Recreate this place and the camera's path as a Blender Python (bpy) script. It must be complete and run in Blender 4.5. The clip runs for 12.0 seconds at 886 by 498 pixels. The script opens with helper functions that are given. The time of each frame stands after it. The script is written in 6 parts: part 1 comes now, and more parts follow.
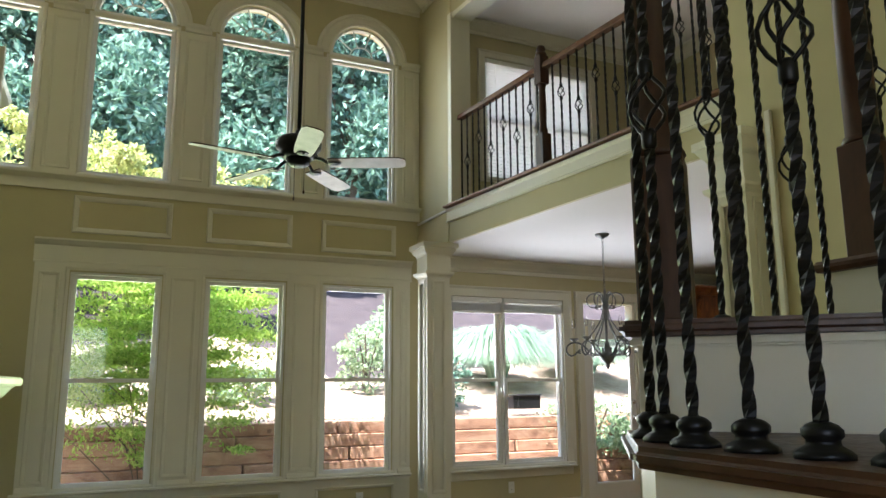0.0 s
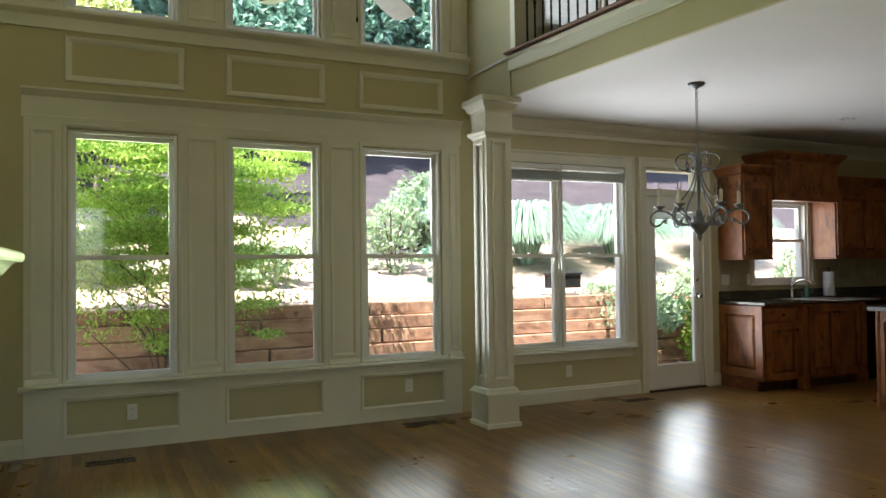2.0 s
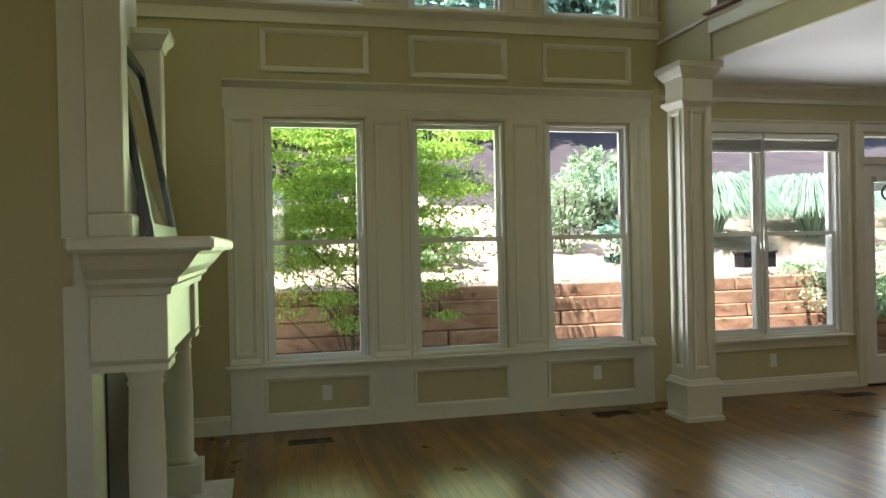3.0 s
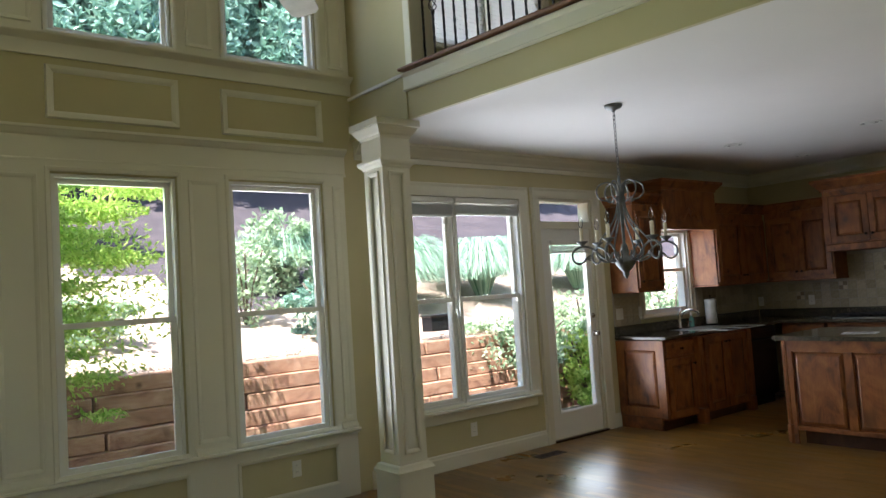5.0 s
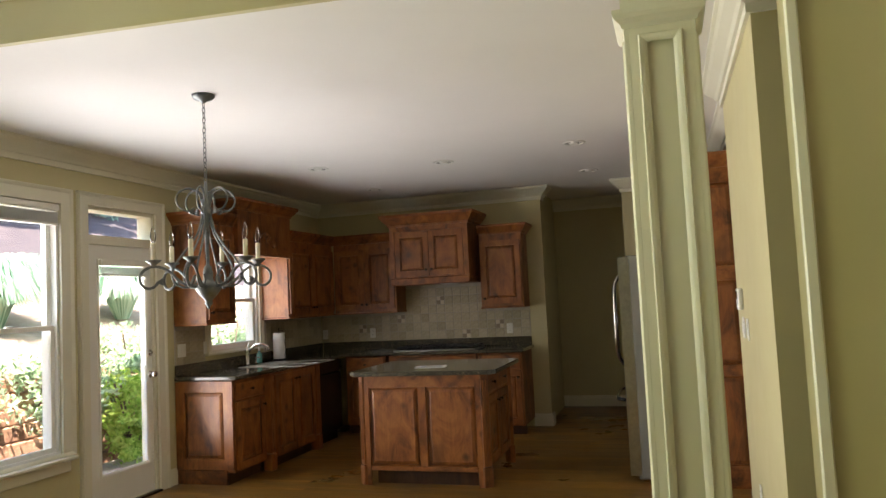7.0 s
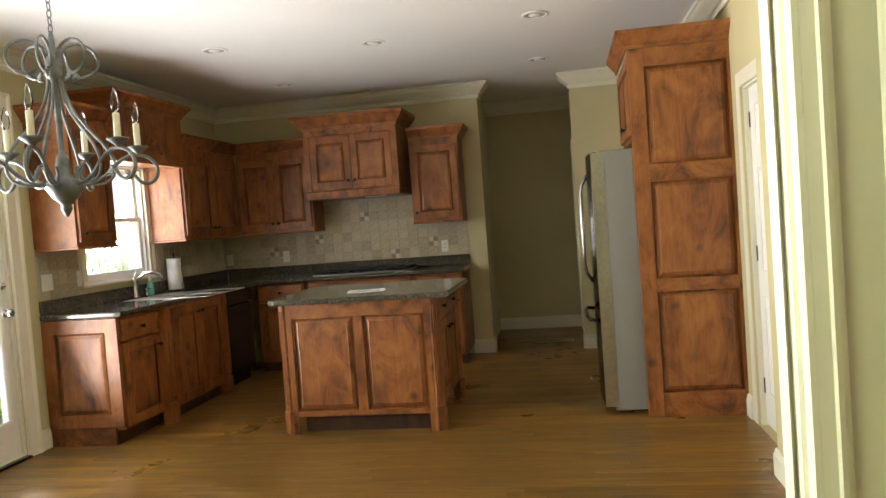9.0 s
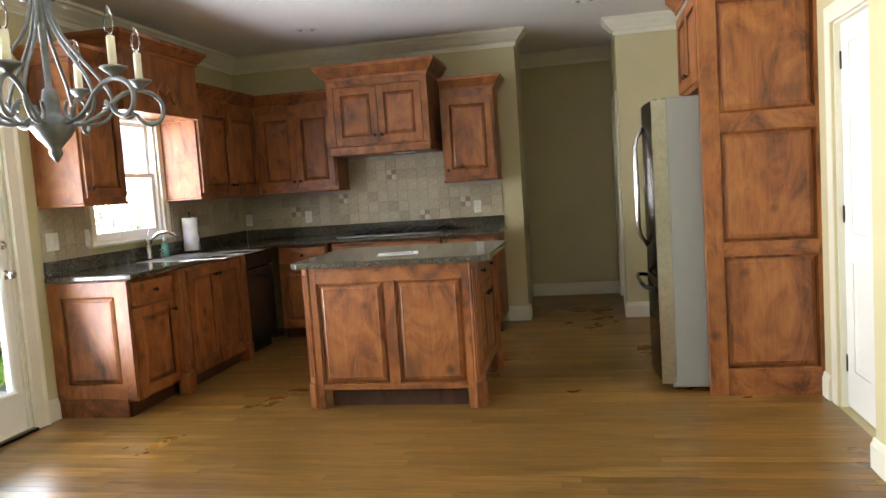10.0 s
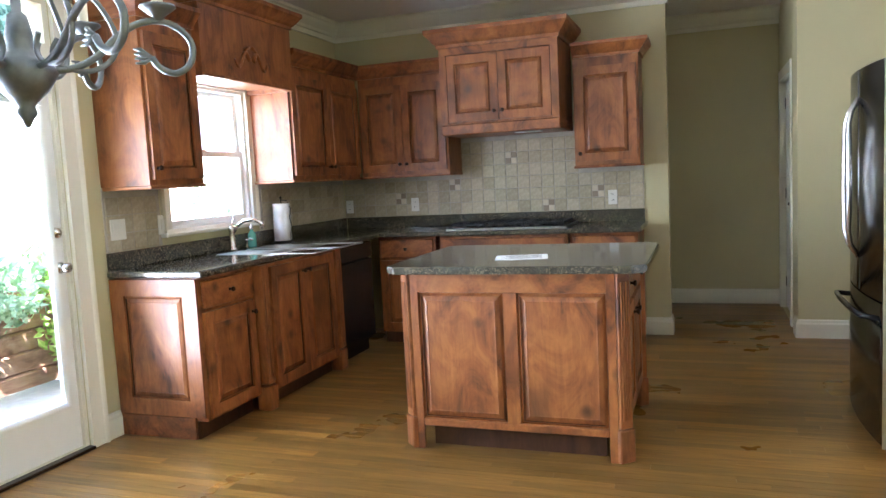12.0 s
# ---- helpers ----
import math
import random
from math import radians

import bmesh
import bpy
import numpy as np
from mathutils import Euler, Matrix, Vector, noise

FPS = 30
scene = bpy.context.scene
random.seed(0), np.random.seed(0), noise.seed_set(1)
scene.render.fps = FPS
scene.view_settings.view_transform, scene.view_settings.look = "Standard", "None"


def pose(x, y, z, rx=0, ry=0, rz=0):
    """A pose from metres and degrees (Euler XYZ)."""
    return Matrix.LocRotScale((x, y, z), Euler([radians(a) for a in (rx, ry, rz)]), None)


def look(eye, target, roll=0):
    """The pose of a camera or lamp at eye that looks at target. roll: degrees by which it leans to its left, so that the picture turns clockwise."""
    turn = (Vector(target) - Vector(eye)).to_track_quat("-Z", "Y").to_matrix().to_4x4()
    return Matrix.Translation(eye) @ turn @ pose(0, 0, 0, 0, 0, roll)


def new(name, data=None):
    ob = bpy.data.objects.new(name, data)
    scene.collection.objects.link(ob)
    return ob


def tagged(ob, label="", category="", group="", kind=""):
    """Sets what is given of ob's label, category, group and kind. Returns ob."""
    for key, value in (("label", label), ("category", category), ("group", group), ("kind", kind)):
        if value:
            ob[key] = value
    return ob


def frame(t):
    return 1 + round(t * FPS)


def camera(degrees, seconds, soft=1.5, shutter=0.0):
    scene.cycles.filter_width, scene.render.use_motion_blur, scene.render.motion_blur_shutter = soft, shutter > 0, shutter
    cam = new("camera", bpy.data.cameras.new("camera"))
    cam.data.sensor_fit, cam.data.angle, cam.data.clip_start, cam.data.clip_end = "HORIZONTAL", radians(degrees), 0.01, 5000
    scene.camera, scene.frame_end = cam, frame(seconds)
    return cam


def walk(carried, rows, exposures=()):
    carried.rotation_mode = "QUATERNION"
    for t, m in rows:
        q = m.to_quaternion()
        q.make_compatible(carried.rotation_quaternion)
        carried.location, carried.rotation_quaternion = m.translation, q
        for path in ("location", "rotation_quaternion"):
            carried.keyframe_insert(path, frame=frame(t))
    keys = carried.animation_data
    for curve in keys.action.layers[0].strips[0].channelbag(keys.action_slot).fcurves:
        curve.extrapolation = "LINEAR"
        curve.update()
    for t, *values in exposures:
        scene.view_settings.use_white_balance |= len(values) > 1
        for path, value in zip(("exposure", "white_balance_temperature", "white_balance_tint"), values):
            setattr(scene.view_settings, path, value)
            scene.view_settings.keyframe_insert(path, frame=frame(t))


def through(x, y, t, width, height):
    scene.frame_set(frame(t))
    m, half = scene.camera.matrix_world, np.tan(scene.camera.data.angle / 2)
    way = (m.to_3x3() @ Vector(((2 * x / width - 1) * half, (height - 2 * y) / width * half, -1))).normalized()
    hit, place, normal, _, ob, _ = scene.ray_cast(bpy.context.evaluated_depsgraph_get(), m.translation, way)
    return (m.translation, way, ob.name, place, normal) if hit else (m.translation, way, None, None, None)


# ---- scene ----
cam = camera(61.9, 12.0)
PATH = [
    (0, (0.173, 0.306, 1.382), (0.985, 2.098, 1.741), -0.3),
    (0.5, (0.124, 0.588, 1.369), (0.916, 2.392, 1.715), -0.0),
    (1, (0.126, 0.902, 1.382), (0.959, 2.697, 1.675), 0.1),
    (1.5, (0.078, 1.215, 1.343), (0.98, 2.988, 1.549), -0.4),
    (2, (0.019, 1.451, 1.326), (0.872, 3.259, 1.374), -0.7),
    (2.5, (-0.093, 1.602, 1.348), (0.496, 3.512, 1.308), -0.8),
    (2.7, (-0.143, 1.662, 1.357), (0.315, 3.609, 1.315), -1.1),
    (4.3, (-0.063, 2.224, 1.535), (0.69, 4.068, 1.705), -4.8),
    (4.5, (-0.038, 2.314, 1.522), (0.871, 4.088, 1.68), -4.5),
    (5, (0.05, 2.528, 1.48), (1.293, 4.09, 1.6), -3.7),
    (5.5, (0.205, 2.734, 1.471), (1.711, 4.047, 1.562), -2.8),
    (6, (0.286, 2.931, 1.461), (1.988, 3.979, 1.526), -2.2),
    (6.5, (0.417, 3.141, 1.466), (2.249, 3.94, 1.554), -2.6),
    (7, (0.642, 3.282, 1.491), (2.551, 3.863, 1.626), -2.8),
    (7.2, (0.732, 3.319, 1.488), (2.663, 3.821, 1.633), -2.8),
    (8.8, (1.546, 3.816, 1.396), (3.521, 4.124, 1.343), -4.2),
    (9, (1.629, 3.853, 1.378), (3.6, 4.186, 1.301), -4.2),
    (9.5, (1.835, 3.979, 1.35), (3.798, 4.34, 1.22), -4.5),
    (10, (2.075, 4.064, 1.336), (4.03, 4.452, 1.166), -3.9),
    (10.5, (2.33, 4.137, 1.333), (4.276, 4.551, 1.133), -3.3),
    (11, (2.545, 4.263, 1.333), (4.478, 4.73, 1.121), -2.6),
    (11.5, (2.77, 4.365, 1.346), (4.69, 4.889, 1.143), -3.0),
    (12, (3.019, 4.385, 1.345), (4.892, 5.057, 1.152), -2.9),
]
walk(cam, [(t, look(eye, target, roll)) for t, eye, target, roll in PATH], [(0, 2.75, 6200, 17), (2.5, 2.5, 6400, 13), (4.5, 2.45, 6100, 14), (5.5, 2.7, 6100, 18), (7, 3.22, 7000, 19), (9, 4.0, 7000, 16), (9.5, 4.12, 7000, 16), (10, 4.4, 6300, 18), (10.5, 4.6, 6000, 18), (11, 4.7, 5600, 17), (12, 4.8, 5400, 17)])

# ---- sky and sun ----
world = bpy.data.worlds.new("sky")
scene.world = world
world.use_nodes = True
wn = world.node_tree.nodes
sky = wn.new("ShaderNodeTexSky")
sky.sky_type = "NISHITA"
sky.sun_disc = False
SUN_UP, SUN_TURN = radians(60), radians(238)
sky.sun_elevation, sky.sun_rotation = SUN_UP, SUN_TURN
world.node_tree.links.new(sky.outputs[0], wn["Background"].inputs[0])
wn["Background"].inputs[1].default_value = 0.15
sun_lamp = bpy.data.lights.new("sun", "SUN")
sun_lamp.energy, sun_lamp.angle, sun_lamp.color = 4.5, radians(0.5), (1.0, 0.95, 0.86)
sun = new("sun", sun_lamp)
SUN_DIR = Vector((math.sin(SUN_TURN) * math.cos(SUN_UP), math.cos(SUN_TURN) * math.cos(SUN_UP), math.sin(SUN_UP)))
sun.matrix_world = look(SUN_DIR * 40, (0, 0, 0))


def skylight(name, x0, x1, z0, z1, watts, color=(0.93, 1.0, 0.90), up=0.25, spread=110, y=7.535):
    """Daylight entering by one window opening."""
    lamp = bpy.data.lights.new(name, "AREA")
    lamp.shape, lamp.size, lamp.size_y, lamp.energy, lamp.color = "RECTANGLE", x1 - x0, (z1 - z0) * 0.97, watts, color
    lamp.spread = radians(spread)
    c = Vector(((x0 + x1) / 2, y, (z0 + z1) / 2))
    new(name, lamp).matrix_world = look(c, c + Vector((0, -1, up)))


for k, (a, b) in enumerate(((-0.12, 0.56), (1.02, 1.70), (2.15, 2.81))):
    skylight("daylight_lower", a, b, 0.56, 2.33, (2.1, 2.2, 2.2)[k], ((0.74, 1.0, 0.50), (0.76, 1.0, 0.55), (0.92, 0.98, 1.0))[k])
for a, b in ((-1.26, -0.60), (-0.11, 0.55), (1.03, 1.71), (2.16, 2.82)):
    skylight("daylight_upper", a, b, 3.3, 5.0, 1.6, (0.88, 1.0, 0.92), 0.0)
skylight("daylight_dining", 3.56, 4.90, 0.56, 2.15, 5.2, (0.88, 0.96, 1.0), 0.35, 125)
skylight("daylight_door", 5.36, 5.88, 0.28, 1.78, 3.0, (0.88, 0.96, 1.0), 0.25, 145)
skylight("daylight_kitchen", 6.78, 7.58, 1.14, 1.98, 1.7, (0.88, 0.96, 1.0), 0.2, 150)
# Added fill lamp behind the camera, brightens the stairs and south-facing sides.
lamp = bpy.data.lights.new("fill_south", "AREA")
lamp.shape, lamp.size, lamp.size_y, lamp.energy, lamp.color = "RECTANGLE", 1.3, 1.5, 1.0, (0.95, 1.0, 0.98)
new("fill_south", lamp).matrix_world = look((-0.5, -1.62, 1.75), (-0.5, 0, 1.75))
skylight("daylight_loft", 4.0, 5.42, 3.7, 5.1, 2.4, (0.95, 0.98, 1.0), 0.0, 110, 7.60)


# ---- materials ----
class Nodes:
    """A small builder for node materials."""

    def __init__(self, name):
        self.m = bpy.data.materials.new(name)
        self.m.use_nodes = True
        self.t = self.m.node_tree
        self.b = self.t.nodes["Principled BSDF"]

    def add(self, kind, **inputs):
        n = self.t.nodes.new("ShaderNode" + kind)
        for k, v in inputs.items():
            self.put(n, k.replace("_", " "), v)
        return n

    def put(self, n, key, v):
        s = n.inputs[int(key) if key.isdigit() else key]
        if isinstance(v, bpy.types.NodeSocket):
            self.t.links.new(v, s)
        else:
            s.default_value = v

    def coords(self, scale=(1, 1, 1), kind="Object"):
        c = self.t.nodes.new("ShaderNodeTexCoord")
        p = self.add("Mapping", Vector=c.outputs[kind], Scale=scale)
        return p.outputs[0]

    def noise(self, vec, scale, detail=4.0, rough=0.55, warp=0.0):
        n = self.add("TexNoise", Vector=vec, Scale=scale, Detail=detail, Roughness=rough, Distortion=warp)
        return n.outputs["Fac"]

    def ramp(self, fac, stops):
        r = self.add("ValToRGB", Fac=fac)
        e = r.color_ramp.elements
        while len(e) < len(stops):
            e.new(0.5)
        for el, (p, c) in zip(e, stops):
            el.position, el.color = p, (*c, 1.0) if len(c) == 3 else c
        return r.outputs[0]

    def mix(self, fac, a, b, how="MIX"):
        n = self.t.nodes.new("ShaderNodeMix")
        n.data_type, n.blend_type = "RGBA", how
        for i, v in ((0, fac), (6, a), (7, b)):
            if isinstance(v, bpy.types.NodeSocket):
                self.t.links.new(v, n.inputs[i])
            else:
                n.inputs[i].default_value = v if i == 0 else (*v, 1.0)
        return n.outputs[2]

    def math(self, how, a, b=0.0):
        n = self.t.nodes.new("ShaderNodeMath")
        n.operation = how
        for i, v in ((0, a), (1, b)):
            self.put(n, str(i), v)
        return n.outputs[0]

    def bump(self, height, strength=0.3, distance=0.01):
        n = self.add("Bump", Height=height, Strength=strength, Distance=distance)
        self.put(self.b, "Normal", n.outputs[0])

    def done(self, color=None, rough=None, metal=None, **more):
        if color is not None:
            self.put(self.b, "Base Color", (*color, 1.0) if isinstance(color, tuple) else color)
        if rough is not None:
            self.put(self.b, "Roughness", rough)
        if metal is not None:
            self.put(self.b, "Metallic", metal)
        for k, v in more.items():
            self.put(self.b, k.replace("_", " "), v)
        return self.m


def paint(name, color, rough=0.55, grain=140.0, spread=0.05):
    """Rolled wall or brushed trim paint: faint blotches and an orange-peel relief."""
    n = Nodes(name)
    v = n.coords()
    big = n.noise(v, 1.3, 3)
    dark = tuple(c * (1 - spread) for c in color)
    lite = tuple(min(1, c * (1 + spread)) for c in color)
    n.bump(n.noise(v, grain, 2), 0.06, 0.002)
    return n.done(n.ramp(big, [(0.3, dark), (0.7, lite)]), n.ramp(n.noise(v, 6, 3), [(0.3, (rough - 0.06,) * 3), (0.7, (rough + 0.06,) * 3)]))


def plain(name, color, rough=0.5, metal=0.0, grain=60.0, spread=0.12, **more):
    """A plain surface with slight wear."""
    n = Nodes(name)
    v = n.coords()
    f = n.noise(v, grain, 3)
    n.bump(f, 0.05, 0.002)
    return n.done(n.ramp(n.noise(v, grain * 0.2, 4), [(0.3, tuple(c * (1 - spread) for c in color)), (0.7, tuple(min(1, c * (1 + spread)) for c in color))]), rough, metal, **more)


def wood(name, dark, mid, lite, along="z", rough=0.42, knots=True, coat=0.06):
    """Stained knotty timber with streaks along one axis, blotches and a varnish."""
    n = Nodes(name)
    sc = {"x": (0.09, 1, 1), "y": (1, 0.09, 1), "z": (1, 1, 0.09)}[along]
    rnd = n.add("ObjectInfo").outputs["Random"]
    shift = n.add("CombineXYZ", X=n.math("MULTIPLY", rnd, 37.0), Y=n.math("MULTIPLY", rnd, 53.0), Z=n.math("MULTIPLY", rnd, 71.0)).outputs[0]
    c = n.t.nodes.new("ShaderNodeTexCoord").outputs["Object"]
    va = n.add("VectorMath", **{"0": c, "1": shift}).outputs[0]
    grain = n.noise(n.add("Mapping", Vector=va, Scale=sc).outputs[0], 55, 5, 0.6, 0.6)
    flame = n.noise(n.add("Mapping", Vector=va, Scale=tuple(0.5 if s < 1 else 1 for s in sc)).outputs[0], 5.0, 6, 0.66, 1.2)
    col = n.ramp(flame, [(0.32, dark), (0.46, mid), (0.69, lite)])
    col = n.mix(0.28, col, n.ramp(grain, [(0.3, tuple(x * 0.45 for x in dark)), (0.6, mid), (0.8, lite)]))
    if knots:
        k = n.add("TexVoronoi", Vector=va, Scale=4.2).outputs["Distance"]
        col = n.mix(n.ramp(k, [(0.0, (0.85,) * 3), (0.09, (0.5,) * 3), (0.17, (0, 0, 0))]), col, tuple(x * 0.35 for x in dark))
        m2 = n.noise(va, 2.2, 3)
        col = n.mix(n.ramp(m2, [(0.55, (0, 0, 0)), (0.68, (0.5,) * 3)]), col, tuple(x * 0.6 for x in dark))
    n.bump(grain, 0.05, 0.002)
    return n.done(col, n.ramp(grain, [(0.3, (rough + 0.1,) * 3), (0.7, (rough - 0.05,) * 3)]), 0.0, Coat_Weight=coat, Coat_Roughness=0.18)


def plank_floor():
    n = Nodes("oak_floor")
    v = n.coords()
    rnd = n.add("ObjectInfo").outputs["Random"]
    isl = n.add("NewGeometry").outputs["Random Per Island"]
    tone = n.math("ADD", n.math("MULTIPLY", isl, 0.7), n.math("MULTIPLY", rnd, 0.3))
    shift = n.add("CombineXYZ", X=n.math("MULTIPLY", tone, 91.0), Y=n.math("MULTIPLY", tone, 47.0)).outputs[0]
    va = n.add("VectorMath", **{"0": v, "1": shift}).outputs[0]
    g = n.noise(n.add("Mapping", Vector=va, Scale=(1, 0.05, 1)).outputs[0], 70, 5, 0.65, 0.4)
    flame = n.noise(n.add("Mapping", Vector=va, Scale=(1, 0.12, 1)).outputs[0], 16, 4, 0.6, 1.0)
    col = n.ramp(flame, [(0.22, (0.14, 0.068, 0.014)), (0.5, (0.225, 0.117, 0.024)), (0.75, (0.33, 0.185, 0.040))])
    col = n.mix(0.42, col, n.ramp(g, [(0.32, (0.05, 0.022, 0.006)), (0.66, (0.30, 0.165, 0.045))]))
    col = n.mix(1.0, col, n.ramp(tone, [(0.0, (0.52, 0.48, 0.43)), (0.5, (0.92,) * 3), (1.0, (1.42, 1.34, 1.16))]), "MULTIPLY")
    worn = n.noise(n.add("Mapping", Vector=v, Scale=(1, 0.4, 1)).outputs[0], 2.3, 5, 0.6)
    col = n.mix(0.6, col, n.ramp(worn, [(0.35, (0.6, 0.56, 0.5)), (0.6, (1.1, 1.08, 1.0))]), "MULTIPLY")
    n.bump(g, 0.06, 0.002)
    wear = n.noise(n.coords(), 1.6, 4)
    return n.done(col, n.ramp(wear, [(0.3, (0.25,) * 3), (0.7, (0.38,) * 3)]), 0.0, Coat_Weight=0.04, Coat_Roughness=0.2, Specular_IOR_Level=0.4)


def granite(name):
    n = Nodes(name)
    v = n.coords()
    a = n.add("TexVoronoi", Vector=v, Scale=190.0).outputs["Color"]
    s = n.add("SeparateColor", Color=a).outputs[0]
    col = n.ramp(s, [(0.0, (0.012, 0.014, 0.012)), (0.45, (0.045, 0.045, 0.036)), (0.75, (0.12, 0.10, 0.07)), (0.95, (0.30, 0.25, 0.17))])
    col = n.mix(n.ramp(n.noise(v, 9, 4), [(0.4, (0, 0, 0)), (0.6, (0.6,) * 3)]), col, (0.05, 0.045, 0.032))
    return n.done(col, 0.10, 0.0, Coat_Weight=0.3, Coat_Roughness=0.05)


def clear(name, rough=0.0, tint=(1, 1, 1)):
    """Thin pane: mostly clear, mirrored at grazing angles."""
    n = Nodes(name)
    out = n.t.nodes["Material Output"]
    tr = n.add("BsdfTransparent", Color=(*tint, 1))
    gl = n.add("BsdfGlossy", Color=(1, 1, 1, 1), Roughness=rough)
    f = n.add("Fresnel", IOR=1.45)
    mx = n.add("MixShader", **{"0": f.outputs[0], "1": tr.outputs[0], "2": gl.outputs[0]})
    n.t.links.new(mx.outputs[0], out.inputs[0])
    return n.m


def leafy(name, dark, lite, gloss=0.45, through=0.35):
    n = Nodes(name)
    isl = n.add("NewGeometry").outputs["Random Per Island"]
    col = n.ramp(isl, [(0.0, dark), (1.0, lite)])
    out = n.t.nodes["Material Output"]
    n.done(col, gloss)
    tl = n.add("BsdfTranslucent", Color=col)
    mx = n.add("MixShader", **{"0": through, "1": n.b.outputs[0], "2": tl.outputs[0]})
    n.t.links.new(mx.outputs[0], out.inputs[0])
    return n.m


def earth(name, a, b, c, scale=4.0):
    n = Nodes(name)
    v = n.coords()
    f = n.noise(v, scale, 6, 0.65, 0.5)
    g = n.noise(v, scale * 18, 4, 0.7)
    col = n.mix(0.45, n.ramp(f, [(0.3, a), (0.5, b), (0.75, c)]), n.ramp(g, [(0.3, a), (0.7, c)]))
    n.bump(g, 0.6, 0.03)
    return n.done(col, 0.9)


WALL = paint("khaki_wall_paint", (0.545, 0.485, 0.27), 0.6)
TRIM = paint("cream_trim_paint", (0.74, 0.71, 0.57), 0.4, 60, 0.03)
CEIL = paint("white_ceiling_paint", (0.80, 0.77, 0.73), 0.8, 200, 0.02)
FLOOR = plank_floor()
JOINT = plain("dark_joint", (0.02, 0.012, 0.006), 0.8)
ALDER = wood("stained_alder", (0.055, 0.016, 0.006), (0.25, 0.080, 0.020), (0.45, 0.172, 0.044))
ALDER_H = wood("stained_alder_rail", (0.055, 0.016, 0.006), (0.25, 0.080, 0.020), (0.45, 0.172, 0.044), along="y")
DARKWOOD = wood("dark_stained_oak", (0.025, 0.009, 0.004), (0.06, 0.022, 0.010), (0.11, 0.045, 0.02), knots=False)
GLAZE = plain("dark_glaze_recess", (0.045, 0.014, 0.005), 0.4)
RAILWOOD = wood("red_oak_rail", (0.10, 0.04, 0.018), (0.20, 0.085, 0.04), (0.30, 0.14, 0.07), along="y", knots=False)
GRANITE = granite("dark_granite")
IRON = plain("black_wrought_iron", (0.018, 0.018, 0.019), 0.42, 0.7)
PEWTER = plain("dark_pewter_iron", (0.17, 0.18, 0.175), 0.45, 0.6, 90, 0.3)
CANDLE = plain("cream_candle_sleeve", (0.80, 0.74, 0.55), 0.5)
STEEL = plain("brushed_stainless", (0.52, 0.52, 0.50), 0.28, 1.0, 200)
CHROME = plain("satin_nickel", (0.60, 0.58, 0.54), 0.22, 1.0)
GREYSIDE = plain("grey_enamel", (0.23, 0.23, 0.205), 0.45, 0.0, 60.0, 0.02)
BLACK = plain("black_enamel", (0.012, 0.012, 0.013), 0.25)
BRONZE = plain("dark_bronze_knob", (0.035, 0.02, 0.012), 0.35, 0.8)
PLASTIC = plain("white_plastic", (0.80, 0.79, 0.73), 0.4, 0.0, 30, 0.03)
GLASS = clear("window_glass")
SLAT = leafy("white_blind_slat", (0.78, 0.78, 0.76), (0.82, 0.82, 0.80), 0.5, 0.5)
SASH = paint("white_sash_paint", (0.80, 0.79, 0.72), 0.4, 60, 0.03)


# ---- mesh helpers ----
def box(bm, x0, x1, y0, y1, z0, z1):
    v = [bm.verts.new(p) for p in ((x0, y0, z0), (x1, y0, z0), (x1, y1, z0), (x0, y1, z0), (x0, y0, z1), (x1, y0, z1), (x1, y1, z1), (x0, y1, z1))]
    return [bm.faces.new([v[i] for i in f]) for f in ((3, 2, 1, 0), (4, 5, 6, 7), (0, 1, 5, 4), (1, 2, 6, 5), (2, 3, 7, 6), (3, 0, 4, 7))]


def bevelled(bm, width=0.004, seg=1):
    bmesh.ops.bevel(bm, geom=bm.edges[:], offset=width, segments=seg, affect="EDGES", clamp_overlap=True)
    return bm


def boxes(*bs, bevel=0.0):
    bm = bmesh.new()
    for b in bs:
        box(bm, *b)
    return bevelled(bm, bevel) if bevel else bm


def lathe(bm, profile, n=20, at=(0, 0, 0), close=True):
    """Turn a list of (radius, z) round the upright axis at a place."""
    rings = []
    for r, z in profile:
        rings.append([bm.verts.new((at[0] + r * math.cos(2 * math.pi * k / n), at[1] + r * math.sin(2 * math.pi * k / n), at[2] + z)) for k in range(n)])
    for a, b in zip(rings, rings[1:]):
        for k in range(n):
            f = bm.faces.new((a[k], a[(k + 1) % n], b[(k + 1) % n], b[k]))
            f.smooth = True
    if close:
        bm.faces.new(rings[0][::-1])
        bm.faces.new(rings[-1])
    return bm


def tube(bm, pts, r=0.01, n=8, taper=None):
    """A round bar along a line of points."""
    pts = [Vector(p) for p in pts]
    prev, rings = None, []
    for i, p in enumerate(pts):
        d = (pts[min(i + 1, len(pts) - 1)] - pts[max(i - 1, 0)]).normalized()
        side = d.cross(Vector((0, 0, 1)) if abs(d.z) < 0.9 else Vector((1, 0, 0))).normalized() if prev is None else (prev - d * prev.dot(d)).normalized()
        prev = side
        up = d.cross(side)
        rr = r if taper is None else taper[i]
        rings.append([bm.verts.new(p + (side * math.cos(2 * math.pi * k / n) + up * math.sin(2 * math.pi * k / n)) * rr) for k in range(n)])
    for a, b in zip(rings, rings[1:]):
        for k in range(n):
            f = bm.faces.new((a[k], a[(k + 1) % n], b[(k + 1) % n], b[k]))
            f.smooth = True
    bm.faces.new(rings[0][::-1])
    bm.faces.new(rings[-1])
    return bm


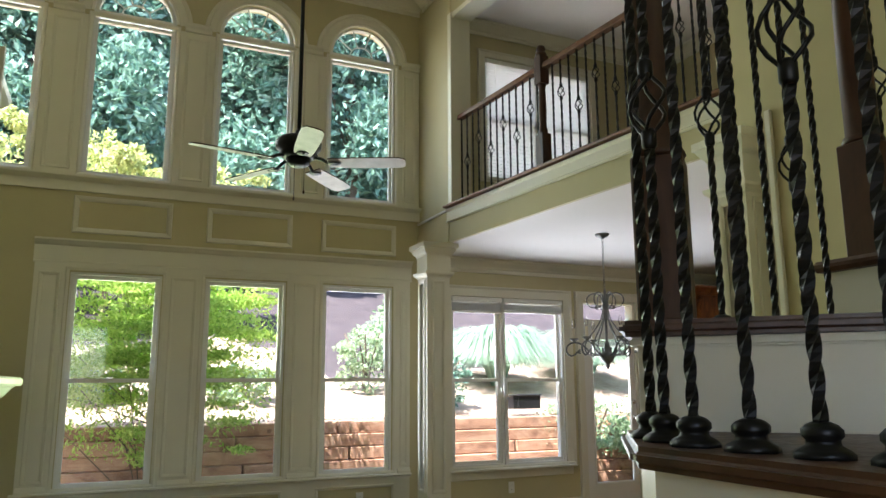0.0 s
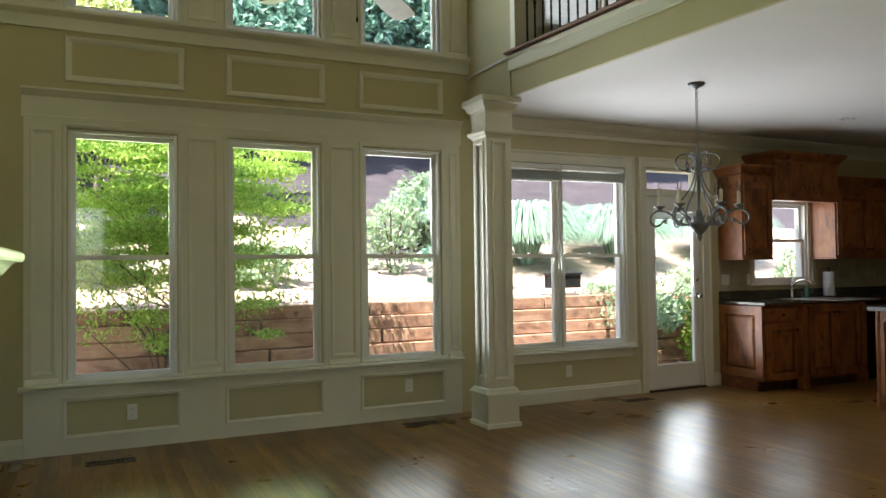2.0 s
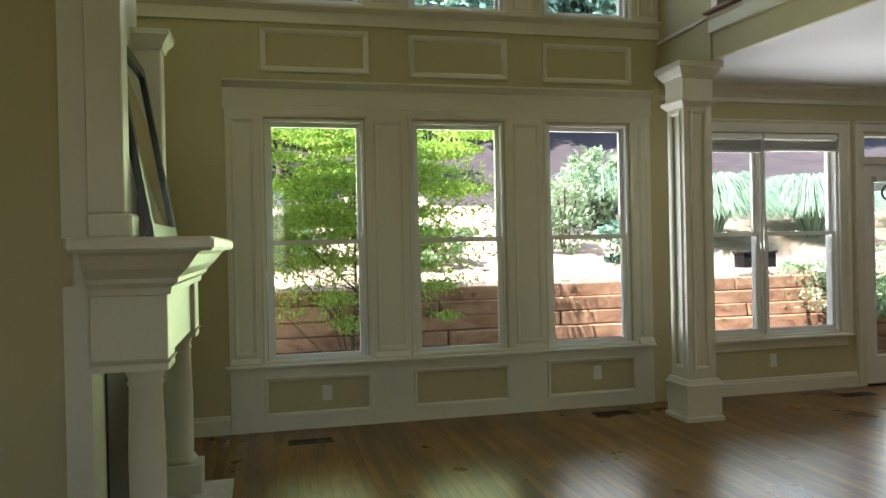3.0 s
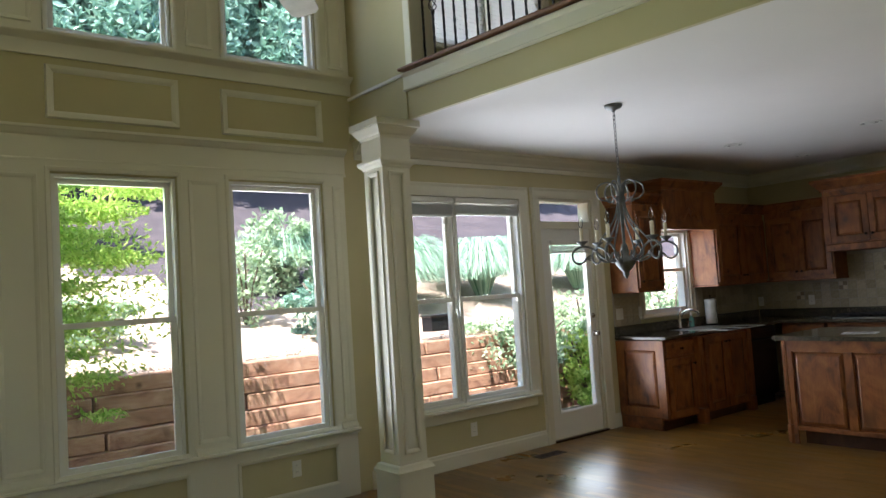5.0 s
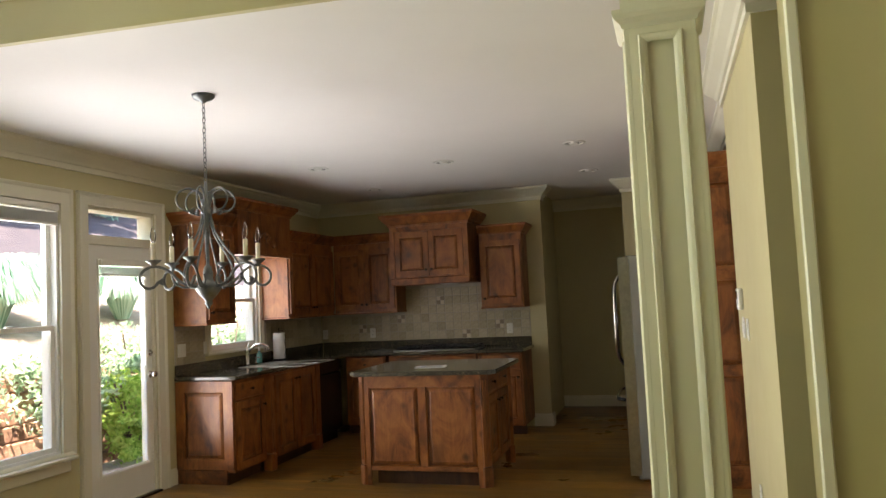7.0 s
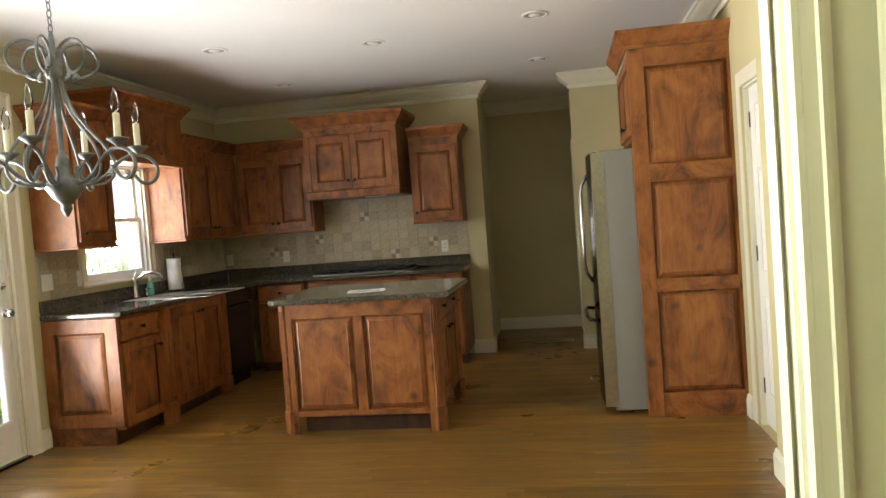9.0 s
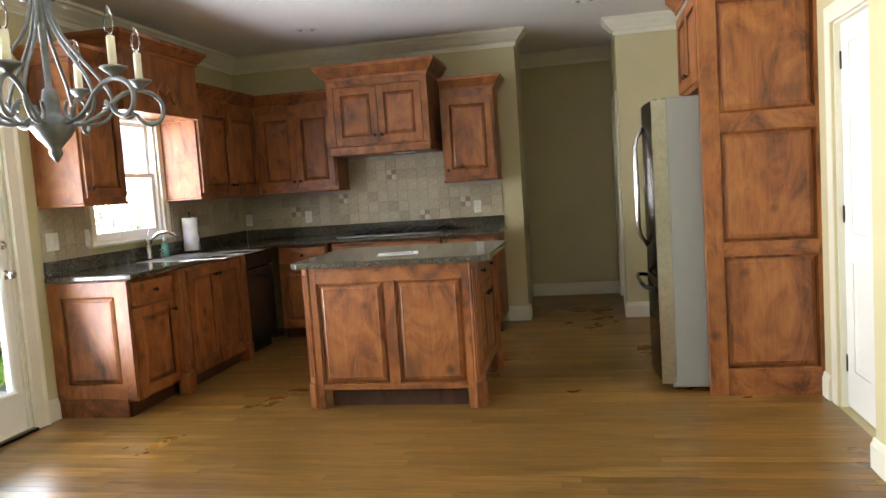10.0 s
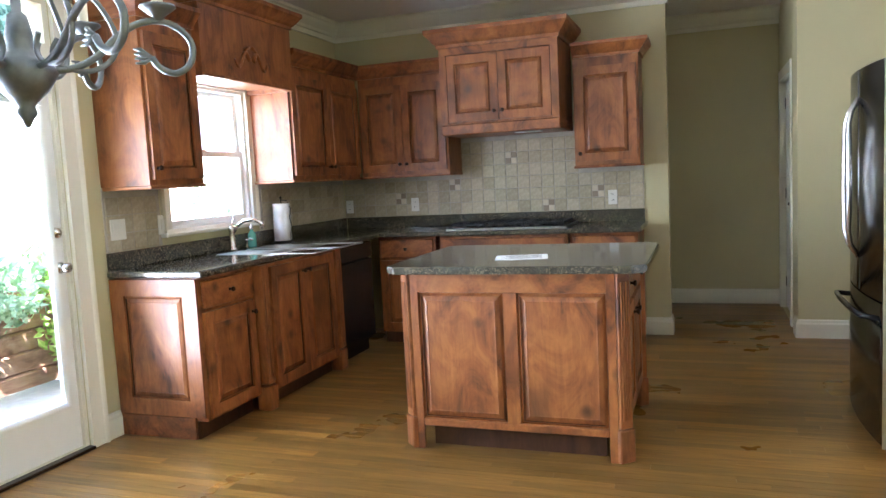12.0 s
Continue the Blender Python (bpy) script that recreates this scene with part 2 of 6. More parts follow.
def sweep(bm, profile, path, closed=False):
    """A moulding: a profile of (out, up) drawn along a level line of (x, y, z), out to the right of its run, with mitred corners."""
    pts = [Vector(p) for p in path]
    n, rings = len(pts), []
    for i, p in enumerate(pts):
        a = pts[i] - pts[i - 1] if (i > 0 or closed) else pts[1] - pts[0]
        b = pts[(i + 1) % n] - pts[i] if (i < n - 1 or closed) else a
        a, b = a.normalized(), b.normalized()
        na, nb = Vector((a.y, -a.x, 0)), Vector((b.y, -b.x, 0))
        m = (na + nb) / max(0.3, 1 + na.dot(nb))
        rings.append([bm.verts.new(p + m * o + Vector((0, 0, u))) for o, u in profile])
    k = len(profile)
    for i in range(n if closed else n - 1):
        a, b = rings[i], rings[(i + 1) % n]
        for j in range(k):
            bm.faces.new((a[j], a[(j + 1) % k], b[(j + 1) % k], b[j]))
    if not closed:
        bm.faces.new(rings[0][::-1])
        bm.faces.new(rings[-1])
    return bm


def mesh_of(name, bm, mat):
    bmesh.ops.recalc_face_normals(bm, faces=bm.faces)
    me = bpy.data.meshes.new(name)
    bm.to_mesh(me)
    bm.free()
    for m in mat if isinstance(mat, (list, tuple)) else (mat,):
        me.materials.append(m)
    return me


def part(name, bm, mat, parent=None, label="", at=None):
    ob = new(name, bm if isinstance(bm, bpy.types.Mesh) else mesh_of(name, bm, mat))
    if parent is not None:
        ob.parent = parent
    if at is not None:
        ob.matrix_basis = at
    return tagged(ob, label)


def structure(name, bm, mat, label="", category=""):
    return tagged(part(name, bm, mat), label, category or name.split("_")[0], kind="structure")


def thing(name, label, category, group="", at=None):
    ob = new(name)
    ob.empty_display_size = 0.1
    if at is not None:
        ob.matrix_basis = at
    return tagged(ob, label, category, group)


def pierced(bm, u0, u1, z0, z1, holes, d0, d1, axis="y"):
    """A wall slab in the plane of u and z between depths d0 and d1, with square holes (u0, u1, z0, z1)."""
    us = sorted({u0, u1, *[h[0] for h in holes], *[h[1] for h in holes]})
    zs = sorted({z0, z1, *[h[2] for h in holes], *[h[3] for h in holes]})
    us, zs = [u for u in us if u0 <= u <= u1], [z for z in zs if z0 <= z <= z1]
    def solid(i, j):
        if not (0 <= i < len(us) - 1 and 0 <= j < len(zs) - 1):
            return False
        u, z = (us[i] + us[i + 1]) / 2, (zs[j] + zs[j + 1]) / 2
        return not any(h[0] < u < h[1] and h[2] < z < h[3] for h in holes)
    cache = {}
    def V(i, j, d):
        if (i, j, d) not in cache:
            cache[i, j, d] = bm.verts.new((us[i], d, zs[j]) if axis == "y" else (d, us[i], zs[j]))
        return cache[i, j, d]
    for i in range(len(us) - 1):
        for j in range(len(zs) - 1):
            if not solid(i, j):
                continue
            bm.faces.new((V(i, j, d0), V(i + 1, j, d0), V(i + 1, j + 1, d0), V(i, j + 1, d0)))
            bm.faces.new((V(i, j, d1), V(i, j + 1, d1), V(i + 1, j + 1, d1), V(i + 1, j, d1)))
            for di, dj, e in ((-1, 0, ((i, j), (i, j + 1))), (1, 0, ((i + 1, j), (i + 1, j + 1))), (0, -1, ((i, j), (i + 1, j))), (0, 1, ((i, j + 1), (i + 1, j + 1)))):
                if not solid(i + di, j + dj):
                    bm.faces.new((V(*e[0], d0), V(*e[1], d0), V(*e[1], d1), V(*e[0], d1)))
    return bm


def slab(ring, z0, z1):
    """A level slab over a plan outline."""
    bm = bmesh.new()
    lo, hi = [bm.verts.new((x, y, z0)) for x, y in ring], [bm.verts.new((x, y, z1)) for x, y in ring]
    bm.faces.new(lo[::-1]), bm.faces.new(hi)
    for k in range(len(ring)):
        q = (k + 1) % len(ring)
        bm.faces.new((lo[k], lo[q], hi[q], hi[k]))
    return bm


# ---- the large structure ----
# The loft edge runs 4.9 degrees off square, turned about its end at the window wall.
SKEW = pose(3.10, 6.80, 0, 0, 0, 4.9) @ pose(-3.10, -6.80, 0)
EDGE = lambda x, y: tuple((SKEW @ Vector((x, y, 0))).xy)
# Great room: x -2.3 to 3.15, y -1.6 to 7.5, two storeys. Kitchen and dining: x 3.15 to 9.1, y 2.9 to 7.5, 2.735 high. Loft above the dining end.
CEIL1, CEIL2 = 2.735, 5.62
LOWER = [(-0.16, 0.60), (0.98, 1.74), (2.11, 2.85)]
UPPER = [(-1.30, -0.56), (-0.15, 0.59), (0.99, 1.75), (2.12, 2.86)]
LZ0, LZ1, UZ0, UZ1, ARCH = 0.51, 2.37, 3.26, 4.84, 0.37
DINE = (3.52, 4.94, 0.52, 2.32)
DOOR = (5.20, 5.98, 0.0, 2.34)
KWIN = (6.74, 7.62, 1.10, 2.02)
LOFTWIN = (3.97, 5.46, 3.66, 5.15)


def arch_fill(bm, x0, x1, z0, top, d0, d1, n=20):
    """The wall round a half-round head: from the springing z0 to top."""
    cx, r = (x0 + x1) / 2, (x1 - x0) / 2
    for k in range(n):
        a, b = math.pi * k / n, math.pi * (k + 1) / n
        pts = [(cx + r * math.cos(a), z0 + r * math.sin(a)), (cx + r * math.cos(a), top), (cx + r * math.cos(b), top), (cx + r * math.cos(b), z0 + r * math.sin(b))]
        f, g = [bm.verts.new((x, d0, z)) for x, z in pts], [bm.verts.new((x, d1, z)) for x, z in pts]
        bm.faces.new(f[::-1])
        bm.faces.new(g)
        bm.faces.new((f[0], f[3], g[3], g[0]))


bm = bmesh.new()
ATOP = UZ1 + 0.42
holes = [(a, b, LZ0, LZ1) for a, b in LOWER] + [(a, b, UZ0, ATOP) for a, b in UPPER] + [DINE, DOOR, KWIN, LOFTWIN]
pierced(bm, -2.46, 9.26, -0.3, CEIL2 + 0.2, holes, 7.5, 7.66)
for a, b in UPPER:
    arch_fill(bm, a, b, UZ1, ATOP, 7.5, 7.66)
structure("wall_north", bm, WALL, "khaki painted wall with tall windows")
structure("wall_west", boxes((-2.46, -2.3, -1.76, 7.5, -0.3, CEIL2 + 0.2)), WALL, "khaki painted wall of the great room")
# The hole takes an invented window for the fill lamp.
structure("wall_south", pierced(bmesh.new(), -2.3, 3.15, -0.3, CEIL2 + 0.2, [(-1.2, 0.2, 0.95, 2.55)], -1.76, -1.6), WALL, "khaki painted wall behind the stairs")
structure("wall_stair", boxes((3.15, 3.29, -1.76, 2.88, -0.3, CEIL2 + 0.2)), WALL, "khaki painted wall beside the hall opening")
structure("wall_switch", boxes((3.82, 5.44, 0.6, 2.90, -0.3, CEIL1)), WALL, "khaki wall with thermostat and light switches")
structure("wall_pantry", pierced(bmesh.new(), 5.44, 9.26, -0.3, CEIL1, [(5.52, 6.32, 0.0, 2.05)], 2.64, 2.78), WALL, "khaki wall with a white panel door")
structure("wall_south_east", boxes((3.29, 10.7, -1.76, -1.6, -0.3, CEIL1)), WALL, "khaki outer wall behind the hall")
structure("wall_east", boxes((10.56, 10.70, -1.6, 2.6, -0.3, CEIL1)), WALL, "khaki outer wall behind the hall")
structure("wall_hall_end", boxes((3.29, 3.82, 0.44, 0.6, -0.3, CEIL1)), WALL, "khaki hall end wall")
structure("wall_range", boxes((9.10, 9.26, 4.66, 7.5, -0.3, CEIL1)), WALL, "khaki kitchen wall behind the range")
structure("wall_hall_near", boxes((9.10, 9.26, 2.78, 3.74, -0.3, CEIL1)), WALL, "khaki wall beside the back hall")
structure("wall_back_hall", boxes((10.56, 10.70, 2.6, 5.8, -0.3, CEIL1)), WALL, "khaki end wall of the back hall")
structure("wall_back_hall_side", boxes((9.26, 10.56, 4.72, 5.09, -0.3, CEIL1)), WALL, "khaki side wall of the back hall")
structure("wall_back_hall_closet", pierced(bmesh.new(), 9.26, 10.56, -0.3, CEIL1, [(9.575, 10.385, 0.0, 2.045)], 3.60, 3.735), WALL, "khaki side wall of the back hall with a door")
structure("wall_loft_east", boxes((6.6, 6.76, 2.0, 7.5, CEIL1 + 0.3, CEIL2)), WALL, "khaki loft wall")
structure("wall_loft_south", boxes((3.30, 6.6, 2.30, 2.44, CEIL1 + 0.3, CEIL2)), WALL, "khaki loft wall")
structure("wall_loft_return", boxes((3.15, 3.31, 6.68, 7.5, CEIL1 + 0.01, CEIL2)), WALL, "khaki wall return beside the loft opening")
structure("wall_upper_stair", boxes((3.40, 3.54, 2.88, 3.37, CEIL1 + 0.001, CEIL2), (3.292, 3.54, 2.76, 2.879, CEIL1 + 0.001, CEIL2)), WALL, "khaki wall above the hall opening")
structure("wall_loft_header", boxes((3.15, 3.31, 3.325, 6.68, 5.10, CEIL2)), WALL, "khaki wall over the loft opening").matrix_basis = SKEW
structure("ceiling_great_room", boxes((-2.46, 3.31, -1.76, 7.66, CEIL2, CEIL2 + 0.2)), CEIL, "white great room ceiling", "ceiling")
structure("ceiling_loft", boxes((3.32, 6.76, 2.3, 7.66, 5.56, 5.8)), CEIL, "white loft ceiling", "ceiling")
structure("ceiling_kitchen", slab([(3.30, -1.76), (10.7, -1.76), (10.7, 7.5), (3.16, 7.5), (3.16, 6.8), EDGE(3.16, 3.38), (3.42, 3.37), (3.42, 2.88), (3.30, 2.88)], CEIL1, CEIL1 + 0.30), CEIL, "white kitchen and dining ceiling", "ceiling")
structure("beam", boxes((3.13, 3.16, 3.36, 6.72, CEIL1 - 0.002, 2.93)), WALL, "khaki painted beam under the loft edge", "beam").matrix_basis = SKEW
structure("beam_end", boxes((3.128, 3.162, 6.70, 7.5, CEIL1 - 0.003, 2.931)), WALL, "khaki painted beam end at the window wall", "beam")
structure("subfloor", boxes((-2.46, 10.7, -1.76, 7.66, -0.3, -0.022)), JOINT, "dark subfloor under the planks", "floor")
structure("ground", boxes((-60, 60, -60, 90, -0.6, -0.305)), earth("forest_soil", (0.05, 0.03, 0.018), (0.12, 0.075, 0.04), (0.25, 0.17, 0.10)), "soil and gravel outside the house")

# ---- mouldings ----
CROWN = [(0, 0), (0.115, 0), (0.115, -0.022), (0.10, -0.03), (0.085, -0.05), (0.045, -0.085), (0.032, -0.105), (0.018, -0.11), (0.018, -0.15), (0, -0.15)]
BASE = [(0, 0), (0.018, 0), (0.018, 0.105), (0.012, 0.118), (0.010, 0.132), (0.004, 0.14), (0, 0.14)]
BEAD = [(0, 0), (0.014, 0.004), (0.020, 0.014), (0.014, 0.026), (0.006, 0.036), (0, 0.04)]


def frame_bead(bm, u0, u1, z0, z1, d, w=0.03, t=0.014, axis="y", sign=-1):
    """A picture-frame moulding of mitred bars standing off a wall face at depth d."""
    prof = [(0, 0), (0.15 * w, t), (0.55 * w, t * 0.75), (0.8 * w, t * 0.4), (w, 0)]
    corners = [(u0, z0, 1, 1), (u1, z0, -1, 1), (u1, z1, -1, -1), (u0, z1, 1, -1)]
    rings = []
    for u, z, su, sz in corners:
        ring = []
        for o, h in prof:
            uu, zz, dd = u + su * o, z + sz * o, d + sign * h
            ring.append(bm.verts.new((uu, dd, zz) if axis == "y" else (dd, uu, zz)))
        rings.append(ring)
    for i in range(4):
        a, b = rings[i], rings[(i + 1) % 4]
        for j in range(len(prof) - 1):
            bm.faces.new((a[j], b[j], b[j + 1], a[j + 1]))
    return bm


def run(name, prof, pts, label, mat=None):
    return structure(name, sweep(bmesh.new(), prof, pts), mat or TRIM, label)


# ---- window wall panelling ----
bm = pierced(bmesh.new(), -0.44, 3.04, 0.0, 2.44, [(a - 0.012, b + 0.012, LZ0 - 0.005, LZ1 + 0.012) for a, b in LOWER] + [(-0.18, 0.61, 0.125, 0.395), (0.965, 1.74, 0.12, 0.395), (2.085, 2.86, 0.12, 0.40)], 7.478, 7.4995)
structure("trim_window_wall", bm, TRIM, "cream painted panelling round the lower windows", "panelling")
for a, b, c, d in ((-0.18, 0.61, 0.125, 0.395), (0.965, 1.74, 0.12, 0.395), (2.085, 2.86, 0.12, 0.40)):
    structure("trim_panel", frame_bead(bmesh.new(), a - 0.012, b + 0.012, c - 0.012, d + 0.012, 7.478, 0.028, 0.012), TRIM, "cream panel moulding under a window", "moulding")
for a, b, c, d in ((-0.18, 0.655, 2.72, 3.06), (0.966, 1.785, 2.71, 3.05), (2.08, 2.886, 2.70, 3.03)):
    structure("trim_panel", frame_bead(bmesh.new(), a, b, c, d, 7.4995, 0.05, 0.024), TRIM, "cream picture-frame moulding on the khaki wall", "moulding")
for a, b in ((0.675, 0.905), (1.815, 2.04), (2.93, 3.02), (-0.40, -0.235)):
    structure("trim_pier", frame_bead(bmesh.new(), a, b, 0.58, 2.36, 7.478, 0.03, 0.012), TRIM, "cream pier panel between the windows", "moulding")
for a, b in ((0.655, 0.925), (1.795, 2.06), (2.905, 3.04), (-0.43, -0.215)):
    structure("trim_pier_base", sweep(bmesh.new(), [(0, 0), (0.028, 0), (0.028, 0.02), (0.016, 0.034), (0.008, 0.045), (0, 0.05)], [(b, 7.478, 0.508), (a, 7.478, 0.508)][::-1]), TRIM, "cream pier base moulding", "moulding")
structure("trim_header", sweep(bmesh.new(), [(0, 0), (0.024, 0), (0.024, 0.012), (0.014, 0.02), (0.014, 0.155), (0.03, 0.165), (0.055, 0.19), (0.065, 0.195), (0.065, 0.212), (0, 0.212)], [(-0.455, 7.499, 2.44), (3.06, 7.499, 2.44)]), TRIM, "cream header with a cap over the lower windows", "moulding")
structure("sill_long", sweep(bmesh.new(), [(0, 0), (0.03, 0), (0.03, 0.012), (0.055, 0.02), (0.062, 0.028), (0.058, 0.04), (0, 0.04)], [(-0.47, 7.4785, 0.468), (3.04, 7.4785, 0.468)]), TRIM, "cream window stool under the lower windows", "sill")
structure("ledge", sweep(bmesh.new(), [(0, 0), (0.02, 0), (0.02, 0.09), (0.035, 0.10), (0.065, 0.118), (0.072, 0.126), (0.072, 0.14), (0, 0.14)], [(-2.3, 7.499, 3.095), (3.15, 7.499, 3.095)]), TRIM, "cream ledge under the arched windows", "ledge")
bm = pierced(bmesh.new(), -2.29, 3.14, 3.235, 4.79, [(a - 0.01, b + 0.01, UZ0 - 0.01, 4.9) for a, b in UPPER], 7.478, 7.4995)
structure("trim_upper", bm, TRIM, "cream painted piers between the arched windows", "panelling")
for a, b in ((-2.20, -1.44), (-0.47, -0.24), (0.68, 0.90), (1.84, 2.03), (2.95, 3.10)):
    structure("trim_pier_upper", frame_bead(bmesh.new(), a, b, 3.29, 4.74, 7.478, 0.03, 0.012), TRIM, "cream pier panel between arched windows", "moulding")
for a, b in ((-2.29, -1.375), (-0.485, -0.225), (0.665, 0.915), (1.825, 2.045), (2.935, 3.14)):
    bm = sweep(bmesh.new(), [(0, 0), (0.026, 0.0), (0.03, 0.012), (0.018, 0.02), (0.02, 0.04), (0.045, 0.06), (0.052, 0.068), (0.052, 0.082), (0, 0.082)], [(a, 7.485, 4.79), (b, 7.485, 4.79)])
    structure("trim_impost", bm, TRIM, "cream impost cap beside an arched window", "moulding")


def arch_ring(bm, cx, z0, r0, prof, d, n=28):
    rings = []
    for k in range(n + 1):
        a = math.pi * k / n
        rings.append([bm.verts.new((cx + (r0 + o) * math.cos(a), d - h, z0 + (r0 + o) * math.sin(a))) for o, h in prof])
    for a, b in zip(rings, rings[1:]):
        for j in range(len(prof) - 1):
            bm.faces.new((a[j], a[j + 1], b[j + 1], b[j]))
    return bm


for a, b in UPPER:
    structure("trim_arch", arch_ring(bmesh.new(), (a + b) / 2, UZ1 + 0.005, (b - a) / 2 - 0.004, [(0, -0.02), (0, 0.02), (0.022, 0.026), (0.034, 0.016), (0.10, 0.016), (0.112, 0.032), (0.14, 0.028), (0.148, 0)], 7.4995), TRIM, "cream arched window trim", "moulding")
run("crown_north", CROWN, [(-2.3, 7.4995, CEIL2), (3.15, 7.4995, CEIL2)], "cream crown moulding")
run("crown_loft_return", CROWN, [(3.1495, 7.38, CEIL2), (3.1495, 2.9, CEIL2)][::1], "cream crown moulding")
run("crown_kitchen_north", CROWN, [(3.16, 7.4995, CEIL1), (9.10, 7.4995, CEIL1)], "cream crown moulding")
run("crown_kitchen_range", CROWN, [(9.0995, 7.5, CEIL1), (9.0995, 4.6595, CEIL1), (9.26, 4.6595, CEIL1)], "cream crown moulding")
run("crown_hall_near", CROWN, [(9.26, 3.7405, CEIL1), (9.0995, 3.7405, CEIL1), (9.0995, 2.78, CEIL1)], "cream crown moulding")
run("crown_back_hall", CROWN, [(10.5595, 4.72, CEIL1), (10.5595, 3.735, CEIL1)], "cream crown moulding")
run("crown_switch", CROWN, [(5.4405, 2.78, CEIL1), (5.4405, 2.9005, CEIL1), (3.8195, 2.9005, CEIL1), (3.8195, 0.6, CEIL1)], "cream crown moulding")
run("crown_pantry", CROWN, [(9.1, 2.7805, CEIL1), (5.4405, 2.7805, CEIL1)], "cream crown moulding")
run("crown_loft", CROWN, [(3.32, 7.4995, 5.56), (6.6, 7.4995, 5.56)], "cream crown moulding")
run("crown_loft_east", CROWN, [(6.5995, 7.5, 5.56), (6.5995, 2.5, 5.56)], "cream crown moulding")
run("baseboard_dining", BASE, [(3.16, 7.4995, 0), (5.10, 7.4995, 0)], "cream baseboard")
run("baseboard_door", BASE, [(6.09, 7.4995, 0), (6.20, 7.4995, 0)], "cream baseboard")
run("baseboard_north", BASE, [(-0.95, 7.4995, 0), (-0.445, 7.4995, 0)], "cream baseboard")
run("baseboard_range", BASE, [(9.0995, 4.86, 0), (9.0995, 4.6595, 0), (9.26, 4.6595, 0)], "cream baseboard")
run("baseboard_back_hall", BASE, [(10.5595, 4.72, 0), (10.5595, 3.735, 0)], "cream baseboard")
run("baseboard_hall_near", BASE, [(9.26, 3.7405, 0), (9.0995, 3.7405, 0), (9.0995, 3.4, 0)], "cream baseboard")
run("baseboard_switch", BASE, [(5.4405, 2.795, 0), (5.4405, 2.9005, 0), (3.8195, 2.9005, 0), (3.8195, 0.6, 0)], "cream baseboard")
run("baseboard_pantry", BASE, [(6.54, 2.7805, 0), (6.42, 2.7805, 0)], "cream baseboard")
run("baseboard_stair_wall", BASE, [(3.1495, 2.86, 0), (3.1495, 1.0, 0)], "cream baseboard")
structure("corner_bead", boxes((3.128, 3.15, 2.845, 2.884, 0.0, CEIL1), bevel=0.006), TRIM, "cream corner trim on the wall end", "trim")


# ---- windows ----
def sheet_y(x0, x1, y, z0, z1):
    bm = bmesh.new()
    bm.faces.new([bm.verts.new(p) for p in ((x0, y, z0), (x1, y, z0), (x1, y, z1), (x0, y, z1))])
    return bm


def sash(parent, name, x0, x1, z0, z1, y, w=0.034, t=0.03):
    bm = pierced(bmesh.new(), x0, x1, z0, z1, [(x0 + w, x1 - w, z0 + w, z1 - w)], y - t / 2, y + t / 2)
    s = part(name, bm, SASH, parent)
    g = part("pane", sheet_y(x0 + w - 0.004, x1 - w + 0.004, y, z0 + w - 0.004, z1 - w + 0.004), GLASS, s)
    g.visible_shadow = False
    return s


WINDOWS = [0]


def window(label, x0, x1, z0, z1, mid=None):
    WINDOWS[0] += 1
    w = tagged(new("window_%d" % WINDOWS[0]), label, "window", kind="structure")
    j = 0.022
    part("window_frame", pierced(bmesh.new(), x0 + 0.002, x1 - 0.002, z0 + 0.002, z1 - 0.002, [(x0 + j, x1 - j, z0 + j, z1 - j)], 7.505, 7.645), SASH, w)
    mid = mid or (z0 + z1) / 2
    sash(w, "lower_sash", x0 + j, x1 - j, z0 + j, mid + 0.016, 7.545)
    sash(w, "upper_sash", x0 + j, x1 - j, mid - 0.016, z1 - j, 7.578)
    part("sash_lock", boxes(((x0 + x1) / 2 - 0.03, (x0 + x1) / 2 + 0.03, 7.535, 7.556, mid + 0.0165, mid + 0.03), bevel=0.004), CHROME, w)
    return w


def casing(parent, u0, u1, z0, z1, w=0.09, sill=True, y=7.4995):
    holes = [(u0, u1, z0 - (0 if sill else 1), z1)]
    bm = pierced(bmesh.new(), u0 - w, u1 + w, z0 - (0.02 if sill else 0.0), z1 + w, holes, y - 0.02, y)
    frame_bead(bm, u0 - w + 0.002, u1 + w - 0.002, z0 - 0.02 if sill else -0.04, z1 + w - 0.002, y - 0.0195, 0.03, 0.012)
    return part("window_casing", bm, TRIM, parent)


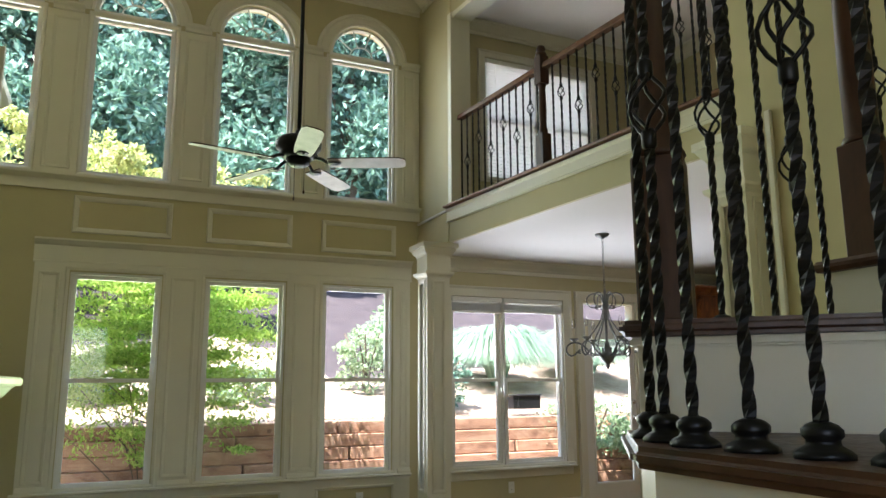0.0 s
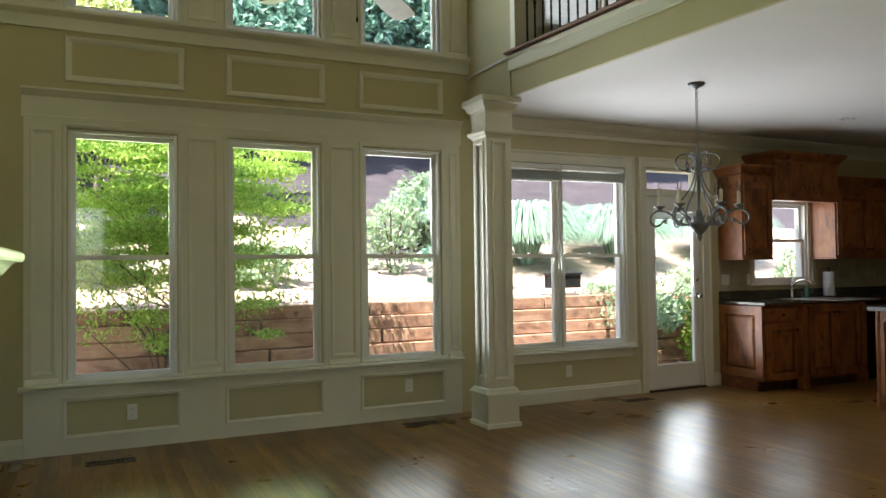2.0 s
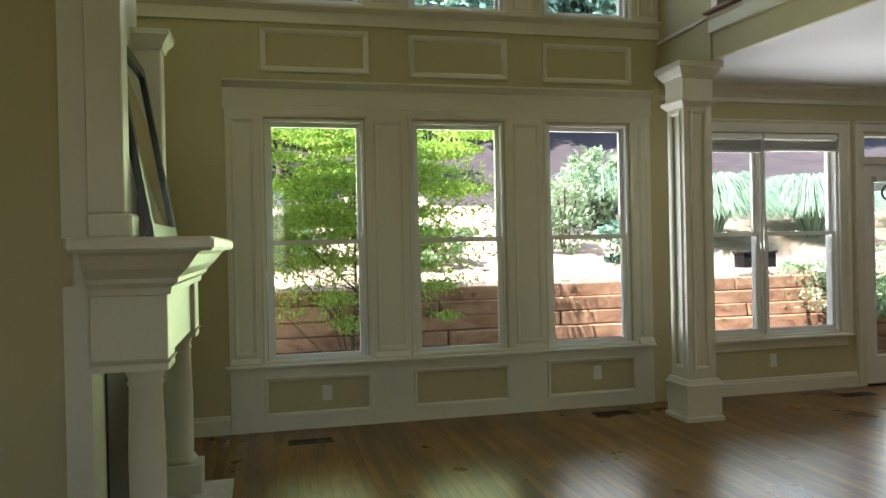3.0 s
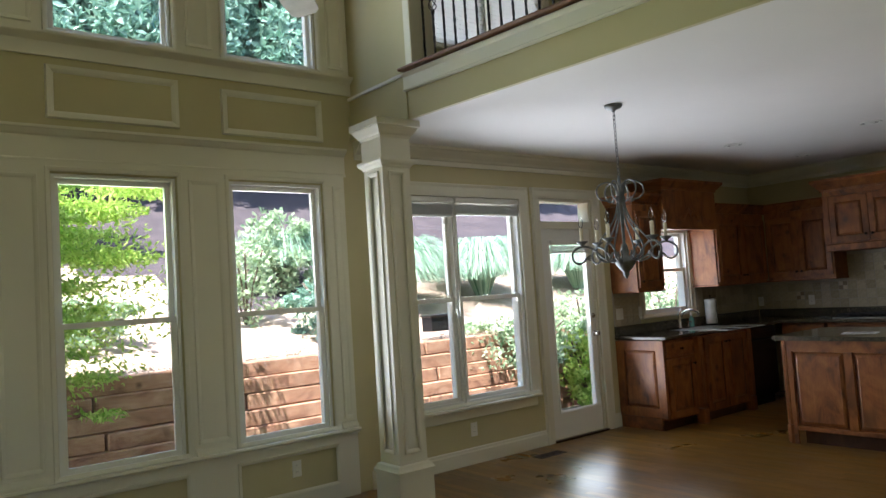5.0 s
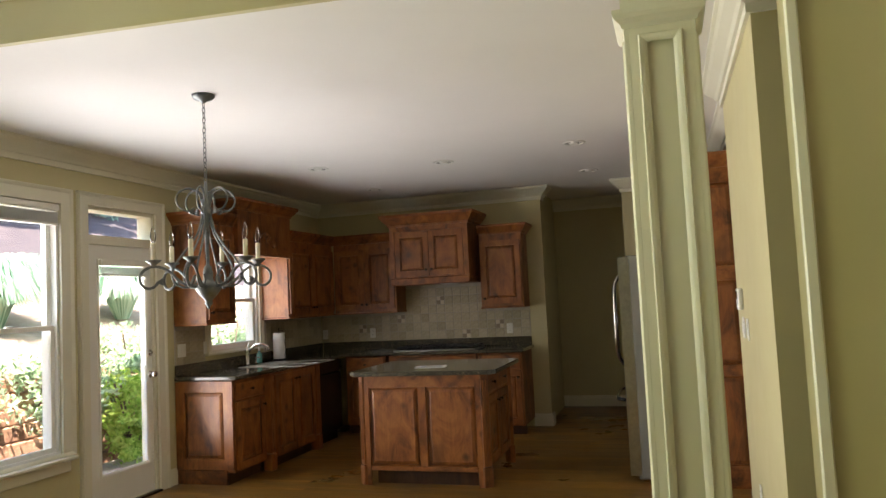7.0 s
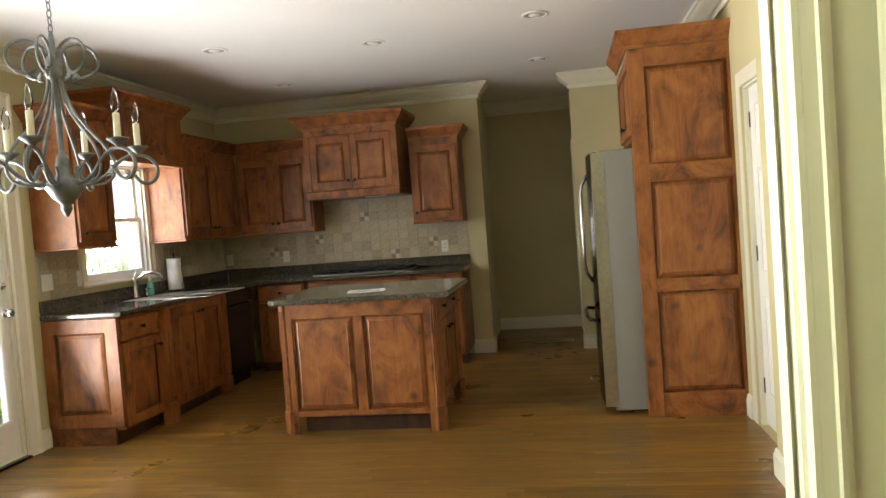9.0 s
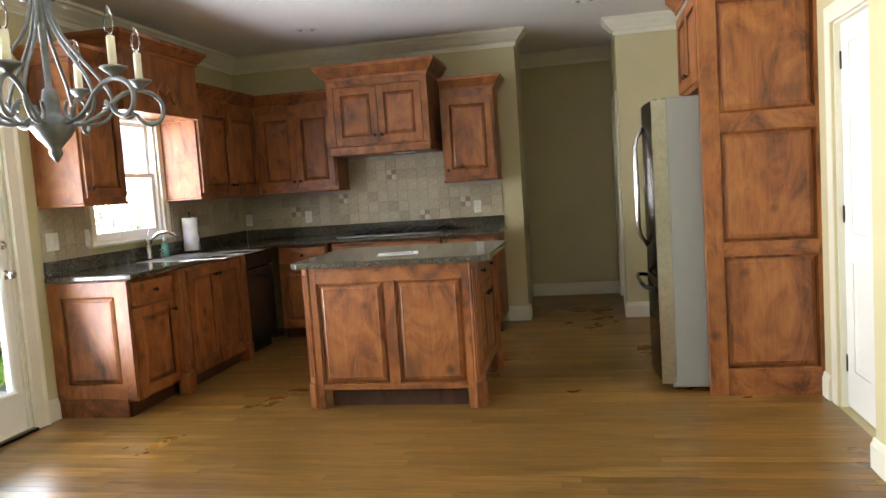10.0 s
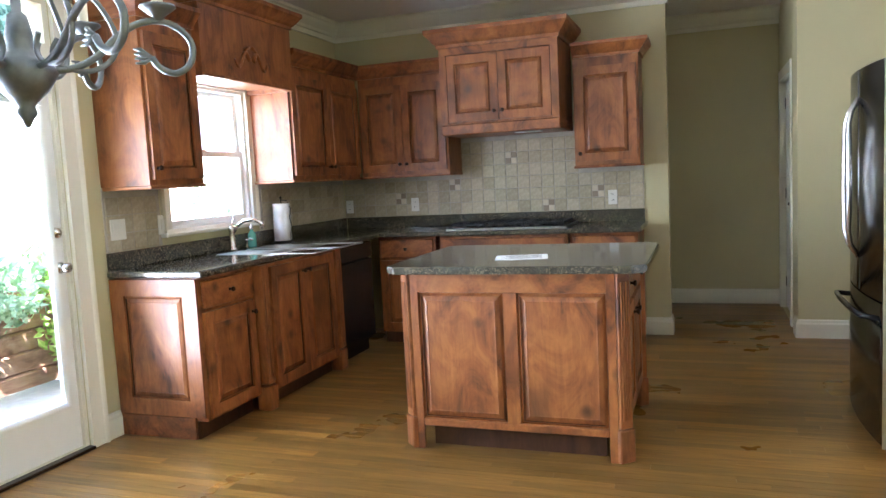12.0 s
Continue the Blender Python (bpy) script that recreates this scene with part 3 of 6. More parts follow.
for a, b in LOWER:
    w = window("tall white double-hung window in cream panelling", a, b, LZ0, LZ1, 1.425)
    part("window_casing", frame_bead(bmesh.new(), a - 0.035, b + 0.035, LZ0 - 0.002, LZ1 + 0.04, 7.478, 0.030, 0.008), TRIM, w)
for a, b in UPPER:
    WINDOWS[0] += 1
    w = tagged(new("window_%d" % WINDOWS[0]), "tall white window with an arched sunburst head", "window", kind="structure")
    part("window_frame", pierced(bmesh.new(), a + 0.002, b - 0.002, UZ0 + 0.002, UZ1 + 0.03, [(a + 0.02, b - 0.02, UZ0 + 0.022, UZ1 - 0.045)], 7.505, 7.645), SASH, w)
    sash(w, "fixed_sash", a + 0.02, b - 0.02, UZ0 + 0.022, UZ1 - 0.045, 7.56, 0.026)
    c, r = (a + b) / 2, (b - a) / 2
    arch = part("arch_frame", arch_ring(bmesh.new(), c, UZ1 + 0.03, r - 0.045, [(0, 0.02), (0.043, 0.02), (0.043, -0.05), (0, -0.05), (0, 0.02)], 7.555), SASH, w)
    bm = bmesh.new()
    arch_ring(bm, c, UZ1 + 0.03, 0.125, [(0, 0.006), (0.014, 0.006), (0.014, -0.006), (0, -0.006), (0, 0.006)], 7.556, 14)
    for k in range(1, 5):
        q = math.pi * k / 5
        tube(bm, [(c + 0.132 * math.cos(q), 7.556, UZ1 + 0.03 + 0.132 * math.sin(q)), (c + (r - 0.05) * math.cos(q), 7.556, UZ1 + 0.03 + (r - 0.05) * math.sin(q))], 0.007, 6)
    part("sunburst_grille", bm, SASH, w)
    bm = bmesh.new()
    n = 24
    pts = [bm.verts.new((c + (r - 0.04) * math.cos(math.pi * k / n), 7.562, UZ1 + 0.03 + (r - 0.04) * math.sin(math.pi * k / n))) for k in range(n + 1)]
    bm.faces.new(pts)
    g = part("arch_pane", bm, GLASS, w)
    g.visible_shadow = False
    part("window_casing", frame_bead(bmesh.new(), a - 0.035, b + 0.035, UZ0 - 0.025, UZ1 - 0.012, 7.478, 0.036, 0.018), TRIM, w)

mid = 4.155
for i, (a, b) in enumerate(((DINE[0], mid - 0.005), (mid + 0.005, DINE[1]))):
    w = window("white double-hung dining window beside the column", a, b, DINE[2], DINE[3], 1.42)
    if i == 0:
        casing(w, DINE[0], DINE[1], DINE[2], DINE[3], 0.115)
        part("window_sill", boxes((DINE[0] - 0.13, DINE[1] + 0.09, 7.43, 7.51, 0.475, 0.502), bevel=0.006), TRIM, w)
        part("window_apron", boxes((DINE[0] - 0.10, DINE[1] + 0.07, 7.482, 7.4985, 0.39, 0.475), bevel=0.004), TRIM, w)
w = window("small white double-hung kitchen window over the sink", *KWIN, 1.58)
casing(w, KWIN[0], KWIN[1], KWIN[2], KWIN[3], 0.07)
part("window_sill", boxes((KWIN[0] - 0.09, KWIN[1] + 0.09, 7.45, 7.51, 1.065, 1.09), bevel=0.005), TRIM, w)
for a, b in ((LOFTWIN[0], 4.70), (4.73, LOFTWIN[1])):
    w = window("white double-hung loft window behind blinds", a, b, LOFTWIN[2], LOFTWIN[3])
casing(w, *LOFTWIN, 0.09)


def blind(label, x0, x1, top, drop, y, pitch=0.04, tilt=0.5):
    t = thing("window_blind", label, "blind", "window blinds")
    part("headrail", boxes((x0, x1, y - 0.025, y + 0.025, top - 0.045, top), bevel=0.004), SASH, t)
    n = max(2, int((drop - 0.06) / pitch))
    bm = bmesh.new()
    w, th = 0.022, 0.0015
    c, s = math.cos(tilt), math.sin(tilt)
    v = [bm.verts.new((x, w * q * c - p * th * s, w * q * s + p * th * c)) for x in (x0 + 0.004, x1 - 0.004) for q, p in ((-1, -1), (1, -1), (1, 1), (-1, 1))]
    for f in ((0, 1, 2, 3), (7, 6, 5, 4), (0, 4, 5, 1), (1, 5, 6, 2), (2, 6, 7, 3), (3, 7, 4, 0)):
        bm.faces.new([v[i] for i in f])
    me = mesh_of("slat", bm, SLAT)
    for k in range(n):
        part("slat", me, None, t, at=pose(0, y, top - 0.06 - pitch * k))
    part("bottom_rail", boxes((x0, x1, y - 0.02, y + 0.02, top - 0.062 - pitch * n, top - 0.045 - pitch * n), bevel=0.003), SASH, t)
    for x in (x0 + 0.12, x1 - 0.12):
        part("cord", tube(bmesh.new(), [(x, y - 0.024, top - 0.04), (x, y - 0.024, top - 0.05 - pitch * n)], 0.0015, 5), SASH, t)
    return t


blind("white wooden blind lowered over the loft window", 4.0, 4.69, 5.13, 1.46, 7.52, 0.042, -0.6)
blind("white wooden blind lowered over the loft window", 4.75, 5.44, 5.13, 1.46, 7.52, 0.042, -0.6)
blind("white blind drawn up over the dining window", 3.53, 4.14, 2.31, 0.17, 7.505, 0.0075, 0.0)
blind("white blind drawn up over the dining window", 4.165, 4.93, 2.31, 0.15, 7.505, 0.0075, 0.0)

# ---- glazed back door ----
d = tagged(new("door_1"), "white glazed back door with a transom above", "door", kind="structure")
bm = pierced(bmesh.new(), 5.202, 5.978, 0.0, 2.338, [(5.225, 5.955, 0.02, 2.045), (5.235, 5.945, 2.115, 2.31)], 7.505, 7.645)
part("door_frame", bm, TRIM, d)
bm = pierced(bmesh.new(), 5.105, 6.09, 0.0, 2.44, [(5.20, 5.98, 0.0, 2.34)], 7.4775, 7.4995)
frame_bead(bm, 5.107, 6.088, -0.05, 2.438, 7.478, 0.03, 0.012)
part("door_casing", bm, TRIM, d)
leaf = part("door_leaf", pierced(bmesh.new(), 5.228, 5.952, 0.022, 2.042, [(5.345, 5.885, 0.265, 1.92)], 7.525, 7.565), SASH, d)
part("glazing_bead", frame_bead(bmesh.new(), 5.33, 5.90, 0.25, 1.935, 7.525, 0.028, 0.012), SASH, leaf)
g = part("pane", sheet_y(5.34, 5.89, 7.545, 0.26, 1.925), GLASS, leaf)
g.visible_shadow = False
g = part("transom_pane", sheet_y(5.233, 5.947, 7.562, 2.113, 2.312), GLASS, d)
g.visible_shadow = False
part("threshold", boxes((5.2, 5.98, 7.46, 7.66, 0.0, 0.018), bevel=0.005), BRONZE, d, "dark bronze threshold")
bm = lathe(bmesh.new(), [(0.030, 0), (0.030, 0.006), (0.012, 0.010), (0.010, 0.030), (0.020, 0.036), (0.027, 0.048), (0.026, 0.060), (0.016, 0.067)], 16)
part("door_knob", bm, CHROME, d, "satin nickel knob", at=pose(5.918, 7.525, 0.98, 90))
part("deadbolt", lathe(bmesh.new(), [(0.028, 0), (0.028, 0.008), (0.022, 0.014), (0.008, 0.016), (0.008, 0.03)], 16), CHROME, d, "satin nickel deadbolt", at=pose(5.918, 7.525, 1.16, 90))
for z in (0.25, 1.1, 1.85):
    part("hinge", boxes((5.219, 5.232, 7.515, 7.527, z, z + 0.09)), CHROME, d)
b = blind("white blind drawn up on the back door", 5.345, 5.885, 1.93, 0.13, 7.512, 0.0075, 0.0)

# ---- columns ----
SHAFT = [0.118]


def square_column(cx, cy, label):
    t = thing("column", label, "column", "square columns", at=pose(cx, cy, 0))
    h = SHAFT[0]
    part("shaft", boxes((-h + 0.012, h - 0.012, -h + 0.012, h - 0.012, 0.3, 2.46)), TRIM, t)
    for k in range(4):
        bm = bmesh.new()
        e = h if k % 2 == 0 else h - 0.0146
        pierced(bm, -e, e, 0.30, 2.46, [(-h + 0.055, h - 0.055, 0.40, 2.36)], -h, -h + 0.014)
        frame_bead(bm, -h + 0.045, h - 0.045, 0.39, 2.37, -h, 0.03, 0.01)
        part("face_panel", bm, TRIM, t, at=pose(0, 0, 0, 0, 0, 90 * k))
    ring = lambda q: [(-q, -q, 0), (-q, q, 0), (q, q, 0), (q, -q, 0)]
    bm = bmesh.new()
    box(bm, -h - 0.028, h + 0.028, -h - 0.028, h + 0.028, 0.0, 0.26)
    sweep(bm, [(-0.02, 0), (0.04, 0), (0.04, 0.016), (0.032, 0.026), (0.026, 0.036), (0.02, 0.05), (0.008, 0.058), (-0.02, 0.06)][::1], [(x, y, 0.262) for x, y, z in ring(h)][::-1], closed=True)
    sweep(bm, [(0, 0), (0.014, 0), (0.014, 0.03), (0.004, 0.04), (0, 0.04)], [(x, y, 0.0) for x, y, z in ring(h + 0.0285)][::-1], closed=True)
    part("base", bm, TRIM, t)
    bm = bmesh.new()
    sweep(bm, [(-0.03, -0.06), (0.006, -0.06), (0.012, -0.045), (0.03, -0.03), (0.036, -0.015), (0.036, 0), (-0.03, 0)], [(x, y, 2.455) for x, y, z in ring(h)][::-1], closed=True)
    box(bm, -h - 0.008, h + 0.008, -h - 0.008, h + 0.008, 2.45, 2.62)
    sweep(bm, [(-0.03, 0), (0.012, 0), (0.018, 0.018), (0.03, 0.03), (0.05, 0.062), (0.056, 0.075), (0.068, 0.08), (0.068, 0.125), (-0.03, 0.125)], [(x, y, 2.607) for x, y, z in ring(h)][::-1], closed=True)
    part("capital", bm, TRIM, t)
    return t


square_column(3.06, 6.905, "cream square panelled column beside the window wall")
square_column(3.36, 3.26, "cream square panelled column beside the hall opening")

# ---- loft edge and railing ----
structure("trim_fascia", sweep(bmesh.new(), [(0, 0), (0.016, 0), (0.022, 0.012), (0.014, 0.022), (0.014, 0.10), (0.024, 0.11), (0.034, 0.125), (0, 0.125)], [(3.13, 6.72, 2.93), (3.13, 3.36, 2.93)]), TRIM, "cream fascia under the loft railing", "fascia").matrix_basis = SKEW
structure("loft_floor", slab([(3.56, 2.44), (6.6, 2.44), (6.6, 7.5), (3.13, 7.5), (3.13, 6.8), EDGE(3.13, 3.38), (3.56, 3.37)], 3.055, 3.075), CEIL, "loft floor deck", "floor")
structure("nosing", boxes((3.075, 3.36, 3.33, 6.74, 3.0755, 3.10), bevel=0.008), RAILWOOD, "red oak nosing along the loft edge", "nosing").matrix_basis = SKEW
structure("trim_loft_jamb", boxes((3.12, 3.34, 6.60, 6.68, 3.1, 5.10), bevel=0.006), TRIM, "cream jamb beside the loft opening", "trim")
structure("trim_loft_post", boxes((3.11, 3.32, 3.325, 3.42, 3.1, 5.10), bevel=0.006), TRIM, "cream post at the loft corner", "trim").matrix_basis = SKEW
structure("trim_loft_head", boxes((3.12, 3.34, 3.40, 6.68, 5.04, 5.10), bevel=0.006), TRIM, "cream head trim over the loft opening", "trim").matrix_basis = SKEW


def twisted_bar(bm, z0, z1, r, pitch=0.42, step=0.010):
    """A square iron bar, twisted along its whole length."""
    n, rings = max(1, int((z1 - z0) / step)), []
    for k in range(n + 1):
        z, a = z0 + (z1 - z0) * k / n, pitch * k + math.pi / 4
        rings.append([bm.verts.new((r * 1.25 * math.cos(a + math.pi / 2 * i), r * 1.25 * math.sin(a + math.pi / 2 * i), z)) for i in range(4)])
    for a, b in zip(rings, rings[1:]):
        for i in range(4):
            bm.faces.new((a[i], a[(i + 1) % 4], b[(i + 1) % 4], b[i]))
    bm.faces.new(rings[0][::-1])
    bm.faces.new(rings[-1])
    return bm


def basket_baluster(h, basket, r, step=0.010, q=0.055, wide=0.031):
    """The lower bar, the upper bar and between them a basket of four bowed wires with its collars."""
    bk = bmesh.new()
    for k in range(4):
        a0 = math.pi / 2 * k
        tube(bk, [(wide * math.sin(math.pi * s / 8) * math.cos(a0 + 0.35 * s), wide * math.sin(math.pi * s / 8) * math.sin(a0 + 0.35 * s), basket - q + 2 * q * s / 8) for s in range(9)], r * 0.5, 5)
    for z in (basket - q, basket + q):
        lathe(bk, [(r * 1.2, -0.016), (r * 1.75, -0.010), (r * 1.75, 0.010), (r * 1.2, 0.016)], 8, (0, 0, z))
    return twisted_bar(bmesh.new(), 0, basket - q, r, 0.42, step), twisted_bar(bmesh.new(), basket + q, h, r, 0.42, step), bk


def shoe_mesh():
    bm = bmesh.new()
    for a, z0, z1 in ((0.024, 0, 0.012), (0.017, 0.012, 0.026), (0.020, 0.026, 0.034)):
        box(bm, -a, a, -a, a, z0, z1)
    return bm


def stair_shoe():
    """A stepped iron collar with a flared foot."""
    return lathe(bmesh.new(), [(0.032, 0.0), (0.032, 0.005), (0.028, 0.009), (0.019, 0.014), (0.018, 0.019), (0.022, 0.023), (0.022, 0.030), (0.017, 0.035), (0.010, 0.038)], 8)


RX = 3.20
rail = thing("loft_railing", "loft railing of black twisted iron balusters and oak handrail", "railing", at=SKEW @ pose(RX, 0, 3.10))
LOFT_FULL = mesh_of("baluster", twisted_bar(bmesh.new(), 0.0, 0.86, 0.0075, 0.6, 0.02), IRON)
LOFT_BASKET = [tuple(mesh_of("baluster", m, IRON) for m in basket_baluster(0.86, q, 0.0075, 0.02)) for q in (0.40, 0.58)]
SHOE_M = mesh_of("shoe", shoe_mesh(), IRON)
y, k = 6.56, 0
while y > 3.48:
    if abs(y - 5.25) > 0.06 and not (3.12 < y < 3.45):
        kind = LOFT_BASKET[(k // 2) % 2] if k % 2 else (LOFT_FULL,)
        b = part("baluster", kind[0], None, rail, at=pose(0, y, 0))
        for name, m in zip(("upper_bar", "basket"), kind[1:]):
            part(name, m, None, b)
        part("shoe", SHOE_M, None, b)
    y -= 0.104
    k += 1
for a, b in ((6.60, 5.30), (5.20, 3.42)):
    part("handrail", bevelled(sweep(bmesh.new(), [(-0.032, 0), (-0.032, 0.022), (-0.022, 0.05), (0, 0.058), (0.022, 0.05), (0.032, 0.022), (0.032, 0)], [(0, a, 0.858), (0, b, 0.858)]), 0.003), RAILWOOD, rail, "red oak handrail")


def newel_mesh(h=1.05):
    bm = bmesh.new()
    box(bm, -0.045, 0.045, -0.045, 0.045, 0, 0.30)
    lathe(bm, [(0.044, 0.30), (0.036, 0.315), (0.040, 0.33), (0.030, 0.36), (0.034, 0.50), (0.028, 0.70), (0.036, 0.72), (0.030, 0.735)], 16)
    box(bm, -0.043, 0.043, -0.043, 0.043, 0.735, h - 0.10)
    lathe(bm, [(0.043, h - 0.10), (0.05, h - 0.085), (0.045, h - 0.07), (0.03, h - 0.06), (0.042, h - 0.035), (0.03, h - 0.008), (0.012, h)], 16)
    return bm


part("newel", newel_mesh(1.08), DARKWOOD, rail, "dark turned newel post", at=pose(0, 5.25, 0))

# Invented window, never in view, set round the south fill lamp.
w = tagged(new("window_south"), "added white window, out of view, for the south fill lamp", "window", kind="structure")
part("window_frame", pierced(bmesh.new(), -1.198, 0.198, 0.952, 2.548, [(-1.17, -0.52, 0.98, 2.52), (-0.48, 0.17, 0.98, 2.52)], -1.75, -1.64), SASH, w)
g = part("pane", sheet_y(-1.18, 0.18, -1.70, 0.97, 2.53), GLASS, w)
g.visible_shadow = False

# ---- kitchen ----
def knob_mesh():
    return lathe(bmesh.new(), [(0.010, 0), (0.006, 0.004), (0.006, 0.012), (0.013, 0.018), (0.015, 0.024), (0.011, 0.030)], 12)


KNOB = mesh_of("knob", knob_mesh(), BRONZE)


def panel_front(w, h, x0=0.0, z0=0.0, rail=0.06, t=0.02, y=0.0):
    """The frame of a raised-panel door and, apart, its panel; the front looks to -y."""
    fr = pierced(bmesh.new(), x0, x0 + w, z0, z0 + h, [(x0 + rail, x0 + w - rail, z0 + rail, z0 + h - rail)], y - t, y)
    frame_bead(fr, x0 + rail, x0 + w - rail, z0 + rail, z0 + h - rail, y - t + 0.001, 0.014, -0.010)
    a, b, c, d = x0 + rail - 0.004, x0 + w - rail + 0.004, z0 + rail - 0.004, z0 + h - rail + 0.004
    pn = bmesh.new()
    rings = []
    for o, q in ((0, 0.007), (0.015, 0.007), (0.042, 0.017), (0.046, 0.0155)):
        rings.append([pn.verts.new(p) for p in ((a + o, y - q, c + o), (b - o, y - q, c + o), (b - o, y - q, d - o), (a + o, y - q, d - o))])
    for p, q in zip(rings, rings[1:]):
        for i in range(4):
            pn.faces.new((p[i], p[(i + 1) % 4], q[(i + 1) % 4], q[i]))
    pn.faces.new(rings[-1])
    pn.faces.ensure_lookup_table()
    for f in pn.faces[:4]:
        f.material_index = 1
    return fr, pn


def door_part(parent, w, h, x0, z0, y, knob=None, name="door", rail=0.06):
    fr, pn = panel_front(w, h, x0, z0, rail, y=y)
    d = part(name, fr, ALDER, parent)
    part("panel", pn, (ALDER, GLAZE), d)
    if knob:
        part("knob", KNOB, None, d, "dark bronze knob", at=pose(knob[0], y - 0.02, knob[1], 90))
    return d


def drawer_part(parent, w, h, x0, z0, y, knobs=1):
    d = part("drawer_front", bevelled(boxes((x0, x0 + w, y - 0.02, y, z0, z0 + h)), 0.006), ALDER_H, parent)
    for k in range(knobs):
        part("knob", KNOB, None, d, "dark bronze knob", at=pose(x0 + w * (k + 1) / (knobs + 1), y - 0.02, z0 + h / 2, 90))
    return d


def base_unit(label, at, w, depth=0.55, doors=1, drawer=True, h=0.88, toe=0.10):
    t = thing("base_cabinet", label, "cabinet", "base cabinets", at=at)
    part("body", boxes((0.002, w - 0.002, 0.002, depth, toe, h)), ALDER, t)
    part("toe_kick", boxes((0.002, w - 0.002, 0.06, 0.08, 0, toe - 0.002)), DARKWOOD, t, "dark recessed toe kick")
    top = h - 0.02
    if drawer:
        drawer_part(t, w - 0.04, 0.15, 0.02, top - 0.15, 0.0)
        top -= 0.17
    dw = (w - 0.04 - 0.004 * (doors - 1)) / doors
    for k in range(doors):
        x = 0.02 + k * (dw + 0.004)
        kx = x + dw - 0.03 if (doors == 1 or k == 0) else x + 0.03
        door_part(t, dw, top - toe - 0.02, x, toe + 0.02, 0.0, (kx, top - 0.07))
    return t


def crown_wood(path, size=1.0):
    p = [(0, 0), (0.012, 0), (0.014, 0.02), (0.03, 0.034), (0.062, 0.075), (0.072, 0.085), (0.072, 0.11), (0, 0.11)]
    return sweep(bmesh.new(), [(a * size, b * size) for a, b in p], path)


def upper_unit(label, at, w, depth, z0, z1, doors=2, sides=(True, True)):
    t = thing("wall_cabinet", label, "cabinet", "wall cabinets", at=at)
    part("body", boxes((0.002, w - 0.002, 0.002, depth, z0, z1)), ALDER, t)
    dw = (w - 0.04 - 0.004 * (doors - 1)) / doors
    for k in range(doors):
        x = 0.02 + k * (dw + 0.004)
        kx = x + dw - 0.028 if (doors > 1 and k == 0) else x + 0.028
        door_part(t, dw, z1 - z0 - 0.10, x, z0 + 0.03, 0.0, (kx, z0 + 0.09))
    path = ([(0.0, depth, z1)] if sides[0] else []) + [(0.0, 0.0, z1), (w, 0.0, z1)] + ([(w, depth, z1)] if sides[1] else [])
    part("crown", crown_wood(path), ALDER_H, t)
    part("light_rail", boxes((-0.006, w + 0.006, -0.012, depth - 0.01, z0 - 0.02, z0), bevel=0.005), ALDER_H, t)
    return t


N, E_ = 6.92, 8.52
# north run
base_unit("stained alder base cabinet with drawer beside the door", pose(6.22, N, 0), 0.50)
t = thing("end_panel", "stained alder end panel closing the cabinet run", "panel", at=pose(6.219, 7.49, 0, 0, 0, -90))
d = door_part(t, 0.57, 0.75, 0.0, 0.125, 0.0, rail=0.09)
part("plinth", boxes((0.0, 0.50, -0.018, 0, 0.0, 0.122), bevel=0.003), ALDER_H, t)


def post(label, x, y, h=0.88):
    t = thing("cabinet_post", label, "post", "cabinet posts", at=pose(x, y, 0))
    bm = boxes((-0.04, 0.04, -0.04, 0.04, 0.16, h))
    part("shaft", bevelled(bm, 0.004), ALDER, t)
    for k in range(4):
        part("flute", boxes((-0.026 + 0.0145 * k, -0.018 + 0.0145 * k, -0.046, -0.04, 0.2, h - 0.08), bevel=0.002), ALDER, t)
    bm = boxes((-0.046, 0.046, -0.046, 0.046, 0.0, 0.15), bevel=0.006)
    part("foot", bm, ALDER, t)


post("fluted alder post beside the sink cabinet", 6.765, 6.90)
base_unit("stained alder sink cabinet with two doors", pose(6.81, N - 0.04, 0), 0.84, 0.58, 2, False)
post("fluted alder post beside the dishwasher", 7.70, 6.90)
t = thing("dishwasher", "black dishwasher between the alder cabinets", "dishwasher", at=pose(7.745, N, 0))
part("body", boxes((0, 0.60, 0.01, 0.55, 0.1, 0.88)), BLACK, t)
part("door", bevelled(boxes((0.004, 0.596, -0.02, 0.01, 0.12, 0.74)), 0.006), BLACK, t)
part("control_panel", bevelled(boxes((0.004, 0.596, -0.024, 0.01, 0.75, 0.875)), 0.006), BLACK, t)
part("toe_kick", boxes((0.004, 0.596, 0.05, 0.07, 0, 0.1)), BLACK, t)
# range run, fronts to -x
base_unit("stained alder base cabinet with a drawer by the corner", pose(E_, N - 0.002, 0, 0, 0, -90), 0.50, 0.57)
base_unit("stained alder cabinet under the cooktop", pose(E_ - 0.03, 6.375, 0, 0, 0, -90), 1.02, 0.6, 2)
base_unit("stained alder base cabinet with a drawer at the run's end", pose(E_, 5.35, 0, 0, 0, -90), 0.50, 0.57)

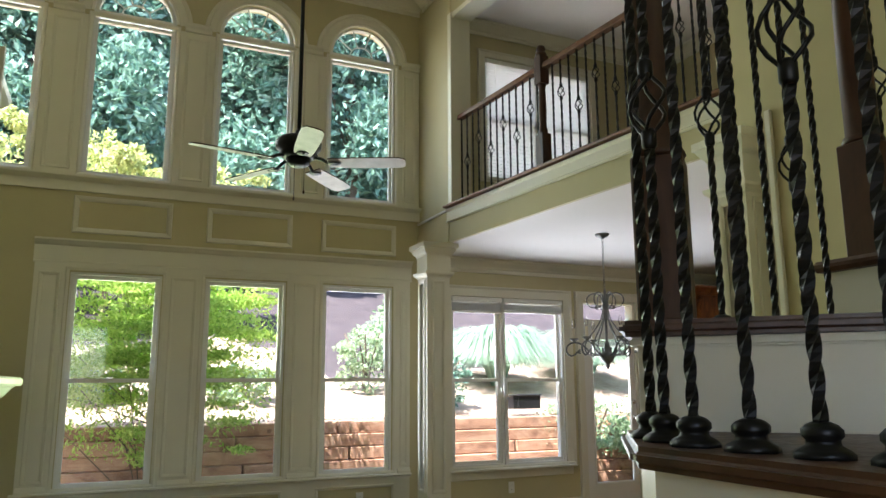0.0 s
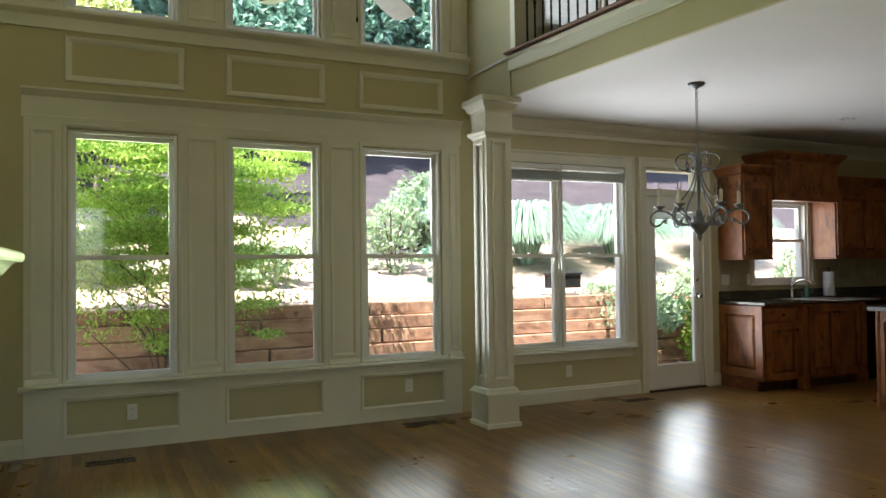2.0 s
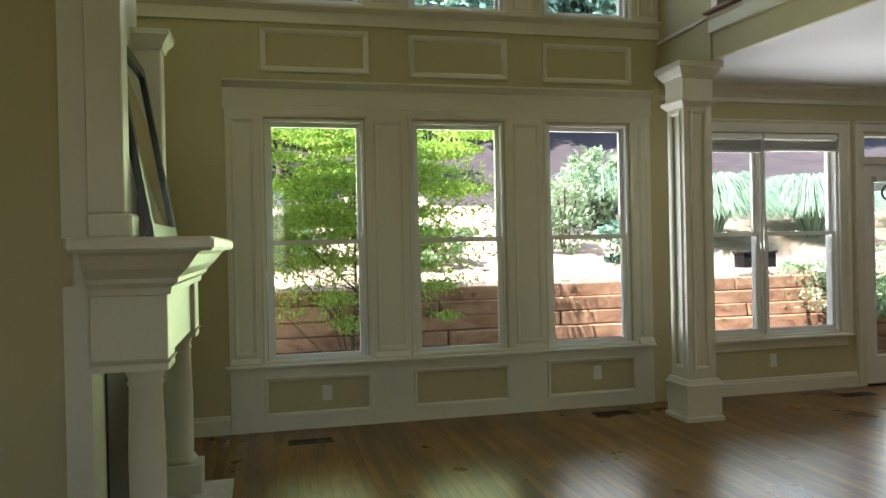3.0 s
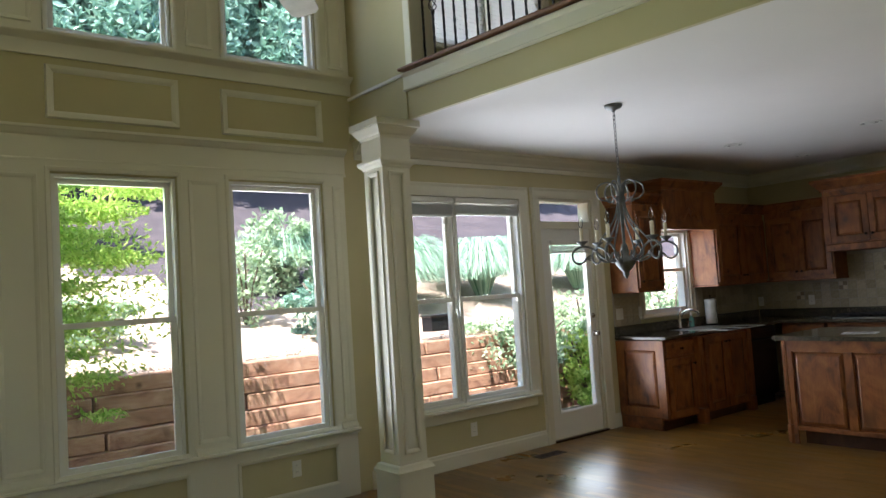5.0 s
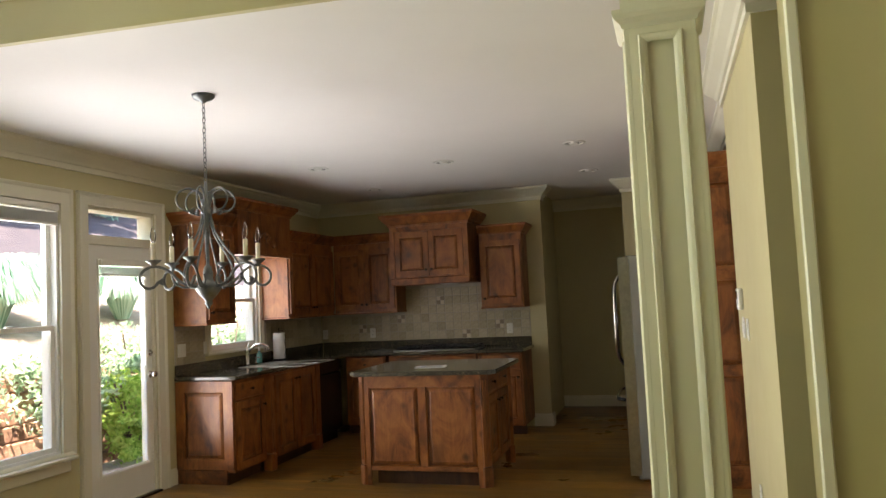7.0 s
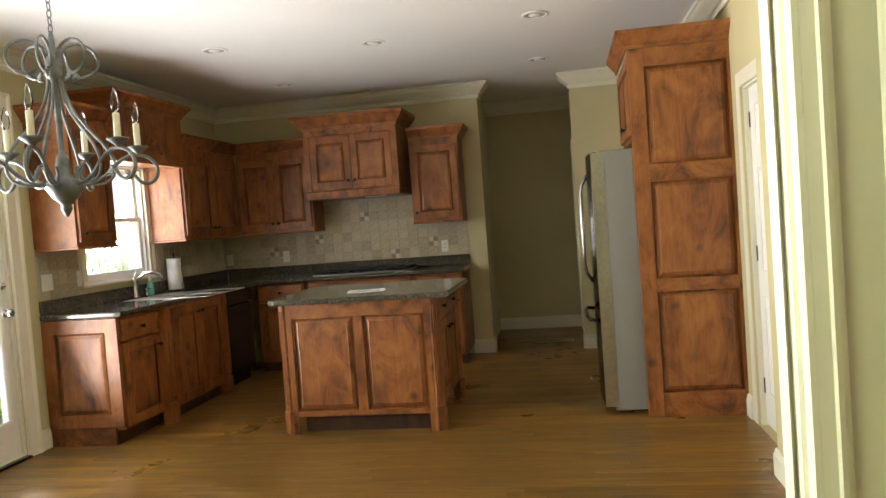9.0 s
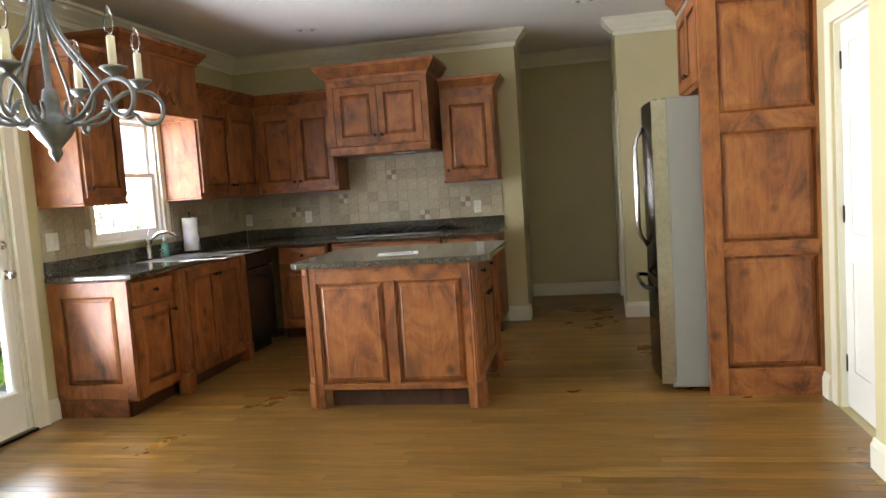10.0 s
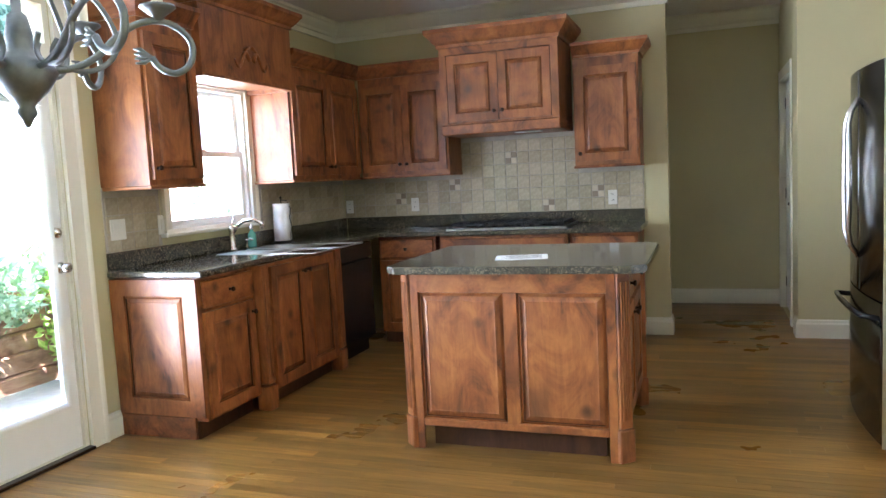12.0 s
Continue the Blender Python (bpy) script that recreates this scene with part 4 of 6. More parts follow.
t = thing("worktop", "dark speckled granite worktop on the wall cabinets", "worktop")
part("slab", boxes((6.185, 9.09, 6.865, 7.49, 0.885, 0.922), bevel=0.008), GRANITE, t)
part("slab", boxes((8.445, 9.09, 4.82, 6.864, 0.885, 0.922), bevel=0.008), GRANITE, t)
part("upstand", boxes((6.20, 9.07, 7.47, 7.492, 0.9225, 1.02), bevel=0.003), GRANITE, t)
part("upstand", boxes((9.07, 9.092, 4.84, 7.469, 0.9225, 1.02), bevel=0.003), GRANITE, t)
t = thing("sink", "stainless double-bowl sink set in the granite", "sink")
for a, b in ((6.94, 7.25), (7.28, 7.60)):
    bm = pierced(bmesh.new(), 0, b - a, 0, 0.38, [(0.022, b - a - 0.022, 0.022, 0.358)], 0, 0.006)
    part("rim", bm, STEEL, t, at=pose(a, 6.99, 0.9295, -90) @ pose(0, 0, 0) @ Matrix.Scale(-1, 4, (0, 0, 1)))
    part("bowl", boxes((a + 0.024, b - 0.024, 7.013, 7.347, 0.9225, 0.9245)), STEEL, t)
t = thing("faucet", "brushed nickel single-lever kitchen faucet", "faucet", at=pose(7.24, 7.41, 0.922))
part("body", lathe(bmesh.new(), [(0.032, 0), (0.030, 0.012), (0.022, 0.02), (0.021, 0.13), (0.024, 0.15), (0.018, 0.165)], 16), CHROME, t)
part("spout", tube(bmesh.new(), [(0, 0, 0.10), (0.01, -0.03, 0.16), (0.02, -0.09, 0.20), (0.03, -0.16, 0.205), (0.037, -0.21, 0.18), (0.039, -0.225, 0.15)], 0.013, 10), CHROME, t)
part("lever", tube(bmesh.new(), [(0, 0, 0.155), (0.012, 0.0, 0.19), (0.05, 0.012, 0.225)], 0.007, 8, [0.011, 0.007, 0.006]), CHROME, t)
t = thing("soap_dispenser", "nickel soap dispenser beside the faucet", "soap dispenser", at=pose(7.40, 7.41, 0.922))
part("pump", lathe(bmesh.new(), [(0.018, 0), (0.016, 0.01), (0.009, 0.015), (0.009, 0.05), (0.014, 0.055), (0.012, 0.065)], 12), CHROME, t)
part("nozzle", tube(bmesh.new(), [(0, 0, 0.06), (0.0, -0.03, 0.065), (0.0, -0.05, 0.058)], 0.005, 8), CHROME, t)
t = thing("soap_bottle", "small teal soap bottle on the worktop", "bottle", at=pose(7.50, 7.43, 0.922))
part("bottle", lathe(bmesh.new(), [(0.028, 0), (0.03, 0.01), (0.028, 0.09), (0.012, 0.115), (0.012, 0.125)], 14), plain("teal_soap", (0.16, 0.48, 0.42), 0.2), t)
part("cap", lathe(bmesh.new(), [(0.013, 0.125), (0.013, 0.145), (0.006, 0.15), (0.006, 0.165)], 12), PLASTIC, t)
t = thing("paper_towel_holder", "wire paper towel holder with a white roll", "paper towel", at=pose(7.83, 7.38, 0.922))
part("roll", lathe(bmesh.new(), [(0.062, 0.012), (0.065, 0.016), (0.065, 0.285), (0.062, 0.29), (0.02, 0.29)], 24), plain("white_paper", (0.82, 0.82, 0.80), 0.9), t)
part("wire_base", lathe(bmesh.new(), [(0.075, 0), (0.078, 0.004), (0.075, 0.009), (0.02, 0.011)], 20), IRON, t)
part("wire_arm", tube(bmesh.new(), [(-0.01, -0.072, 0.008), (-0.012, -0.072, 0.06), (0.012, -0.074, 0.11), (-0.012, -0.074, 0.18), (0.01, -0.072, 0.25), (0.0, -0.05, 0.31), (0, 0, 0.315)], 0.0035, 6), IRON, t)
part("finial", lathe(bmesh.new(), [(0.004, 0.29), (0.004, 0.32), (0.011, 0.33), (0.004, 0.342)], 10), IRON, t)

t = thing("cooktop", "black gas cooktop with cast iron grates", "cooktop", at=pose(8.55, 5.37, 0.922))
part("tray", boxes((0, 0.50, 0, 0.97, 0.0005, 0.012), bevel=0.004), STEEL, t)
part("glass", boxes((0.015, 0.485, 0.015, 0.955, 0.0125, 0.016)), BLACK, t)
for k in range(3):
    y0 = 0.03 + k * 0.31
    g_ = bmesh.new()
    for i in range(4):
        box(g_, 0.04 + 0.12 * i, 0.052 + 0.12 * i, y0, y0 + 0.29, 0.030, 0.045)
    for i in range(4):
        box(g_, 0.04, 0.44, y0 + 0.093 * i, y0 + 0.012 + 0.093 * i, 0.0305, 0.0455)
    for i in (0.04, 0.428):
        for j in (0, 0.278):
            box(g_, i, i + 0.012, y0 + j, y0 + j + 0.012, 0.0165, 0.0305)
    part("grate", g_, IRON, t)
    for i in (0.14, 0.35):
        part("burner", lathe(bmesh.new(), [(0.045, 0.0165), (0.042, 0.024), (0.03, 0.028)], 16, (i, y0 + 0.145, 0)), BLACK, t)
for k in range(5):
    part("control_knob", lathe(bmesh.new(), [(0.018, 0.0165), (0.016, 0.036), (0.012, 0.038)], 12, (0.030, 0.28 + 0.1 * k, 0)), BLACK, t)

# wall cabinets
UP0, UP1 = 1.38, 2.19
upper_unit("stained alder wall cabinet beside the kitchen window", pose(6.21, 7.16, 0), 0.45, 0.335, UP0, 2.26, 1, (True, False))
t = thing("valance", "stained alder valance with carved scroll over the window", "valance", at=pose(6.66, 7.11, 0))
part("board", boxes((0, 1.0, 0.0, 0.05, 2.0, 2.42), (0, 0.02, 0.05, 0.385, 2.0, 2.42), (0.98, 1.0, 0.05, 0.385, 2.0, 2.42)), ALDER, t)
part("soffit", boxes((0.02, 0.98, 0.052, 0.385, 2.03, 2.05)), ALDER, t)
part("crown", crown_wood([(0, 0.385, 2.42), (0, 0, 2.42), (1.0, 0, 2.42), (1.0, 0.385, 2.42)]), ALDER_H, t)
part("bottom_bead", boxes((0.0, 1.0, -0.008, 0.0, 2.0, 2.02), bevel=0.003), ALDER_H, t)
for s in (-1, 1):
    bm = bmesh.new()
    tube(bm, [(0.5 + s * (0.02 + 0.16 * q / 10), -0.006, 2.14 + 0.05 * math.sin(q * 0.62)) for q in range(11)], 0.012, 6, [0.016 - 0.001 * q for q in range(11)])
    tube(bm, [(0.5 + s * (0.03 + 0.035 * math.sin(q * 0.5)), -0.006, 2.17 + 0.008 * q) for q in range(8)], 0.010, 6)
    part("carving", bm, ALDER, t, "carved scroll ornament")
upper_unit("stained alder wall cabinet between window and corner", pose(7.665, 7.16, 0), 1.10, 0.335, UP0, UP1, 2, (False, False))
upper_unit("stained alder wall cabinet in the corner by the hood", pose(8.765, 7.14, 0, 0, 0, -90), 0.79, 0.33, UP0, UP1, 2, (False, False))
upper_unit("narrow stained alder wall cabinet by the hall", pose(8.765, 5.33, 0, 0, 0, -90), 0.49, 0.33, UP0, UP1, 1, (False, True))
t = thing("range_hood", "stained alder hood cabinet over the cooktop", "hood", at=pose(8.55, 6.32, 0, 0, 0, -90))
HW = 0.925
part("body", boxes((0.0, HW, 0.002, 0.55, 1.69, 2.33)), ALDER, t)
part("bottom_rail", boxes((-0.004, HW + 0.004, -0.022, 0.54, 1.665, 1.745), bevel=0.008), ALDER_H, t)
for k in range(2):
    x = 0.06 + k * 0.405
    door_part(t, 0.40, 0.50, x, 1.765, 0.0, (x + (0.37 if k == 0 else 0.03), 1.83))
part("stile", boxes((0.0, 0.055, -0.018, 0.0, 1.75, 2.33)), ALDER, t)
part("stile", boxes((HW - 0.055, HW, -0.018, 0.0, 1.75, 2.33)), ALDER, t)
part("frieze", boxes((0.0, HW, -0.02, 0.0, 2.275, 2.33)), ALDER_H, t)
part("crown", crown_wood([(0, 0.55, 2.33), (0, -0.02, 2.33), (HW, -0.02, 2.33), (HW, 0.55, 2.33)], 1.25), ALDER_H, t)
part("hood_light", boxes((0.55, 0.75, 0.1, 0.2, 1.66, 1.666)), PLASTIC, t)

# island
t = thing("island", "stained knotty alder kitchen island with raised panels", "island", at=pose(6.37, 5.80, 0, 0, 0, -90))
IW, ID = 1.06, 0.88
part("body", boxes((0.03, IW - 0.03, 0.004, ID, 0.13, 0.888)), ALDER, t)
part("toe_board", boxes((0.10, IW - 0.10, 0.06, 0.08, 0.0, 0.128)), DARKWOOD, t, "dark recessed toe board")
part("top_rail", boxes((0.075, IW - 0.075, -0.02, 0.0, 0.79, 0.886)), ALDER_H, t)
part("bottom_rail", boxes((0.075, IW - 0.075, -0.02, 0.0, 0.118, 0.155), bevel=0.004), ALDER_H, t)
part("stile", boxes((0.036, 0.0745, -0.02, 0.0, 0.0, 0.886)), ALDER, t)
part("stile", boxes((IW - 0.0745, IW - 0.036, -0.02, 0.0, 0.0, 0.886)), ALDER, t)
part("mullion", boxes((0.505, 0.57, -0.02, 0.0, 0.156, 0.789)), ALDER, t)
for a, b in ((0.076, 0.504), (0.571, IW - 0.076)):
    bm = frame_bead(bmesh.new(), a, b, 0.156, 0.789, -0.019, 0.016, -0.012)
    part("panel_moulding", bm, ALDER, t)
    fr, pn = panel_front(b - a + 0.11, 0.633 + 0.11, a - 0.055, 0.156 - 0.055, 0.06)
    fr.free()
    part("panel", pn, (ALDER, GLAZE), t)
for x, y, r in ((0.018, 0.018, -45), (IW - 0.018, 0.018, 45), (0.018, ID, -135), (IW - 0.018, ID, 135)):
    m = pose(x, y, 0, 0, 0, r)
    p = part("corner_post", boxes((-0.035, 0.035, -0.03, 0.02, 0.16, 0.886), bevel=0.004), ALDER, t, at=m)
    part("foot", boxes((-0.042, 0.042, -0.037, 0.026, 0.0, 0.158), bevel=0.006), ALDER, p)
    for k in range(4):
        part("flute", boxes((-0.024 + 0.0145 * k, -0.0165 + 0.0145 * k, -0.036, -0.030, 0.2, 0.84), bevel=0.002), ALDER, p)
side = part("side_rail", boxes((IW - 0.03, IW - 0.012, 0.05, ID - 0.03, 0.13, 0.886)), ALDER, t)
for k in range(2):
    m = pose(IW - 0.012, 0.06 + 0.39 * k, 0, 0, 0, 90)
    for z0, z1 in ((0.72, 0.87),):
        dp = part("drawer_front", bevelled(boxes((0.0, 0.375, -0.02, 0.0, z0, z1)), 0.006), ALDER_H, t, at=m)
        part("knob", KNOB, None, dp, "dark bronze knob", at=pose(0.19, -0.02, (z0 + z1) / 2, 90))
    fr, pn = panel_front(0.375, 0.53, 0.0, 0.165)
    dp = part("door", fr, ALDER, t, at=m)
    part("panel", pn, (ALDER, GLAZE), dp)
    part("knob", KNOB, None, dp, "dark bronze knob", at=pose(0.33 if k == 0 else 0.045, -0.02, 0.63, 90))
h = part("handle", tube(bmesh.new(), [(-0.005, 0.16, 0.80), (-0.045, 0.16, 0.79), (-0.045, 0.16, 0.36), (-0.005, 0.16, 0.35)], 0.008, 8), CHROME, t, "long steel appliance handle")
t = thing("island_worktop", "dark speckled granite island top with clipped corners", "worktop")
bm = bmesh.new()
c = 0.055
ring = [(6.26 + c, 4.63), (7.30 - c, 4.63), (7.30, 4.63 + c), (7.30, 5.87 - c), (7.30 - c, 5.87), (6.26 + c, 5.87), (6.26, 5.87 - c), (6.26, 4.63 + c)]
lo, hi = [bm.verts.new((x, y, 0.889)) for x, y in ring], [bm.verts.new((x, y, 0.925)) for x, y in ring]
bm.faces.new(lo[::-1]), bm.faces.new(hi)
for i in range(8):
    bm.faces.new((lo[i], lo[(i + 1) % 8], hi[(i + 1) % 8], hi[i]))
part("slab", bevelled(bm, 0.007, 2), GRANITE, t)
t = thing("paper_sheet", "printed white sheet lying on the island", "paper", at=pose(6.62, 5.26, 0.926, 0, 0, 12))
part("sheet", boxes((-0.10, 0.10, -0.13, 0.13, 0, 0.0015)), plain("white_print_paper", (0.80, 0.80, 0.78), 0.8), t)
for k in range(6):
    part("text_bar", boxes((-0.07 + 0.026 * k, -0.06 + 0.026 * k, -0.10, 0.10 - 0.02 * (k % 3), 0.0016, 0.0022)), plain("grey_print", (0.3, 0.3, 0.3), 0.8) if k == 0 else bpy.data.materials["grey_print"], t)

# tall pantry side, fridge, oven tower
t = thing("pantry_cabinet", "tall stained alder cabinet end beside the fridge", "cabinet", at=pose(6.55, 3.40, 0, 0, 0, -90))
PW = 0.62
part("side", boxes((0, PW, 0.003, 0.06, 0.0, 2.38)), ALDER, t)
part("stile", boxes((0, 0.095, -0.017, 0.0025, 0.0, 2.38)), ALDER, t)
part("stile", boxes((PW - 0.018, PW, -0.017, 0.0025, 0.0, 2.38)), ALDER, t)
for z0, z1 in ((0.0, 0.16), (0.82, 0.90), (1.53, 1.635), (2.265, 2.38)):
    part("rail", boxes((0.0955, PW - 0.0185, -0.017, 0.0025, z0, z1)), ALDER_H, t)
for z0, z1 in ((0.16, 0.82), (0.90, 1.53), (1.635, 2.265)):
    part("panel_moulding", frame_bead(bmesh.new(), 0.0955, PW - 0.0185, z0, z1, -0.016, 0.016, -0.012), ALDER, t)
    fr, pn = panel_front(PW - 0.114 + 0.11, z1 - z0 + 0.11, 0.0955 - 0.055, z0 - 0.055, 0.06, y=0.004)
    fr.free()
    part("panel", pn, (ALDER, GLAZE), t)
part("crown", crown_wood([(-0.001, 0.9, 2.38), (-0.001, -0.018, 2.38), (PW, -0.018, 2.38)]), ALDER_H, t)
t = thing("fridge_cabinet", "stained alder cabinet over the fridge", "cabinet", at=pose(7.52, 3.38, 0, 0, 0, 180))
part("body", boxes((0, 0.905, 0.002, 0.58, 1.82, 2.38)), ALDER, t)
for k in range(2):
    door_part(t, 0.43, 0.50, 0.02 + 0.434 * k, 1.85, 0.0, (0.42 if k == 0 else 0.49, 1.92))
t = thing("oven_tower", "alder tower with black double wall oven", "oven", at=pose(8.26, 3.22, 0, 0, 0, 180))
part("body", boxes((0, 0.72, 0.002, 0.43, 0.0, 2.2)), ALDER, t)
part("crown", crown_wood([(0, 0.43, 2.2), (0, 0, 2.2), (0.72, 0, 2.2)]), ALDER_H, t)
for k in range(2):
    door_part(t, 0.33, 0.50, 0.02 + 0.34 * k, 1.66, 0.0, (0.32 if k == 0 else 0.39, 1.72))
for z0, z1, n in ((1.47, 1.63, "control_panel"), (1.03, 1.46, "oven_door"), (0.55, 1.02, "oven_door")):
    o = part(n, bevelled(boxes((0.02, 0.70, -0.03, 0.0, z0, z1)), 0.005), BLACK, t)
    if n == "oven_door":
        part("handle", tube(bmesh.new(), [(0.06, -0.03, z1 - 0.05), (0.06, -0.07, z1 - 0.05), (0.66, -0.07, z1 - 0.05), (0.66, -0.03, z1 - 0.05)], 0.011, 8), BLACK, o)
drawer_part(t, 0.68, 0.28, 0.02, 0.22, 0.0)

t = thing("fridge", "stainless french-door fridge with grey sides", "fridge", at=pose(7.505, 3.70, 0, 0, 0, 180))
part("cabinet", boxes((0.0, 0.885, 0.09, 0.86, 0.03, 1.76), bevel=0.006), GREYSIDE, t, "grey enamel fridge body")
part("gasket", boxes((0.01, 0.875, 0.07, 0.09, 0.05, 1.74)), BLACK, t)
DARKSTEEL = plain("dark_stainless", (0.20, 0.20, 0.20), 0.20, 1.0, 200)


def bowed(x0, x1, z0, z1, bow):
    bm = bmesh.new()
    n = 10
    f, b = [], []
    for k in range(n + 1):
        x = x0 + (x1 - x0) * k / n
        u = x / 0.885 * 2 - 1
        y = 0.012 + bow * u * u
        f.append((bm.verts.new((x, y, z0)), bm.verts.new((x, y, z1))))
        b.append((bm.verts.new((x, 0.07, z0)), bm.verts.new((x, 0.07, z1))))
    for k in range(n):
        for p in (bm.faces.new((f[k][0], f[k + 1][0], f[k + 1][1], f[k][1])), bm.faces.new((b[k + 1][0], b[k][0], b[k][1], b[k + 1][1]))):
            p.smooth = True
        bm.faces.new((f[k][1], f[k + 1][1], b[k + 1][1], b[k][1])), bm.faces.new((f[k + 1][0], f[k][0], b[k][0], b[k + 1][0]))
    bm.faces.new((f[0][0], f[0][1], b[0][1], b[0][0])), bm.faces.new((f[n][1], f[n][0], b[n][0], b[n][1]))
    return bm


for a, b, s in ((0.002, 0.440, -1), (0.444, 0.883, 1)):
    d = part("fridge_door", bowed(a, b, 0.70, 1.755, 0.035), DARKSTEEL, t, "dark reflective steel door")
    pts = [(0.4425 + s * (0.012 + 0.055 * math.sin(math.pi * q / 12)), 0.012 - 0.052 * min(1, 3 * math.sin(math.pi * q / 12)), 0.86 + 0.76 * q / 12) for q in range(13)]
    part("handle", tube(bmesh.new(), pts, 0.013, 8), CHROME, d, "bowed chrome handle")
d = part("freezer_drawer", bowed(0.002, 0.883, 0.05, 0.69, 0.035), DARKSTEEL, t, "dark reflective steel drawer")
part("handle", tube(bmesh.new(), [(0.10, 0.03, 0.62), (0.12, -0.035, 0.63), (0.3, -0.05, 0.635), (0.58, -0.05, 0.635), (0.76, -0.035, 0.63), (0.78, 0.03, 0.62)], 0.013, 8), BLACK, d, "dark bar handle")
part("side_trim", boxes((0.8835, 0.8865, 0.03, 0.115, 0.055, 1.75)), STEEL, t)

# white doors
def panel_door(n, label, at, w, h, hinge_left=True, lever=True):
    d = tagged(new("door_%d" % n), label, "door", kind="structure")
    d.matrix_basis = at
    holes, xs_ = [], ((0.11, w / 2 - 0.05), (w / 2 + 0.05, w - 0.11))
    for a, b in xs_:
        holes += [(a, b, 0.22, 0.80), (a, b, 0.95, 1.55), (a, b, 1.68, h - 0.11)]
    leaf = part("door_leaf", pierced(bmesh.new(), 0, w, 0.012, h, holes, 0.0, 0.035), SASH, d)
    for a, b, c_, e in holes:
        bm = frame_bead(bmesh.new(), a - 0.002, b + 0.002, c_ - 0.002, e + 0.002, 0.012, 0.03, 0.008)
        box(bm, a, b, 0.012, 0.024, c_, e)
        part("panel", bm, SASH, leaf)
    bm = pierced(bmesh.new(), -0.10, w + 0.10, 0.0, h + 0.10, [(-0.02, w + 0.02, -0.1, h + 0.012)], -0.05, -0.028)
    part("door_casing", bm, TRIM, d)
    bm = boxes((-0.02, -0.003, -0.03, 0.09, 0, h), (w + 0.003, w + 0.02, -0.03, 0.09, 0, h), (-0.003, w + 0.003, -0.03, 0.09, h + 0.0005, h + 0.012))
    part("door_frame", bm, TRIM, d)
    hx = 0.0 if hinge_left else w
    for z in (0.2, 1.0, 1.8):
        part("hinge", boxes((hx - 0.008, hx + 0.010, -0.006, 0.0, z, z + 0.09)), BRONZE, d)
    lx = w - 0.06 if hinge_left else 0.06
    k = part("lever_rose", lathe(bmesh.new(), [(0.03, 0), (0.028, 0.008), (0.012, 0.012), (0.010, 0.045)], 14), BRONZE, d, at=pose(lx, 0, 0.98, 90))
    part("lever", tube(bmesh.new(), [(lx, -0.04, 0.98), (lx + (-0.05 if hinge_left else 0.05), -0.042, 0.98), (lx + (-0.11 if hinge_left else 0.11), -0.036, 0.985)], 0.008, 8), BRONZE, d)


panel_door(2, "white six-panel door in the kitchen wall", pose(6.305, 2.735, 0, 0, 0, 180), 0.77, 2.03, True)
panel_door(3, "white six-panel closet door in the back hall", pose(10.36, 3.70, 0, 0, 0, 180), 0.76, 2.03, True)
structure("door_casing_back_hall", boxes((9.262, 9.285, 4.664, 4.718, 0, 2.12), (9.33, 9.42, 4.698, 4.719, 0, 2.12), bevel=0.004), TRIM, "cream casing in the back hall", "casing")


def plate(label, at, kind="outlet", w=0.072):
    t = thing("wall_plate", label, "switch plate" if kind == "switch" else "outlet", at=at)
    part("plate", bevelled(boxes((-w / 2, w / 2, -0.006, 0, -0.058, 0.058)), 0.002), PLASTIC, t)
    if kind == "outlet":
        for z in (-0.022, 0.022):
            s_ = part("socket", boxes((-0.016, 0.016, -0.008, -0.006, z - 0.014, z + 0.014), bevel=0.001), PLASTIC, t)
            for x in (-0.006, 0.006):
                part("slot", boxes((x - 0.001, x + 0.001, -0.0084, -0.008, z - 0.004, z + 0.006)), BLACK, s_)
    else:
        n = max(1, round(w / 0.07))
        for k in range(n):
            x = (k - (n - 1) / 2) * 0.046
            part("toggle", boxes((x - 0.015, x + 0.015, -0.010, -0.006, -0.032, 0.032), bevel=0.001), PLASTIC, t)


for x, z in ((0.274, 0.265), (2.524, 0.285)):
    plate("white wall outlet under the windows", pose(x, 7.4992, z))
plate("white wall outlet by the dining window", pose(4.22, 7.4992, 0.29))
for x, n_ in ((6.30, 0.115), (6.66, 0.072)):
    plate("white switch plate on the kitchen tiles", pose(x, 7.4895, 1.145), "switch", n_)
for y in (7.44, 6.80, 5.09):
    plate("white outlet on the tiled backsplash", pose(9.0885, y, 1.118, 0, 0, -90))
plate("white double switch plate on the khaki wall", pose(5.10, 2.901, 1.25, 0, 0, 180), "switch", 0.115)
plate("white switch plate on the khaki wall", pose(4.88, 2.901, 1.25, 0, 0, 180), "switch")
plate("white wall outlet low on the khaki wall", pose(4.84, 2.901, 0.39, 0, 0, 180))
t = thing("thermostat", "white thermostat with a dark display", "thermostat", at=pose(5.12, 2.901, 1.41, 0, 0, 180))
part("case", boxes((-0.06, 0.06, -0.028, 0, -0.06, 0.06), bevel=0.006), PLASTIC, t)
part("display", boxes((-0.04, 0.03, -0.0295, -0.028, 0.0, 0.045)), plain("lcd_grey", (0.10, 0.12, 0.10), 0.2), t)


